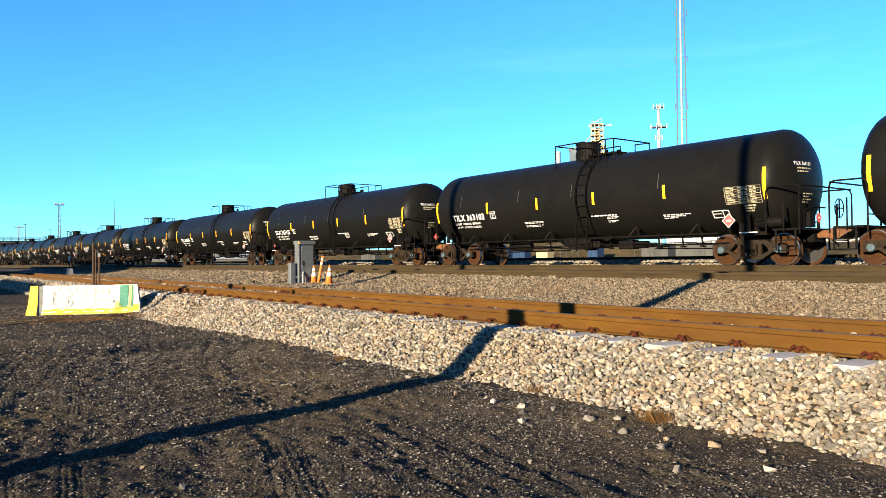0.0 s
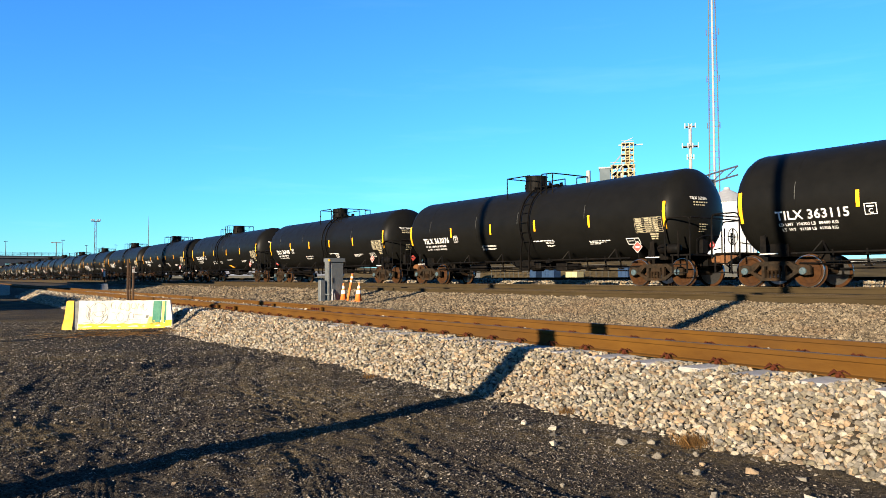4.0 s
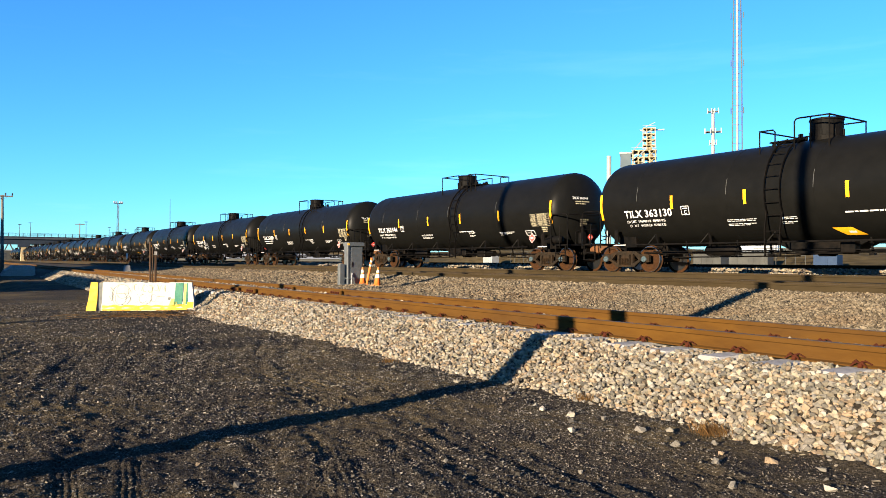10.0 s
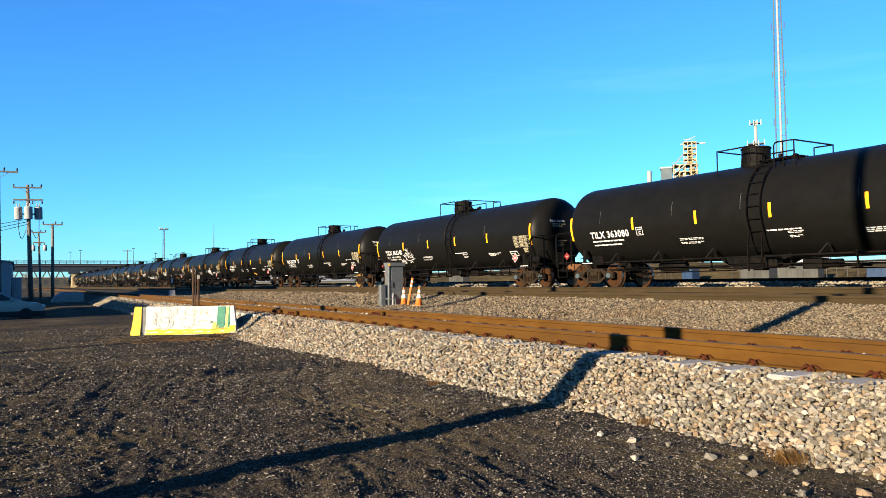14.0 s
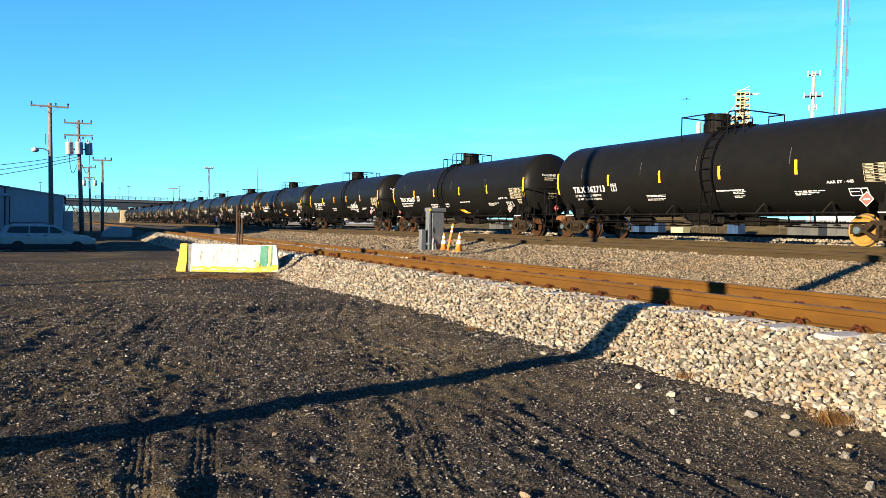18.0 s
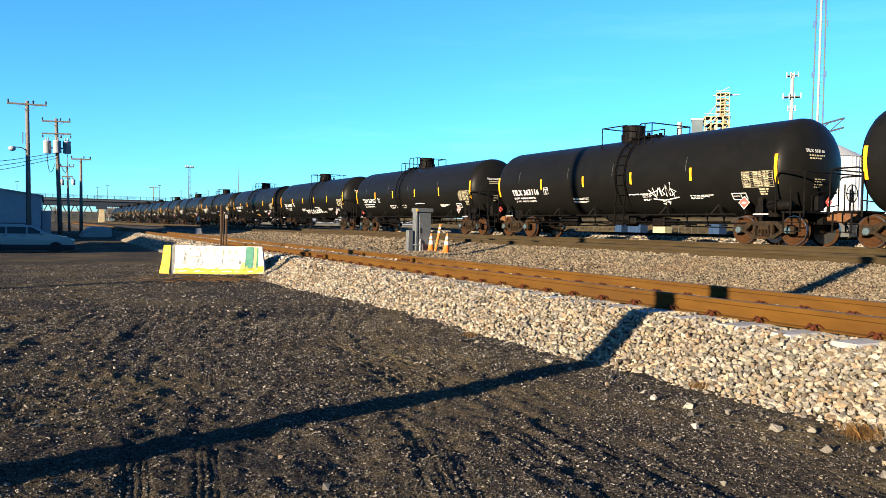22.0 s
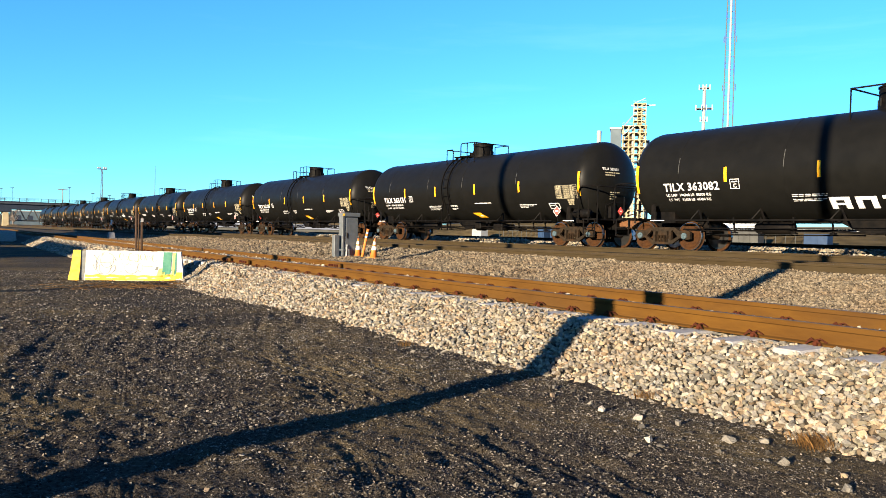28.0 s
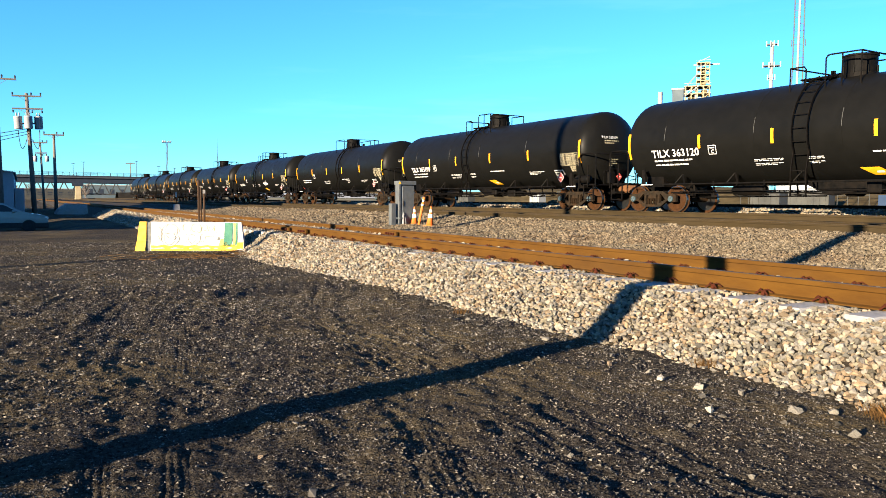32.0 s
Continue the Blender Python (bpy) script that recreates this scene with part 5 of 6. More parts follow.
part("base", lathe(bmesh.new(), [(0.34, 0.0), (0.26, 0.55), (0.22, 0.58)], 4, Matrix.Rotation(math.pi / 4, 4, "Z")), M_CONCRETE, t)
part("post", tube(bmesh.new(), ((0, 0, 0.5), (0, 0, 1.5)), 0.035, 6), M_TRUCK, t)
part("head", box(bmesh.new(), -0.05, -0.05, 1.1, 0.05, 0.05, 1.5), M_WHITE, t)

# joint bars on the near rails
for x, y in ((6.39, 19.2), (6.39, 20.6), (7.9, 20.4), (7.9, 17.2)):
    t = tagged(empty("joint_bar", pose(x, y, 0.52)), "dark bolted joint bar against a rusty rail", "rail joint", "rail joints")
    part("bar", box(bmesh.new(), -0.03, -0.30, 0.03, 0.03, 0.30, 0.13, 0.01), M_RUST, t)
    for k in (-0.2, -0.07, 0.07, 0.2):
        part("bolt", box(bmesh.new(), -0.07, k - 0.025, 0.055, -0.03, k + 0.025, 0.105), M_CLIP, t)
# single stones rolled onto the dirt
ROCKS = ((3.74, 2.71, 0.055), (4.56, 5.86, 0.05), (4.44, 4.05, 0.065), (4.35, 4.75, 0.06), (4.42, 5.3, 0.05), (4.3, 5.05, 0.055), (4.6, 3.9, 0.05), (4.25, 3.55, 0.055), (4.55, 3.45, 0.05),
         (4.5, 4.5, 0.05), (4.45, 6.3, 0.045), (4.5, 6.7, 0.05), (4.3, 5.6, 0.045), (4.1, 3.1, 0.05), (4.55, 3.0, 0.06), (3.95, 4.3, 0.045), (4.35, 3.25, 0.04), (4.62, 2.7, 0.055), (4.2, 2.4, 0.06), (4.5, 8.1, 0.05),
         (4.2, 9.2, 0.045), (4.4, 10.0, 0.05), (2.0, 3.2, 0.035), (2.6, 4.0, 0.03), (1.2, 4.6, 0.03), (3.2, 3.4, 0.032))
for i, (x, y, r) in enumerate(ROCKS):
    z = float(dirt_height(np.array(x), np.array(y)))
    v = CRUSHED[i % len(CRUSHED)][0] * r * 0.72
    me = bpy.data.meshes.new("loose_rock")
    me.from_pydata(v.tolist(), [], CRUSHED[i % len(CRUSHED)][1].tolist())
    me.shade_flat()
    me.materials.append(M_STONE)
    o = tagged(new("loose_rock", me), "pale ballast stone lying on the dirt", "rock", "stones strewn on the dirt")
    o.matrix_basis = pose(x, y, z + r * 0.28, 0, 0, i * 47)


def tuft(x, y, z, n, size, seed, label):
    r = random.Random(seed)
    b = bmesh.new()
    for _ in range(n):
        a, k = r.uniform(0, 6.28), r.uniform(0.2, 1.0)
        px, py = r.gauss(0, size * 0.5), r.gauss(0, size * 0.5)
        h = size * r.uniform(0.3, 0.8)
        dx, dy = math.cos(a) * k * h, math.sin(a) * k * h
        w = 0.0028
        p = [Vector((px - w, py, 0)), Vector((px + w, py, 0)), Vector((px + dx * 0.5 + w * 0.7, py + dy * 0.5, h * 0.7)), Vector((px + dx, py + dy, h)), Vector((px + dx * 0.5 - w * 0.7, py + dy * 0.5, h * 0.7))]
        b.faces.new([b.verts.new(q) for q in p])
    o = part("dry_grass_tuft", b, M_GRASS)
    o.matrix_basis = pose(x, y, z)
    return tagged(o, label, "dry grass", kind="stuff")


tuft(4.86, 3.72, 0.07, 300, 0.12, 1, "rust-orange dead grass at the foot of the ballast")
tuft(4.95, 5.2, 0.09, 70, 0.09, 2, "small dead grass tuft in the ballast")
tuft(4.7, 8.6, 0.06, 60, 0.09, 3, "small dead grass tuft in the ballast")
b = bmesh.new()
r = random.Random(5)
for _ in range(70):
    x, y, a, l = r.gauss(3.6, 0.8), r.gauss(19.4, 0.5), r.gauss(-0.2, 0.4), r.uniform(0.2, 0.9)
    tube(b, ((x, y, 0.03), (x + l * 0.5 * math.cos(a), y + l * 0.5 * math.sin(a), r.uniform(0.03, 0.10)), (x + l * math.cos(a), y + l * math.sin(a), 0.02)), 0.005, 3)
tagged(part("dry_stalks", b, M_GRASS), "broken dry stalks lying before the barrier", "dry stalks", kind="stuff")


# ---- poles, building and parked car ----
def wire(name, parent, pts, r, sag=0.0, n=8):
    b = bmesh.new()
    p, q = Vector(pts[0]), Vector(pts[1])
    tube(b, [p.lerp(q, i / n) - Vector((0, 0, sag * 4 * (i / n) * (1 - i / n))) for i in range(n + 1)], r, 4)
    return part(name, b, M_WIRE, parent)


def utility_pole(x, y, base, top, lean, arms, label, radius=0.16):
    t = tagged(empty("utility_pole", pose(x, y, base, 0, lean, 0)), label, "utility pole", "utility poles")
    h = top - base
    part("shaft", lathe(bmesh.new(), [(radius, -0.5), (radius * 0.62, h)], 12), M_WOOD, t, smooth=True)
    for z, half, drop in arms:
        a = part("crossarm", box(bmesh.new(), -half, -0.16, h - z - 0.06, half, -0.05, h - z + 0.06, 0.01), M_WOOD, t)
        for s in (-1, 1):
            part("brace", bar(bmesh.new(), (s * half * 0.55, -0.13, h - z - 0.05), (0, -0.13, h - z - half * 0.42), 0.05, 0.02), M_WOOD, a)
            part("insulator", lathe(bmesh.new(), [(0.03, 0.0), (0.06, 0.05), (0.05, 0.14), (0.07, 0.16), (0.03, 0.24)], 8, Matrix.Translation((s * half * 0.94, -0.1, h - z + (0.06 if not drop else -0.34)))), M_WIRE, a)
        part("insulator", lathe(bmesh.new(), [(0.03, 0.0), (0.06, 0.05), (0.05, 0.14), (0.07, 0.16), (0.03, 0.24)], 8, Matrix.Translation((half * 0.3, -0.1, h - z + (0.06 if not drop else -0.34)))), M_WIRE, a)
    return t, h


pa, ha = utility_pole(-0.98, 62, -0.1, 9.85, -0.9, ((0.25, 1.25, False),), "tall weathered wooden utility pole with a street lamp", 0.19)
lamp = part("lamp_arm", tube(bmesh.new(), ((0, -0.1, 6.35), (-0.4, -0.15, 6.6), (-0.85, -0.2, 6.62)), 0.04, 6), M_GALV, pa)
part("lamp_head", lathe(bmesh.new(), [(0.05, 0.16), (0.22, 0.08), (0.26, -0.05), (0.18, -0.16), (0.0, -0.2)], 14, Matrix.Translation((-0.98, -0.2, 6.52))), M_GREYMETAL, lamp, smooth=True)
part("cutout", tube(bmesh.new(), ((-0.3, -0.1, 6.9), (-0.3, -0.1, 7.7)), 0.035, 6), M_WIRE, pa)
pb, hb = utility_pole(1.16, 70, -0.1, 9.72, -2.2, ((0.25, 1.05, False), (1.25, 1.08, True)), "wooden utility pole carrying three grey transformers", 0.2)
for x, y in ((-0.72, -0.1), (0.0, -0.42), (0.72, -0.1)):
    c = part("transformer", lathe(bmesh.new(), [(0.26, -0.5), (0.30, -0.46), (0.30, 0.42), (0.32, 0.44), (0.28, 0.52), (0.0, 0.55)], 18, Matrix.Translation((x, y, 7.45))), M_GREYMETAL, pb, "grey oil-filled transformer can", smooth=True)
    for s in (-0.1, 0.1):
        part("bushing", lathe(bmesh.new(), [(0.035, 0.0), (0.06, 0.06), (0.04, 0.12), (0.06, 0.18), (0.02, 0.26)], 8, Matrix.Translation((x + s, y, 8.0))), M_GREYMETAL, c)
part("bracket", box(bmesh.new(), -0.8, -0.1, 7.35, 0.8, 0.02, 7.45), M_GALV, pb)
for s in (-1, 1):
    part("drip_loop", tube(bmesh.new(), [(s * 0.75 * math.cos(a * 0.5), -0.15, 6.9 - 1.5 * math.sin(a)) for a in np.linspace(0, 2.6, 10)], 0.025, 4), M_WIRE, pb)
pc, hc = utility_pole(3.08, 80, -0.1, 7.32, -0.6, ((0.1, 0.85, False),), "dark wooden utility pole with a single crossarm", 0.17)
pd, hd = utility_pole(2.58, 100, -0.1, 7.85, -2.2, ((0.12, 0.75, False), (1.3, 0.6, True)), "pale thin utility pole with small transformers", 0.15)
for x in (-0.6, 0.6):
    part("transformer", lathe(bmesh.new(), [(0.2, -0.35), (0.22, 0.3), (0.0, 0.35)], 12, Matrix.Translation((x, -0.1, 6.0))), M_GREYMETAL, pd, smooth=True)
for i, dz in enumerate((0.0, -0.35, -0.7)):
    w = tagged(wire("service_cable", None, ((0.95, 69.8, 6.9 + dz * 0.6), (-24, 66.5, 4.6 + dz)), 0.022, 1.1 + 0.2 * i), "black service cable slung from a pole to a shed", "cable", "service cables")

# the metal shed
def metal_shed(name, x0, x1, y0, y1, eave, ridge, ridge_x, label):
    t = tagged(empty(name, pose(x0, y0, -0.12)), label, "shed")
    w, d = x1 - x0, y1 - y0
    rx = ridge_x - x0
    for y in (0.0, d):
        part("gable_wall", extrude(bmesh.new(), ((0, 0), (w, 0), (w, eave), (rx, ridge), (0, eave)), y, y + 0.12, lambda a, z, u: Vector((a, u, z))), M_SIDING, t)
    for x in (0.0, w - 0.12):
        part("side_wall", box(bmesh.new(), x, 0.12, 0, x + 0.12, d, eave), M_SIDING, t)
    for a, b2 in (((-0.15, eave - 0.02), (rx, ridge + 0.02)), ((rx, ridge + 0.02), (w + 0.15, eave - 0.02))):
        part("roof_slope", extrude(bmesh.new(), (a, b2, (b2[0], b2[1] + 0.08), (a[0], a[1] + 0.08)), -0.15, d + 0.3, lambda p, z, u: Vector((p, u, z))), M_ROOF, t)
    rib = None
    for x in np.arange(0.3, w, 0.3):
        h = np.interp(x, [0, rx, w], [eave, ridge, eave]) - 0.05
        m = pose(x, 0, 0) @ Matrix.Diagonal((1, 1, h, 1))
        if rib is None:
            rib = part("siding_rib", box(bmesh.new(), -0.02, -0.018, 0, 0.02, 0.004, 1.0), M_SIDING, t)
            rib.matrix_basis = m
        else:
            again(rib, m)
    return t


shed = metal_shed("metal_shed", -16.0, -0.24, 66, 96, 3.34, 4.15, -6.0, "white metal-sided shed standing in shade")
part("annex", box(bmesh.new(), 15.8, 1.0, 0, 16.45, 9.0, 2.2, 0.01), M_SIDING, shed, "low lean-to annex")
part("awning", extrude(bmesh.new(), ((0, 2.3), (0, 2.42), (-1.2, 2.05), (-1.2, 1.95)), 8.4, 10.9, lambda a, z, u: Vector((u, a, z))), M_ROOF, shed)
part("conduit", tube(bmesh.new(), ((11.8, -0.08, 1.0), (11.8, -0.08, 3.9)), 0.05, 6), M_WIRE, shed)
part("conduit", tube(bmesh.new(), ((12.1, -0.08, 0.8), (12.1, -0.08, 3.2)), 0.035, 6), M_WIRE, shed)
part("flood_lamp", box(bmesh.new(), 11.6, -0.35, 3.2, 12.0, -0.05, 3.4, 0.03), M_GREYMETAL, shed)

# two plain warehouses out of view on the sun's side close the lot and shade its far corner
for x0, x1, y0, y1, h in ((-46, -20, 28.6, 43.1, 5.8), (-46, -20, 48.6, 92, 9.9)):
    t = tagged(empty("warehouse", pose(x0, y0, -0.15)), "plain pale metal warehouse closing the lot", "warehouse", "warehouses")
    part("wall", box(bmesh.new(), 0, 0, 0, x1 - x0, y1 - y0, h), M_SIDING, t)
    part("roof", box(bmesh.new(), -0.3, -0.3, h + 0.004, x1 - x0 + 0.3, y1 - y0 + 0.3, h + 0.3), M_ROOF, t)

# the poles whose shadows cross lot and tracks
t = tagged(empty("utility_pole", pose(-3.0, 3.67, -0.15)), "tall wooden utility pole beside the lot", "utility pole", "utility poles")
part("shaft", lathe(bmesh.new(), [(0.165, -0.5), (0.14, 16.0)], 14), M_WOOD, t, smooth=True)
t = tagged(empty("utility_pole", pose(-9.0, 15.02, -0.15)), "tall wooden utility pole beside the lot", "utility pole", "utility poles")
part("shaft", lathe(bmesh.new(), [(0.20, -0.5), (0.17, 18.0)], 14), M_WOOD, t, smooth=True)


def parked_car():
    t = tagged(empty("station_wagon", pose(-0.85, 46.4, -0.44, 0, 0, 2)), "pale silver-green station wagon with dark lower cladding", "car")
    side = ((-2.25, 0.45), (-2.28, 0.85), (-2.22, 1.0), (-2.05, 1.42), (-1.85, 1.50), (0.0, 1.54), (0.32, 1.50), (1.05, 1.04), (2.05, 0.90), (2.26, 0.74), (2.28, 0.45))
    b = extrude(bmesh.new(), side, -0.84, 0.84, lambda a, z, u: Vector((a, u, z)))
    for v in b.verts:
        if v.co.z > 1.1:
            v.co.y *= 0.84
    bmesh.ops.bevel(b, geom=b.edges[:], offset=0.05, segments=2, affect="EDGES")
    body = part("body", b, M_CARPAINT, t, smooth=False)
    part("cladding", box(bmesh.new(), -2.30, -0.86, 0.22, 2.30, 0.86, 0.50, 0.04), M_CARDARK, t, "dark plastic lower cladding")
    for s in (-1, 1):
        for q in (((-1.95, 1.08), (-1.80, 1.40), (-0.95, 1.43), (-0.95, 1.08)), ((-0.87, 1.08), (-0.87, 1.43), (-0.02, 1.43), (-0.02, 1.08)), ((0.06, 1.08), (0.06, 1.43), (0.28, 1.41), (0.84, 1.08))):
            b = extrude(bmesh.new(), q, s * 0.745, s * 0.80, lambda a, z, u: Vector((a, u, z)))
            for v in b.verts:
                v.co.y += -s * (v.co.z - 1.08) * 0.14 + s * 0.03
            part("side_window", b, M_GLASS, t, "dark side glass")
        for x in (-0.98, -0.15):
            part("door_handle", box(bmesh.new(), x - 0.09, s * 0.84 - 0.02, 0.93, x + 0.09, s * 0.84 + 0.025, 0.97), M_CARDARK, t)
        part("mirror", box(bmesh.new(), 0.62, min(s * 0.78, s * 0.98), 1.02, 0.78, max(s * 0.78, s * 0.98), 1.16, 0.03), M_CARPAINT, t)
        part("headlight", box(bmesh.new(), 2.05, min(s * 0.5, s * 0.83), 0.68, 2.29, max(s * 0.5, s * 0.83), 0.82, 0.02), M_CONEWHITE, t)
        part("roof_rail", tube(bmesh.new(), ((-1.8, s * 0.62, 1.52), (-1.7, s * 0.62, 1.60), (-0.1, s * 0.62, 1.62), (0.0, s * 0.62, 1.55)), 0.025, 6), M_CARDARK, t)
        for x in (-1.42, 1.38):
            w = part("wheel", lathe(bmesh.new(), [(0.20, -0.1), (0.31, -0.1), (0.33, -0.06), (0.33, 0.06), (0.31, 0.1), (0.20, 0.1)], 20, Matrix.Translation((x, s * 0.78, 0.33)) @ Matrix.Rotation(math.pi / 2, 4, "X")), M_RUBBER, t)
            part("rim", lathe(bmesh.new(), [(0.0, -0.08), (0.21, -0.08), (0.21, 0.08), (0.0, 0.08)], 14, Matrix.Translation((x, s * 0.79, 0.33)) @ Matrix.Rotation(math.pi / 2, 4, "X")), M_GREYMETAL, w)
    part("windscreen", bar(bmesh.new(), (0.36, 0, 1.47), (1.0, 0, 1.07), 1.3, 0.03), M_GLASS, t, "raked windscreen")
    return t


parked_car()
t = tagged(empty("loading_ramp", pose(2.6, 70, -0.15)), "low pale concrete loading ramp in shade", "ramp")
part("ramp_body", extrude(bmesh.new(), ((0, 0), (0.3, 0.55), (1.0, 1.05), (2.4, 1.0), (2.5, 0)), 0, 5, lambda a, z, u: Vector((a, u, z))), M_CONCRETE, t)


# ---- far off ----
def bridge():
    t = tagged(empty("road_bridge", pose(0, 270, -1.4, 0, 0, -2)), "long blue-grey steel girder road bridge over the tracks", "bridge")
    part("deck", box(bmesh.new(), -120, 0, 9.2, 190, 11, 9.7), M_DECK, t)
    for y in (0.6, 5.2, 9.8):
        part("girder", box(bmesh.new(), -120, y, 7.6, 190, y + 0.4, 9.2), M_GIRDER, t)
    part("parapet", box(bmesh.new(), -120, -0.1, 9.7, 190, 0.2, 10.0), M_GIRDER, t)
    post = None
    for x in np.arange(-40, 100, 2.0):
        m = pose(x, 0.05, 10.0)
        if post is None:
            post = part("railing_post", box(bmesh.new(), -0.08, -0.06, 0, 0.08, 0.06, 1.05), M_GIRDER, t)
            post.matrix_basis = m
        else:
            again(post, m)
    for z in (10.35, 10.7, 11.0):
        part("railing_bar", box(bmesh.new(), -120, 0.02, z, 190, 0.08, z + 0.07), M_GIRDER, t)
    for x in (-60, -22, 16.3, 55, 94, 135):
        p = part("pier", extrude(bmesh.new(), ((-0.9, -0.6), (0.9, -0.6), (0.75, 7.6), (-0.75, 7.6)), 0.5, 10.5, lambda a, z, u: Vector((x + a, u, z))), M_PIER, t, "tan concrete pier")
        part("pier_cap", box(bmesh.new(), x - 1.6, 0.2, 6.7, x + 1.6, 10.8, 7.6), M_GIRDER, p)
    for x, h in ((34, 4.6), (41, 3.0), (46, 2.6), (15, 3.2), (18, 3.8), (50, 3.4), (-8, 4)):
        p = part("lamp_post", tube(bmesh.new(), ((x, 0.4, 9.7), (x, 0.4, 10.6 + h)), 0.09, 6, 0.06), M_GIRDER, t)
        part("lamp_bar", box(bmesh.new(), x - 0.5, 0.3, 10.5 + h, x + 0.5, 0.5, 10.65 + h), M_GIRDER, p)
    return t


bridge()
t = tagged(empty("truss_bridge", pose(-10, 420, 0)), "dull riveted truss railway bridge in the distance", "truss bridge")
for z in (3.0, 9.5):
    part("chord", box(bmesh.new(), -40, 0, z, 62, 0.8, z + 0.7), M_YARD, t)
for i in range(17):
    x = -40 + i * 6
    part("web_member", bar(bmesh.new(), (x, 0.4, 3.2), (x + 3, 0.4, 9.7), 0.5), M_YARD, t)
    part("web_member", bar(bmesh.new(), (x + 3, 0.4, 9.7), (x + 6, 0.4, 3.2), 0.5), M_YARD, t)


def light_tower(x, y, top):
    t = tagged(empty("light_tower", pose(x, y, 0)), "slender lattice yard light tower", "light tower")
    w0, w1 = 0.40, 0.22
    for s in (-1, 1):
        for q in (-1, 1):
            part("leg", tube(bmesh.new(), ((s * w0, q * w0, 0), (s * w1, q * w1, top)), 0.06, 5), M_MAST, t)
    n = int(top / 2)
    for i in range(n):
        z0, z1 = top * i / n, top * (i + 1) / n
        a, c = np.interp(z0, [0, top], [w0, w1]), np.interp(z1, [0, top], [w0, w1])
        s = 1 if i % 2 else -1
        part("lacing", tube(bmesh.new(), ((s * a, -a, z0), (-s * c, -c, z1)), 0.05, 4), M_MAST, t)
    part("lamp_frame", box(bmesh.new(), -1.5, -0.2, top, 1.5, 0.2, top + 0.25), M_MAST, t)
    for x2 in (-1.3, -0.6, 0.6, 1.3):
        part("floodlight", box(bmesh.new(), x2 - 0.28, -0.5, top + 0.3, x2 + 0.28, 0.1, top + 0.85, 0.1), M_GREYMETAL, t)
    return t


light_tower(46.4, 286, 21.4)
t = tagged(empty("radio_mast", pose(67.4, 300, 0)), "thin grey radio mast", "mast")
part("pole", tube(bmesh.new(), ((0, 0, 0), (0, 0, 20), (0, 0, 25.2)), 0.18, 6, 0.05), M_MAST, t)
t = tagged(empty("yard_pole", pose(34.6, 290, 0)), "far yard pole with a crossbar", "pole")
part("shaft", tube(bmesh.new(), ((0, 0, 0), (0, 0, 14.2)), 0.2, 6, 0.14), M_WOOD, t)
part("crossbar", box(bmesh.new(), -1.6, -0.1, 13.7, 1.6, 0.1, 13.95), M_WOOD, t)

VIEW = Vector((223.5, 200.0, 0)).normalized()
SIDE = Vector((VIEW.y, -VIEW.x, 0))


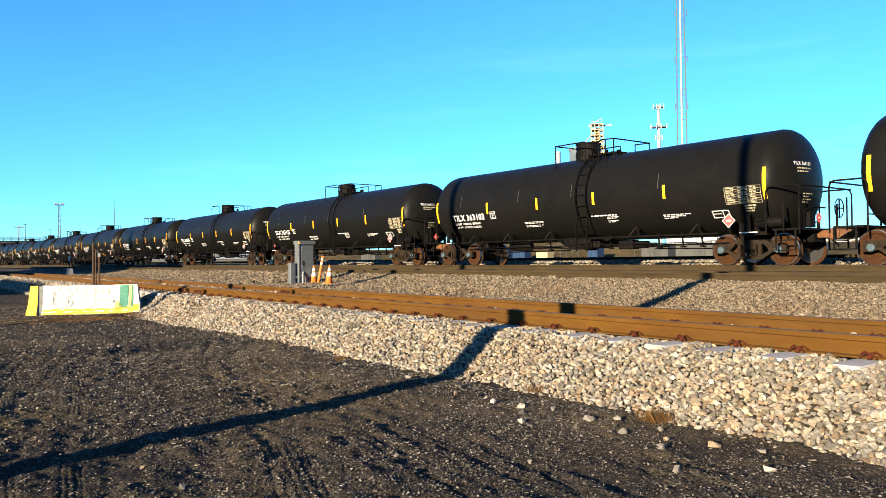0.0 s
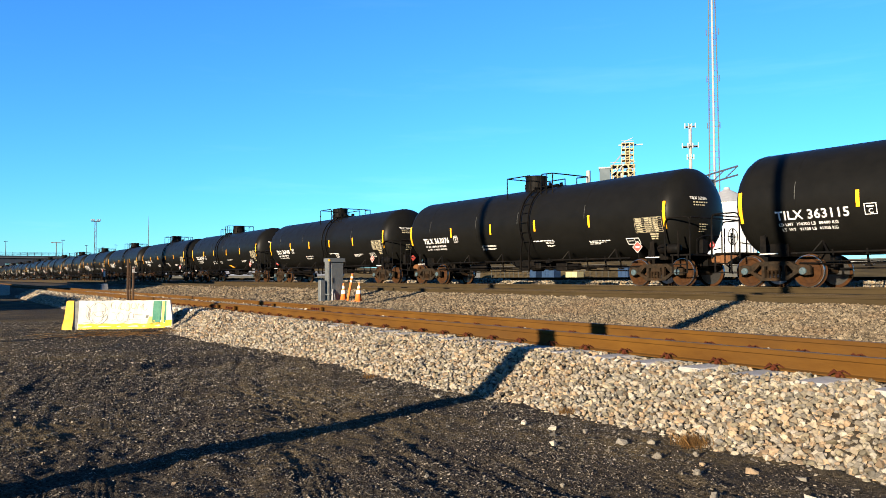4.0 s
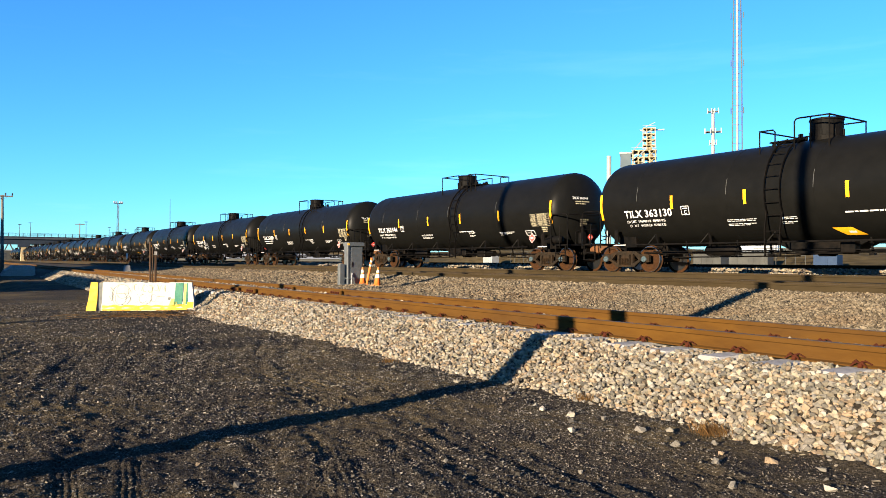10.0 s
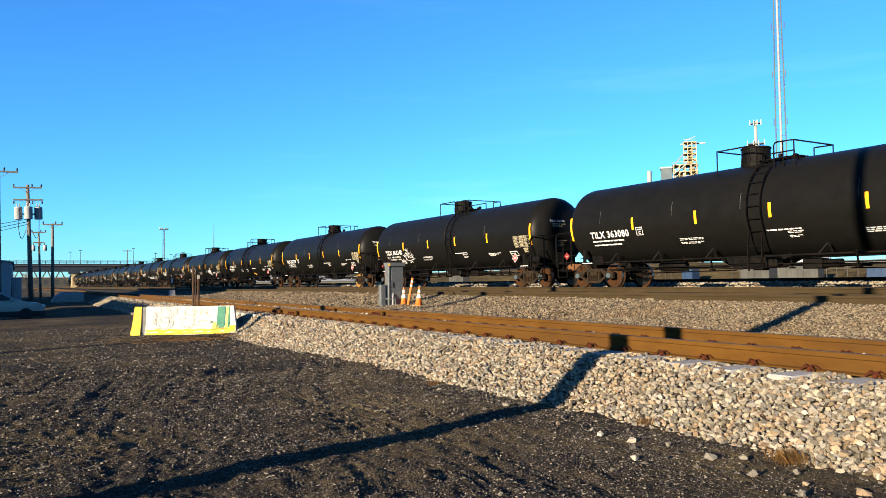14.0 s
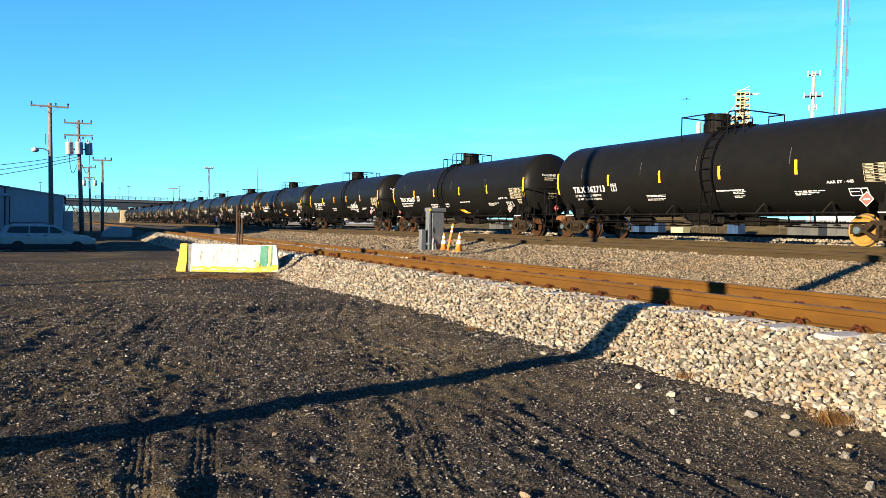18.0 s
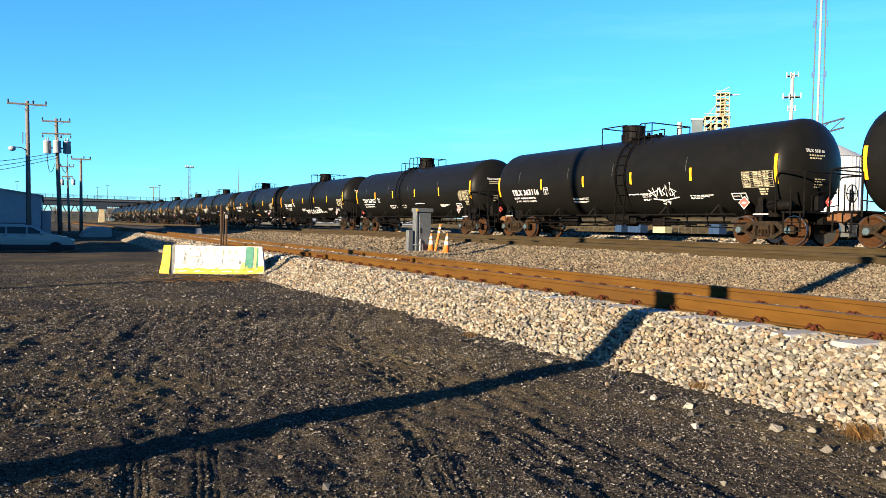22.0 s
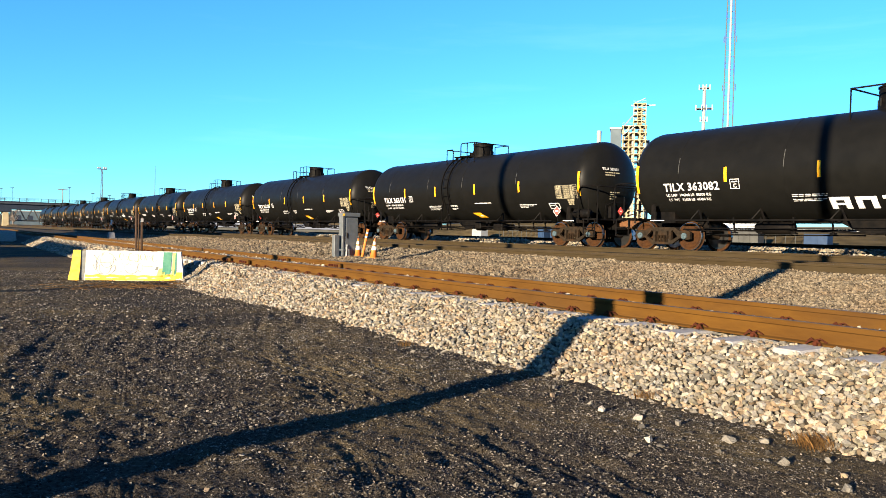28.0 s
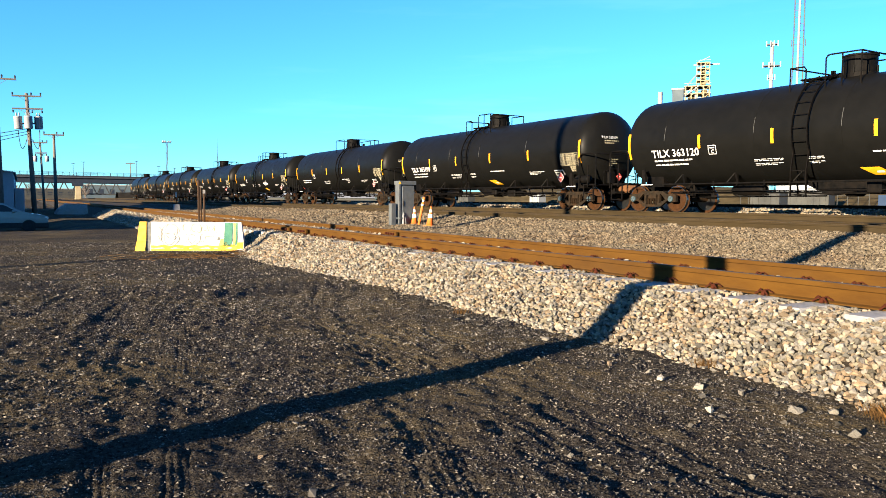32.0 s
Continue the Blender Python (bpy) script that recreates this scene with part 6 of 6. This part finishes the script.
def process_tower():
    """Open steel structure of floors, columns and braces, with a narrow head house and a crane arm."""
    t = tagged(empty("process_tower", Matrix.Translation((222.7, 201.0, -2.5)) @ Matrix(((SIDE.x, VIEW.x, 0), (SIDE.y, VIEW.y, 0), (0, 0, 1))).to_4x4()), "tall cream-painted open steel process tower with railed floors", "process tower")
    floors = [(0, -4.2, 4.2)]
    z = 0
    for z in np.arange(4.0, 48.0, 2.7):
        floors.append((float(z), -4.2, 4.2))
    top = floors[-1][0]
    for z, a, c in floors[1:]:
        part("floor_deck", box(bmesh.new(), a - 0.5, -4.5, z, c + 0.5, 4.5, z + 0.3), M_TAN, t)
        f = part("handrail", box(bmesh.new(), a - 0.5, -4.55, z + 1.1, c + 0.5, -4.45, z + 1.25), M_TAN, t)
    for x in (-4.2, -2.1, 0.0, 2.1, 4.2):
        for y in (-4.2, 4.2):
            part("column", box(bmesh.new(), x - 0.22, y - 0.22, 0, x + 0.22, y + 0.22, top), M_TAN, t)
    for (z0, _, _), (z1, _, _) in zip(floors, floors[1:]):
        for x in (-4.2, 1.4):
            part("brace", bar(bmesh.new(), (x, -4.2, z0 + 0.3), (x + 2.8, -4.2, z1), 0.22), M_TAN, t)
        part("process_pipe", tube(bmesh.new(), ((-0.4, -3.0, z0), (-0.4, -3.0, z1)), 0.55, 8), M_PALE, t)
        part("brace", bar(bmesh.new(), (1.4, -4.2, z1), (4.2, -4.2, z0 + 0.3), 0.2), M_TAN, t)
    for z in np.arange(top, top + 9.0, 2.2):
        part("head_deck", box(bmesh.new(), -0.6, -2.6, z, 4.3, 2.6, z + 0.3), M_TAN, t)
        part("head_rail", box(bmesh.new(), -0.6, -2.7, z + 1.0, 4.3, -2.6, z + 1.12), M_TAN, t)
        part("head_brace", bar(bmesh.new(), (-0.4, -2.5, z + 0.2), (4.0, -2.5, z + 2.2), 0.2), M_TAN, t)
    for x in (-0.4, 1.0, 2.6, 4.1):
        for y in (-2.4, 2.4):
            part("head_column", box(bmesh.new(), x - 0.15, y - 0.15, top, x + 0.15, y + 0.15, top + 8.8), M_TAN, t)
    part("vessel", tube(bmesh.new(), ((2.0, 0, top), (2.0, 0, top + 7.5)), 1.0, 10), M_TANWALL, t, "tan process vessel")
    part("vessel", tube(bmesh.new(), ((-2.2, 0.5, 0), (-2.2, 0.5, top - 3)), 1.3, 10), M_TANWALL, t, "tan process vessel")
    part("vessel", tube(bmesh.new(), ((2.4, 0.5, 0), (2.4, 0.5, top - 1)), 1.2, 10), M_TANWALL, t, "tan process vessel")
    part("stair", bar(bmesh.new(), (-4.0, -4.6, top), (-0.6, -2.8, top + 4.4), 0.7, 0.25), M_PALE, t)
    part("stair", bar(bmesh.new(), (-4.4, -4.6, top - 3.6), (0.4, -4.7, top), 0.9, 0.25), M_PALE, t)
    part("crane_arm", box(bmesh.new(), -1.6, -0.3, top + 8.3, 7.6, 0.3, top + 8.8), M_PALE, t)
    part("elevator_leg", box(bmesh.new(), 4.6, -1.0, 0, 5.9, 1.0, top - 5), M_MAST, t)
    return t


process_tower()
t = tagged(empty("blue_grey_building", pose(218.2, 206.2, 0, 0, 0, -48)), "tall blue-grey clad plant building", "plant building")
part("block", box(bmesh.new(), -2.0, -5, 0, 2.0, 5, 43.6), M_BUILD, t)
part("roof", box(bmesh.new(), -2.3, -5.3, 43.61, 2.3, 5.3, 44.2), M_ROOF, t)
t = tagged(empty("plant_stack", pose(213.6, 210.8, 0)), "pale slender steel plant stack", "stack")
part("flue", tube(bmesh.new(), ((0, 0, 0), (0, 0, 43.6)), 0.9, 10), M_PALE, t)
part("gallery", box(bmesh.new(), -0.6, -5, 35.0, 5, 0.6, 36.0), M_PALE, t)

t = tagged(empty("cell_tower", pose(238.8, 181.5, 0, 0, 0, -52)), "white monopole cell tower with antenna platforms", "cell tower")
part("pole", tube(bmesh.new(), ((0, 0, 0), (0, 0, 60.0)), 0.8, 10, 0.6), M_PALE, t)
for z, half in ((59.2, 1.9), (51.5, 2.9), (47.2, 1.2)):
    p = part("platform", box(bmesh.new(), -half, -half * 0.5, z - 0.25, half, half * 0.5, z + 0.1), M_MAST, t)
    for x in (-half, -half * 0.3, half * 0.3, half):
        part("antenna", box(bmesh.new(), x - 0.2, -half * 0.5 - 0.3, z - 0.9, x + 0.2, -half * 0.5, z + 1.1), M_PALE, p)

t = tagged(empty("lattice_mast", pose(244.2, 174.8, 0, 0, 0, -54)), "very tall grey lattice radio mast with a bright central tube", "radio mast")
part("central_tube", tube(bmesh.new(), ((0, 0, 0), (0, 0, 135)), 0.42, 8, 0.4), M_PALE, t)
for x in (-1.7, 1.7):
    part("leg", tube(bmesh.new(), ((x * 1.15, 0.8, 0), (x * 0.9, 0.8, 80), (x * 0.4, 0.8, 135)), 0.22, 5), M_MAST, t)
for i in range(44):
    z = 30 + i * 2.4
    k = np.interp(z, [0, 80, 135], [1.15, 0.9, 0.4]) * 1.7
    part("lacing", bar(bmesh.new(), (-k, 0.8, z), (k, 0.8, z), 0.12), M_MAST, t)
for z in (58, 76, 94):
    for x in (-2.2, 2.2):
        part("dish_mount", tube(bmesh.new(), ((x, 0.5, z), (x, 0.5, z + 2.4)), 0.18, 5), M_MAST, t)

t = tagged(empty("grain_bin", pose(124.5, 86.5, 0)), "corrugated steel storage bin with a conical roof", "storage bin")
part("wall", lathe(bmesh.new(), [(5.2, 0), (5.2, 15.4)], 40), M_BIN, t)
part("roof", lathe(bmesh.new(), [(5.5, 15.3), (0.6, 18.0), (0.5, 18.4), (0.0, 18.45)], 40), M_ROOF, t)
rib = None
for k in range(40):
    a = k * 2 * math.pi / 40
    m = pose(5.22 * math.cos(a), 5.22 * math.sin(a), 0, 0, 0, math.degrees(a))
    if rib is None:
        rib = part("stiffener", box(bmesh.new(), -0.06, -0.08, 0, 0.09, 0.08, 15.3), M_BIN, t)
        rib.matrix_basis = m
    else:
        again(rib, m)
t = tagged(empty("conveyor", pose(0, 0, 0)), "dark lattice conveyor boom", "conveyor")
for dz in (0, 2.2):
    part("chord", bar(bmesh.new(), (148, 134, 19 + dz), (166, 112, 27 + dz), 0.4), M_GIRDER, t)
for i in range(9):
    p, q = Vector((148, 134, 19)).lerp(Vector((166, 112, 27)), i / 9), Vector((148, 134, 21.2)).lerp(Vector((166, 112, 29.2)), (i + 1) / 9)
    part("web_member", bar(bmesh.new(), p, q, 0.25), M_GIRDER, t)
part("trestle", bar(bmesh.new(), (162, 117, 0), (162, 117, 26), 1.2), M_GIRDER, t)

# yard clutter seen under the cars
def long_shed(x, y, yaw, length, h, material, label):
    t = tagged(empty("storage_shed", pose(x, y, 0.4, 0, 0, yaw)), label, "shed", "far yard sheds")
    part("wall", box(bmesh.new(), 0, -4, 0, length, 4, h), material, t)
    part("roof", extrude(bmesh.new(), ((-4.4, h + 0.01), (4.4, h + 0.01), (0, h + 1.3)), -0.3, length + 0.3, lambda a, z, u: Vector((u, a, z))), M_ROOF, t)
    for k in np.arange(2, length - 2, 6.0):
        part("door_opening", box(bmesh.new(), k, -4.06, 0.1, k + 2.6, -3.98, h - 0.8), M_GIRDER, t, "dark roller door")
    return t


bank = tagged(sheet("earth_bank", steps(((100, 126, 2.0),)), steps(((40, 360, 5),)), lambda x, y: 0.4 + (3.2 + 1.6 * vnoise(x * 0.05, y * 0.04, 3)) * np.clip((x - 100) / 9, 0, 1) * np.clip((126 - x) / 9, 0, 1) * (0.75 + 0.25 * np.clip((y - 84) / 8, 0, 1)) + 0.3 * vnoise(x * 0.3, y * 0.3, 5), M_BANK), "low tan earth bank behind the yard", "earth bank", kind="structure")
# added bank; its colour fills gaps under the far cars with darkness
tagged(sheet("scrub_bank", steps(((26, 104, 2.0),)), steps(((246, 258, 2),)), lambda x, y: 0.3 + (2.6 + 1.2 * vnoise(x * 0.15, y * 0.1, 6)) * np.clip((y - 246) / 4, 0, 1) * np.clip((258 - y) / 4, 0, 1), M_BACKING), "added dark low bank before the bridge, darkening gaps under the far cars", "scrub bank", kind="structure")
t = tagged(empty("yard_warehouse", pose(129, 40, 0.4)), "low pale warehouse with tan bays behind the yard", "warehouse")
part("wall", box(bmesh.new(), 0, 0, 0, 14, 48, 3.7), M_PALE, t)
part("roof", box(bmesh.new(), -0.4, -0.4, 3.71, 14.4, 48.4, 4.0), M_YARD, t)
for k in (1, 4.5, 8, 14, 17, 22, 27, 30.5, 36, 39, 44):
    part("bay_door", box(bmesh.new(), -0.08, k, 0.05, 0.0, k + 2.4, 3.3), M_TANWALL if k % 3 else M_GIRDER, t, "tan or dark roller door")
long_shed(95, 190, 150, 50, 1.6, M_YARD, "low grey yard shed")
for x, y, yaw, mt, l, h in ((96, 103, 96, M_BLUE, 3.0, 2.7), (95.5, 107.5, 96, M_BLUE, 1.6, 2.9), (97, 98, 98, M_CREAM, 2.6, 1.9), (92, 150, 92, M_YARD, 6.1, 2.6), (97, 86, 96, M_BLUE, 2.0, 2.5), (97, 64, 100, M_YARD, 6.1, 2.7), (84, 62, 96, M_YARD, 4.0, 2.4), (96, 128, 94, M_PALE, 3.0, 2.6), (97, 54, 100, M_BLUE, 3.0, 2.2)):
    t = tagged(empty("yard_container", pose(x, y, 0.47, 0, 0, yaw)), "steel yard container standing on the ground", "container", "yard containers")
    part("shell", box(bmesh.new(), 0, -1.0, 0, l, 1.0, h, 0.03), mt, t)
    for k in np.arange(0.4, l - 0.2, 0.8):
        part("rib", box(bmesh.new(), k, 1.0, 0.1, k + 0.1, 1.04, h - 0.1), mt, t)
for x, y, l in ((99, 60, 9), (99, 76, 5), (100, 94, 8), (100, 116, 12)):
    t = tagged(empty("pipe_fence", pose(x, y, 2.2)), "dull grey pipe fence along the earth bank", "fence", "pipe fences")
    for k in np.arange(0, l + 0.1, 1.5):
        part("post", tube(bmesh.new(), ((0, k, -1.9), (0, k, 1.5)), 0.06, 6), M_YARD, t)
    for z in (0.4, 1.45):
        part("rail", tube(bmesh.new(), ((0, 0, z), (0, l, z)), 0.05, 6), M_YARD, t)


def bare_tree(x, y, h, seed):
    r = random.Random(seed)
    t = tagged(empty("bare_tree", pose(x, y, 0)), "leafless winter tree on the horizon", "tree", "bare trees on the horizon")
    part("trunk", tube(bmesh.new(), ((0, 0, 0), (r.uniform(-.3, .3), 0, h * 0.35), (r.uniform(-.5, .5), 0, h * 0.8)), 0.35, 6, 0.1), M_BARK, t)
    b = bmesh.new()
    for _ in range(46):
        z0 = h * r.uniform(0.2, 0.75)
        a, l = r.uniform(0, 6.28), h * r.uniform(0.2, 0.45)
        p = Vector((0, 0, z0))
        q = p + Vector((math.cos(a) * l * 0.5, math.sin(a) * l * 0.5, l * 0.6))
        tube(b, (p, q), 0.10, 4, 0.04)
        for _ in range(4):
            a2 = a + r.uniform(-1, 1)
            q2 = q + Vector((math.cos(a2), math.sin(a2), r.uniform(0.3, 1.2))) * l * 0.35
            tube(b, (p.lerp(q, r.uniform(0.4, 1)), q2), 0.05, 3, 0.02)
    part("crown", b, M_BARK, t)
    return t


trees = []
for i in range(26):
    a = radians(-6 + i * 3.3)
    d = 420 + 60 * (i % 3)
    trees.append(bare_tree(d * math.sin(a), d * math.cos(a), random.uniform(7, 12), i))
for i in range(7):
    a = radians(66 + i * 2.2)
    bare_tree(230 * math.sin(a), 230 * math.cos(a), random.uniform(6, 9), 60 + i)
for i, (a, d, w, h) in enumerate(((-3.5, 520, 60, 8), (2, 560, 50, 7), (6, 500, 40, 9), (12, 540, 80, 7), (20, 520, 60, 10), (30, 560, 70, 8), (38, 520, 60, 9), (52, 500, 60, 8), (60, 540, 70, 9), (70, 420, 50, 7))):
    t = tagged(empty("far_building", pose(d * math.sin(radians(a)), d * math.cos(radians(a)), 0, 0, 0, -a)), "low pale building on the horizon", "building", "far buildings")
    part("wall", box(bmesh.new(), -w / 2, 0, 0, w / 2, 20, h), (M_PIER, M_YARD, M_BUILD)[i % 3], t)
    part("roof", box(bmesh.new(), -w / 2 - 0.5, -0.5, h + 0.01, w / 2 + 0.5, 20.5, h + 0.6), M_ROOF, t)
    for k in np.arange(-w / 2 + 3, w / 2 - 3, 6.0):
        part("window", box(bmesh.new(), k, -0.1, h * 0.45, k + 2.5, 0.05, h * 0.75), M_GIRDER, t)


# ---- painted scrawls on some cars ----
def scrawl(c, strokes, u, arc, size, label, r=0.022):
    t = None
    for s in strokes:
        pts = [on_tank(u - x * size, arc + y * size, 0.004) for x, y in s]
        o = part("graffiti_stroke", tube(bmesh.new(), pts, r, 4), M_WHITE, c, label)
    return o


TAG = [[(0.0, 0.5), (0.5, 0.0), (0.35, 0.62), (0.15, 0.3), (0.7, 0.45)], [(0.55, 0.1), (0.8, 0.6), (0.95, 0.1)], [(0.9, 0.62), (0.95, 0.12), (1.2, 0.2), (1.05, 0.4), (1.3, 0.6)], [(1.3, 0.05), (1.4, 0.75), (1.6, 0.1), (1.75, 0.9)],
       [(1.7, 0.1), (2.1, 0.35), (1.75, 0.55), (1.9, 0.05)], [(0.2, -0.08), (1.0, -0.2), (2.2, -0.02)], [(0.85, -0.3), (1.05, -0.22), (0.95, -0.5), (0.8, -0.4)], [(1.25, -0.5), (1.3, -0.22), (1.15, -0.3), (1.4, -0.35)]]
scrawl(cars[10], TAG, -2.2, -0.90, 0.62, "white graffiti scrawl")
scrawl(cars[7], TAG, 4.45, -0.86, 0.56, "white graffiti scrawl", 0.014)
scrawl(cars[7], TAG[1:6], 5.15, -1.12, 0.34, "white graffiti scrawl", 0.013)
scrawl(cars[17], TAG[:5], -1.0, -0.95, 0.55, "white graffiti scrawl")


def block_paint(c, cells, u, arc, label):
    for du, w, a0, a1 in cells:
        part("graffiti_block", skin_patch(bmesh.new(), u - du, u - du - w, arc + a0, arc + a1, 0.006, 2), M_WHITE, c, label)


BLOCKS = []
x = 0.0
for kind in "anilow":
    if kind in "an":
        BLOCKS += [(x, 0.16, -0.30, 0.10), (x + 0.16, 0.22, 0.0, 0.10), (x + 0.38, 0.16, -0.30, 0.10)] + ([(x + 0.16, 0.22, -0.16, -0.09)] if kind == "a" else [])
        x += 0.68
    elif kind == "i":
        BLOCKS += [(x, 0.52, 0.02, 0.12), (x + 0.18, 0.16, -0.30, 0.02)]
        x += 0.62
    elif kind == "l":
        BLOCKS += [(x, 0.15, -0.28, 0.06), (x + 0.22, 0.14, -0.28, -0.10)]
        x += 0.50
    elif kind == "o":
        BLOCKS += [(x, 0.16, -0.24, 0.10), (x + 0.16, 0.24, 0.02, 0.10), (x + 0.16, 0.24, -0.24, -0.15), (x + 0.40, 0.16, -0.24, 0.10)]
        x += 0.72
    else:
        BLOCKS += [(x, 0.16, -0.10, 0.14), (x + 0.34, 0.16, -0.10, 0.14), (x + 0.16, 0.18, -0.16, -0.06), (x + 0.18, 0.15, -0.30, -0.16)]
        x += 0.66
for i in range(3):
    BLOCKS.append((x + 0.3 * i, 0.16, -0.20, -0.10))
block_paint(cars[12], BLOCKS, 1.25, -1.02, "white block-letter graffiti")
for k in (8, 9):
    part("approval_stencil", skin_text(bmesh.new(), "AAR ST - 445", -5.20, -0.66, 0.12, 0.82), M_WHITE, cars[k], "white stencilled approval")


# ---- the bird ----
bird = tagged(empty("bird"), "dark gull-like bird gliding over the train", "bird")
part("body", lathe(bmesh.new(), [(0.0, -0.26), (0.045, -0.2), (0.07, -0.05), (0.06, 0.1), (0.04, 0.2), (0.015, 0.26), (0.0, 0.28)], 10, Matrix.Rotation(-math.pi / 2, 4, "X")), M_FEATHER, bird, smooth=True)
part("tail", extrude(bmesh.new(), ((-0.03, -0.2), (0.03, -0.2), (0.09, -0.42), (-0.09, -0.42)), -0.006, 0.006, lambda a, y, u: Vector((a, y, u))), M_FEATHER, bird)
wings = []
for s in (-1, 1):
    prof = ((0.0, 0.10), (0.25, 0.14), (0.45, 0.08), (0.66, -0.10), (0.45, -0.06), (0.22, -0.08), (0.0, -0.10))
    b = extrude(bmesh.new(), [(s * a, y) for a, y in prof], -0.008, 0.012, lambda a, y, u: Vector((a, y, u - 0.12 * max(0, abs(a) - 0.3))))
    w = part("wing", b, M_FEATHER, bird)
    wings.append((s, w))
BIRD = ((0.0, 520, 470, 4.0), (16.5, 150, 135, 14.0), (17.0, 116.0, 112.0, 20.0), (17.5, 99.6, 95.9, 22.5), (18.0, 77.9, 79.5, 20.3), (18.5, 56.8, 62.1, 17.2), (19.0, 38.0, 46.1, 13.8), (19.5, 29.4, 41.4, 13.5), (20.0, 21.7, 37.7, 14.0), (20.4, 16.8, 35.8, 14.7), (22.0, 0.0, 22.0, 28.0), (32.0, -60.0, -40.0, 40.0))

# one wheel of a car is painted ochre yellow
for truck in [o for o in cars[8].children if o.name.startswith("truck") and o.matrix_basis.translation.y < 0]:
    for axle_set in [o for o in truck.children if o.name.startswith("wheelset") and o.matrix_basis.translation.y > 0]:
        for o in [o for o in axle_set.children if o.name.startswith("wheel") and o.data]:
            o.data = o.data.copy()
            o.data.materials[0] = M_OCHRE
            o["label"] = "wheel painted ochre yellow"


def bird_pose(i):
    t, x, y, z = BIRD[i]
    a, b = BIRD[max(0, i - 1)], BIRD[min(len(BIRD) - 1, i + 1)]
    yaw = math.degrees(math.atan2(-(b[1] - a[1]), b[2] - a[2]))
    return pose(x, y, z, 8, 0, yaw)


def motions():
    ts = [i * 0.5 for i in range(65)]
    for k, c in cars.items():
        walk(c, [(t, car_pose(k, t)) for t in ts])
    # wheels roll with the train
    spin = [i / 15 for i in range(481)]
    turns = [math.degrees((mark_at(t) - mark_at(0)) / 0.457) for t in spin]
    for k, c in cars.items():
        if -1 <= k <= 16:
            for o in c.children_recursive:
                if o.name.startswith("wheelset"):
                    v = o.matrix_basis.translation.copy()
                    walk(o, [(t, pose(v.x, v.y, v.z, -a)) for t, a in zip(spin, turns)])
    walk(bird, [(BIRD[i][0], bird_pose(i)) for i in range(len(BIRD))])
    for s, w in wings:
        walk(w, [(i * 0.1, pose(0, 0, 0, 0, -s * (8 + 24 * math.sin(i * 1.25)), 0)) for i in range(321)])


motions()
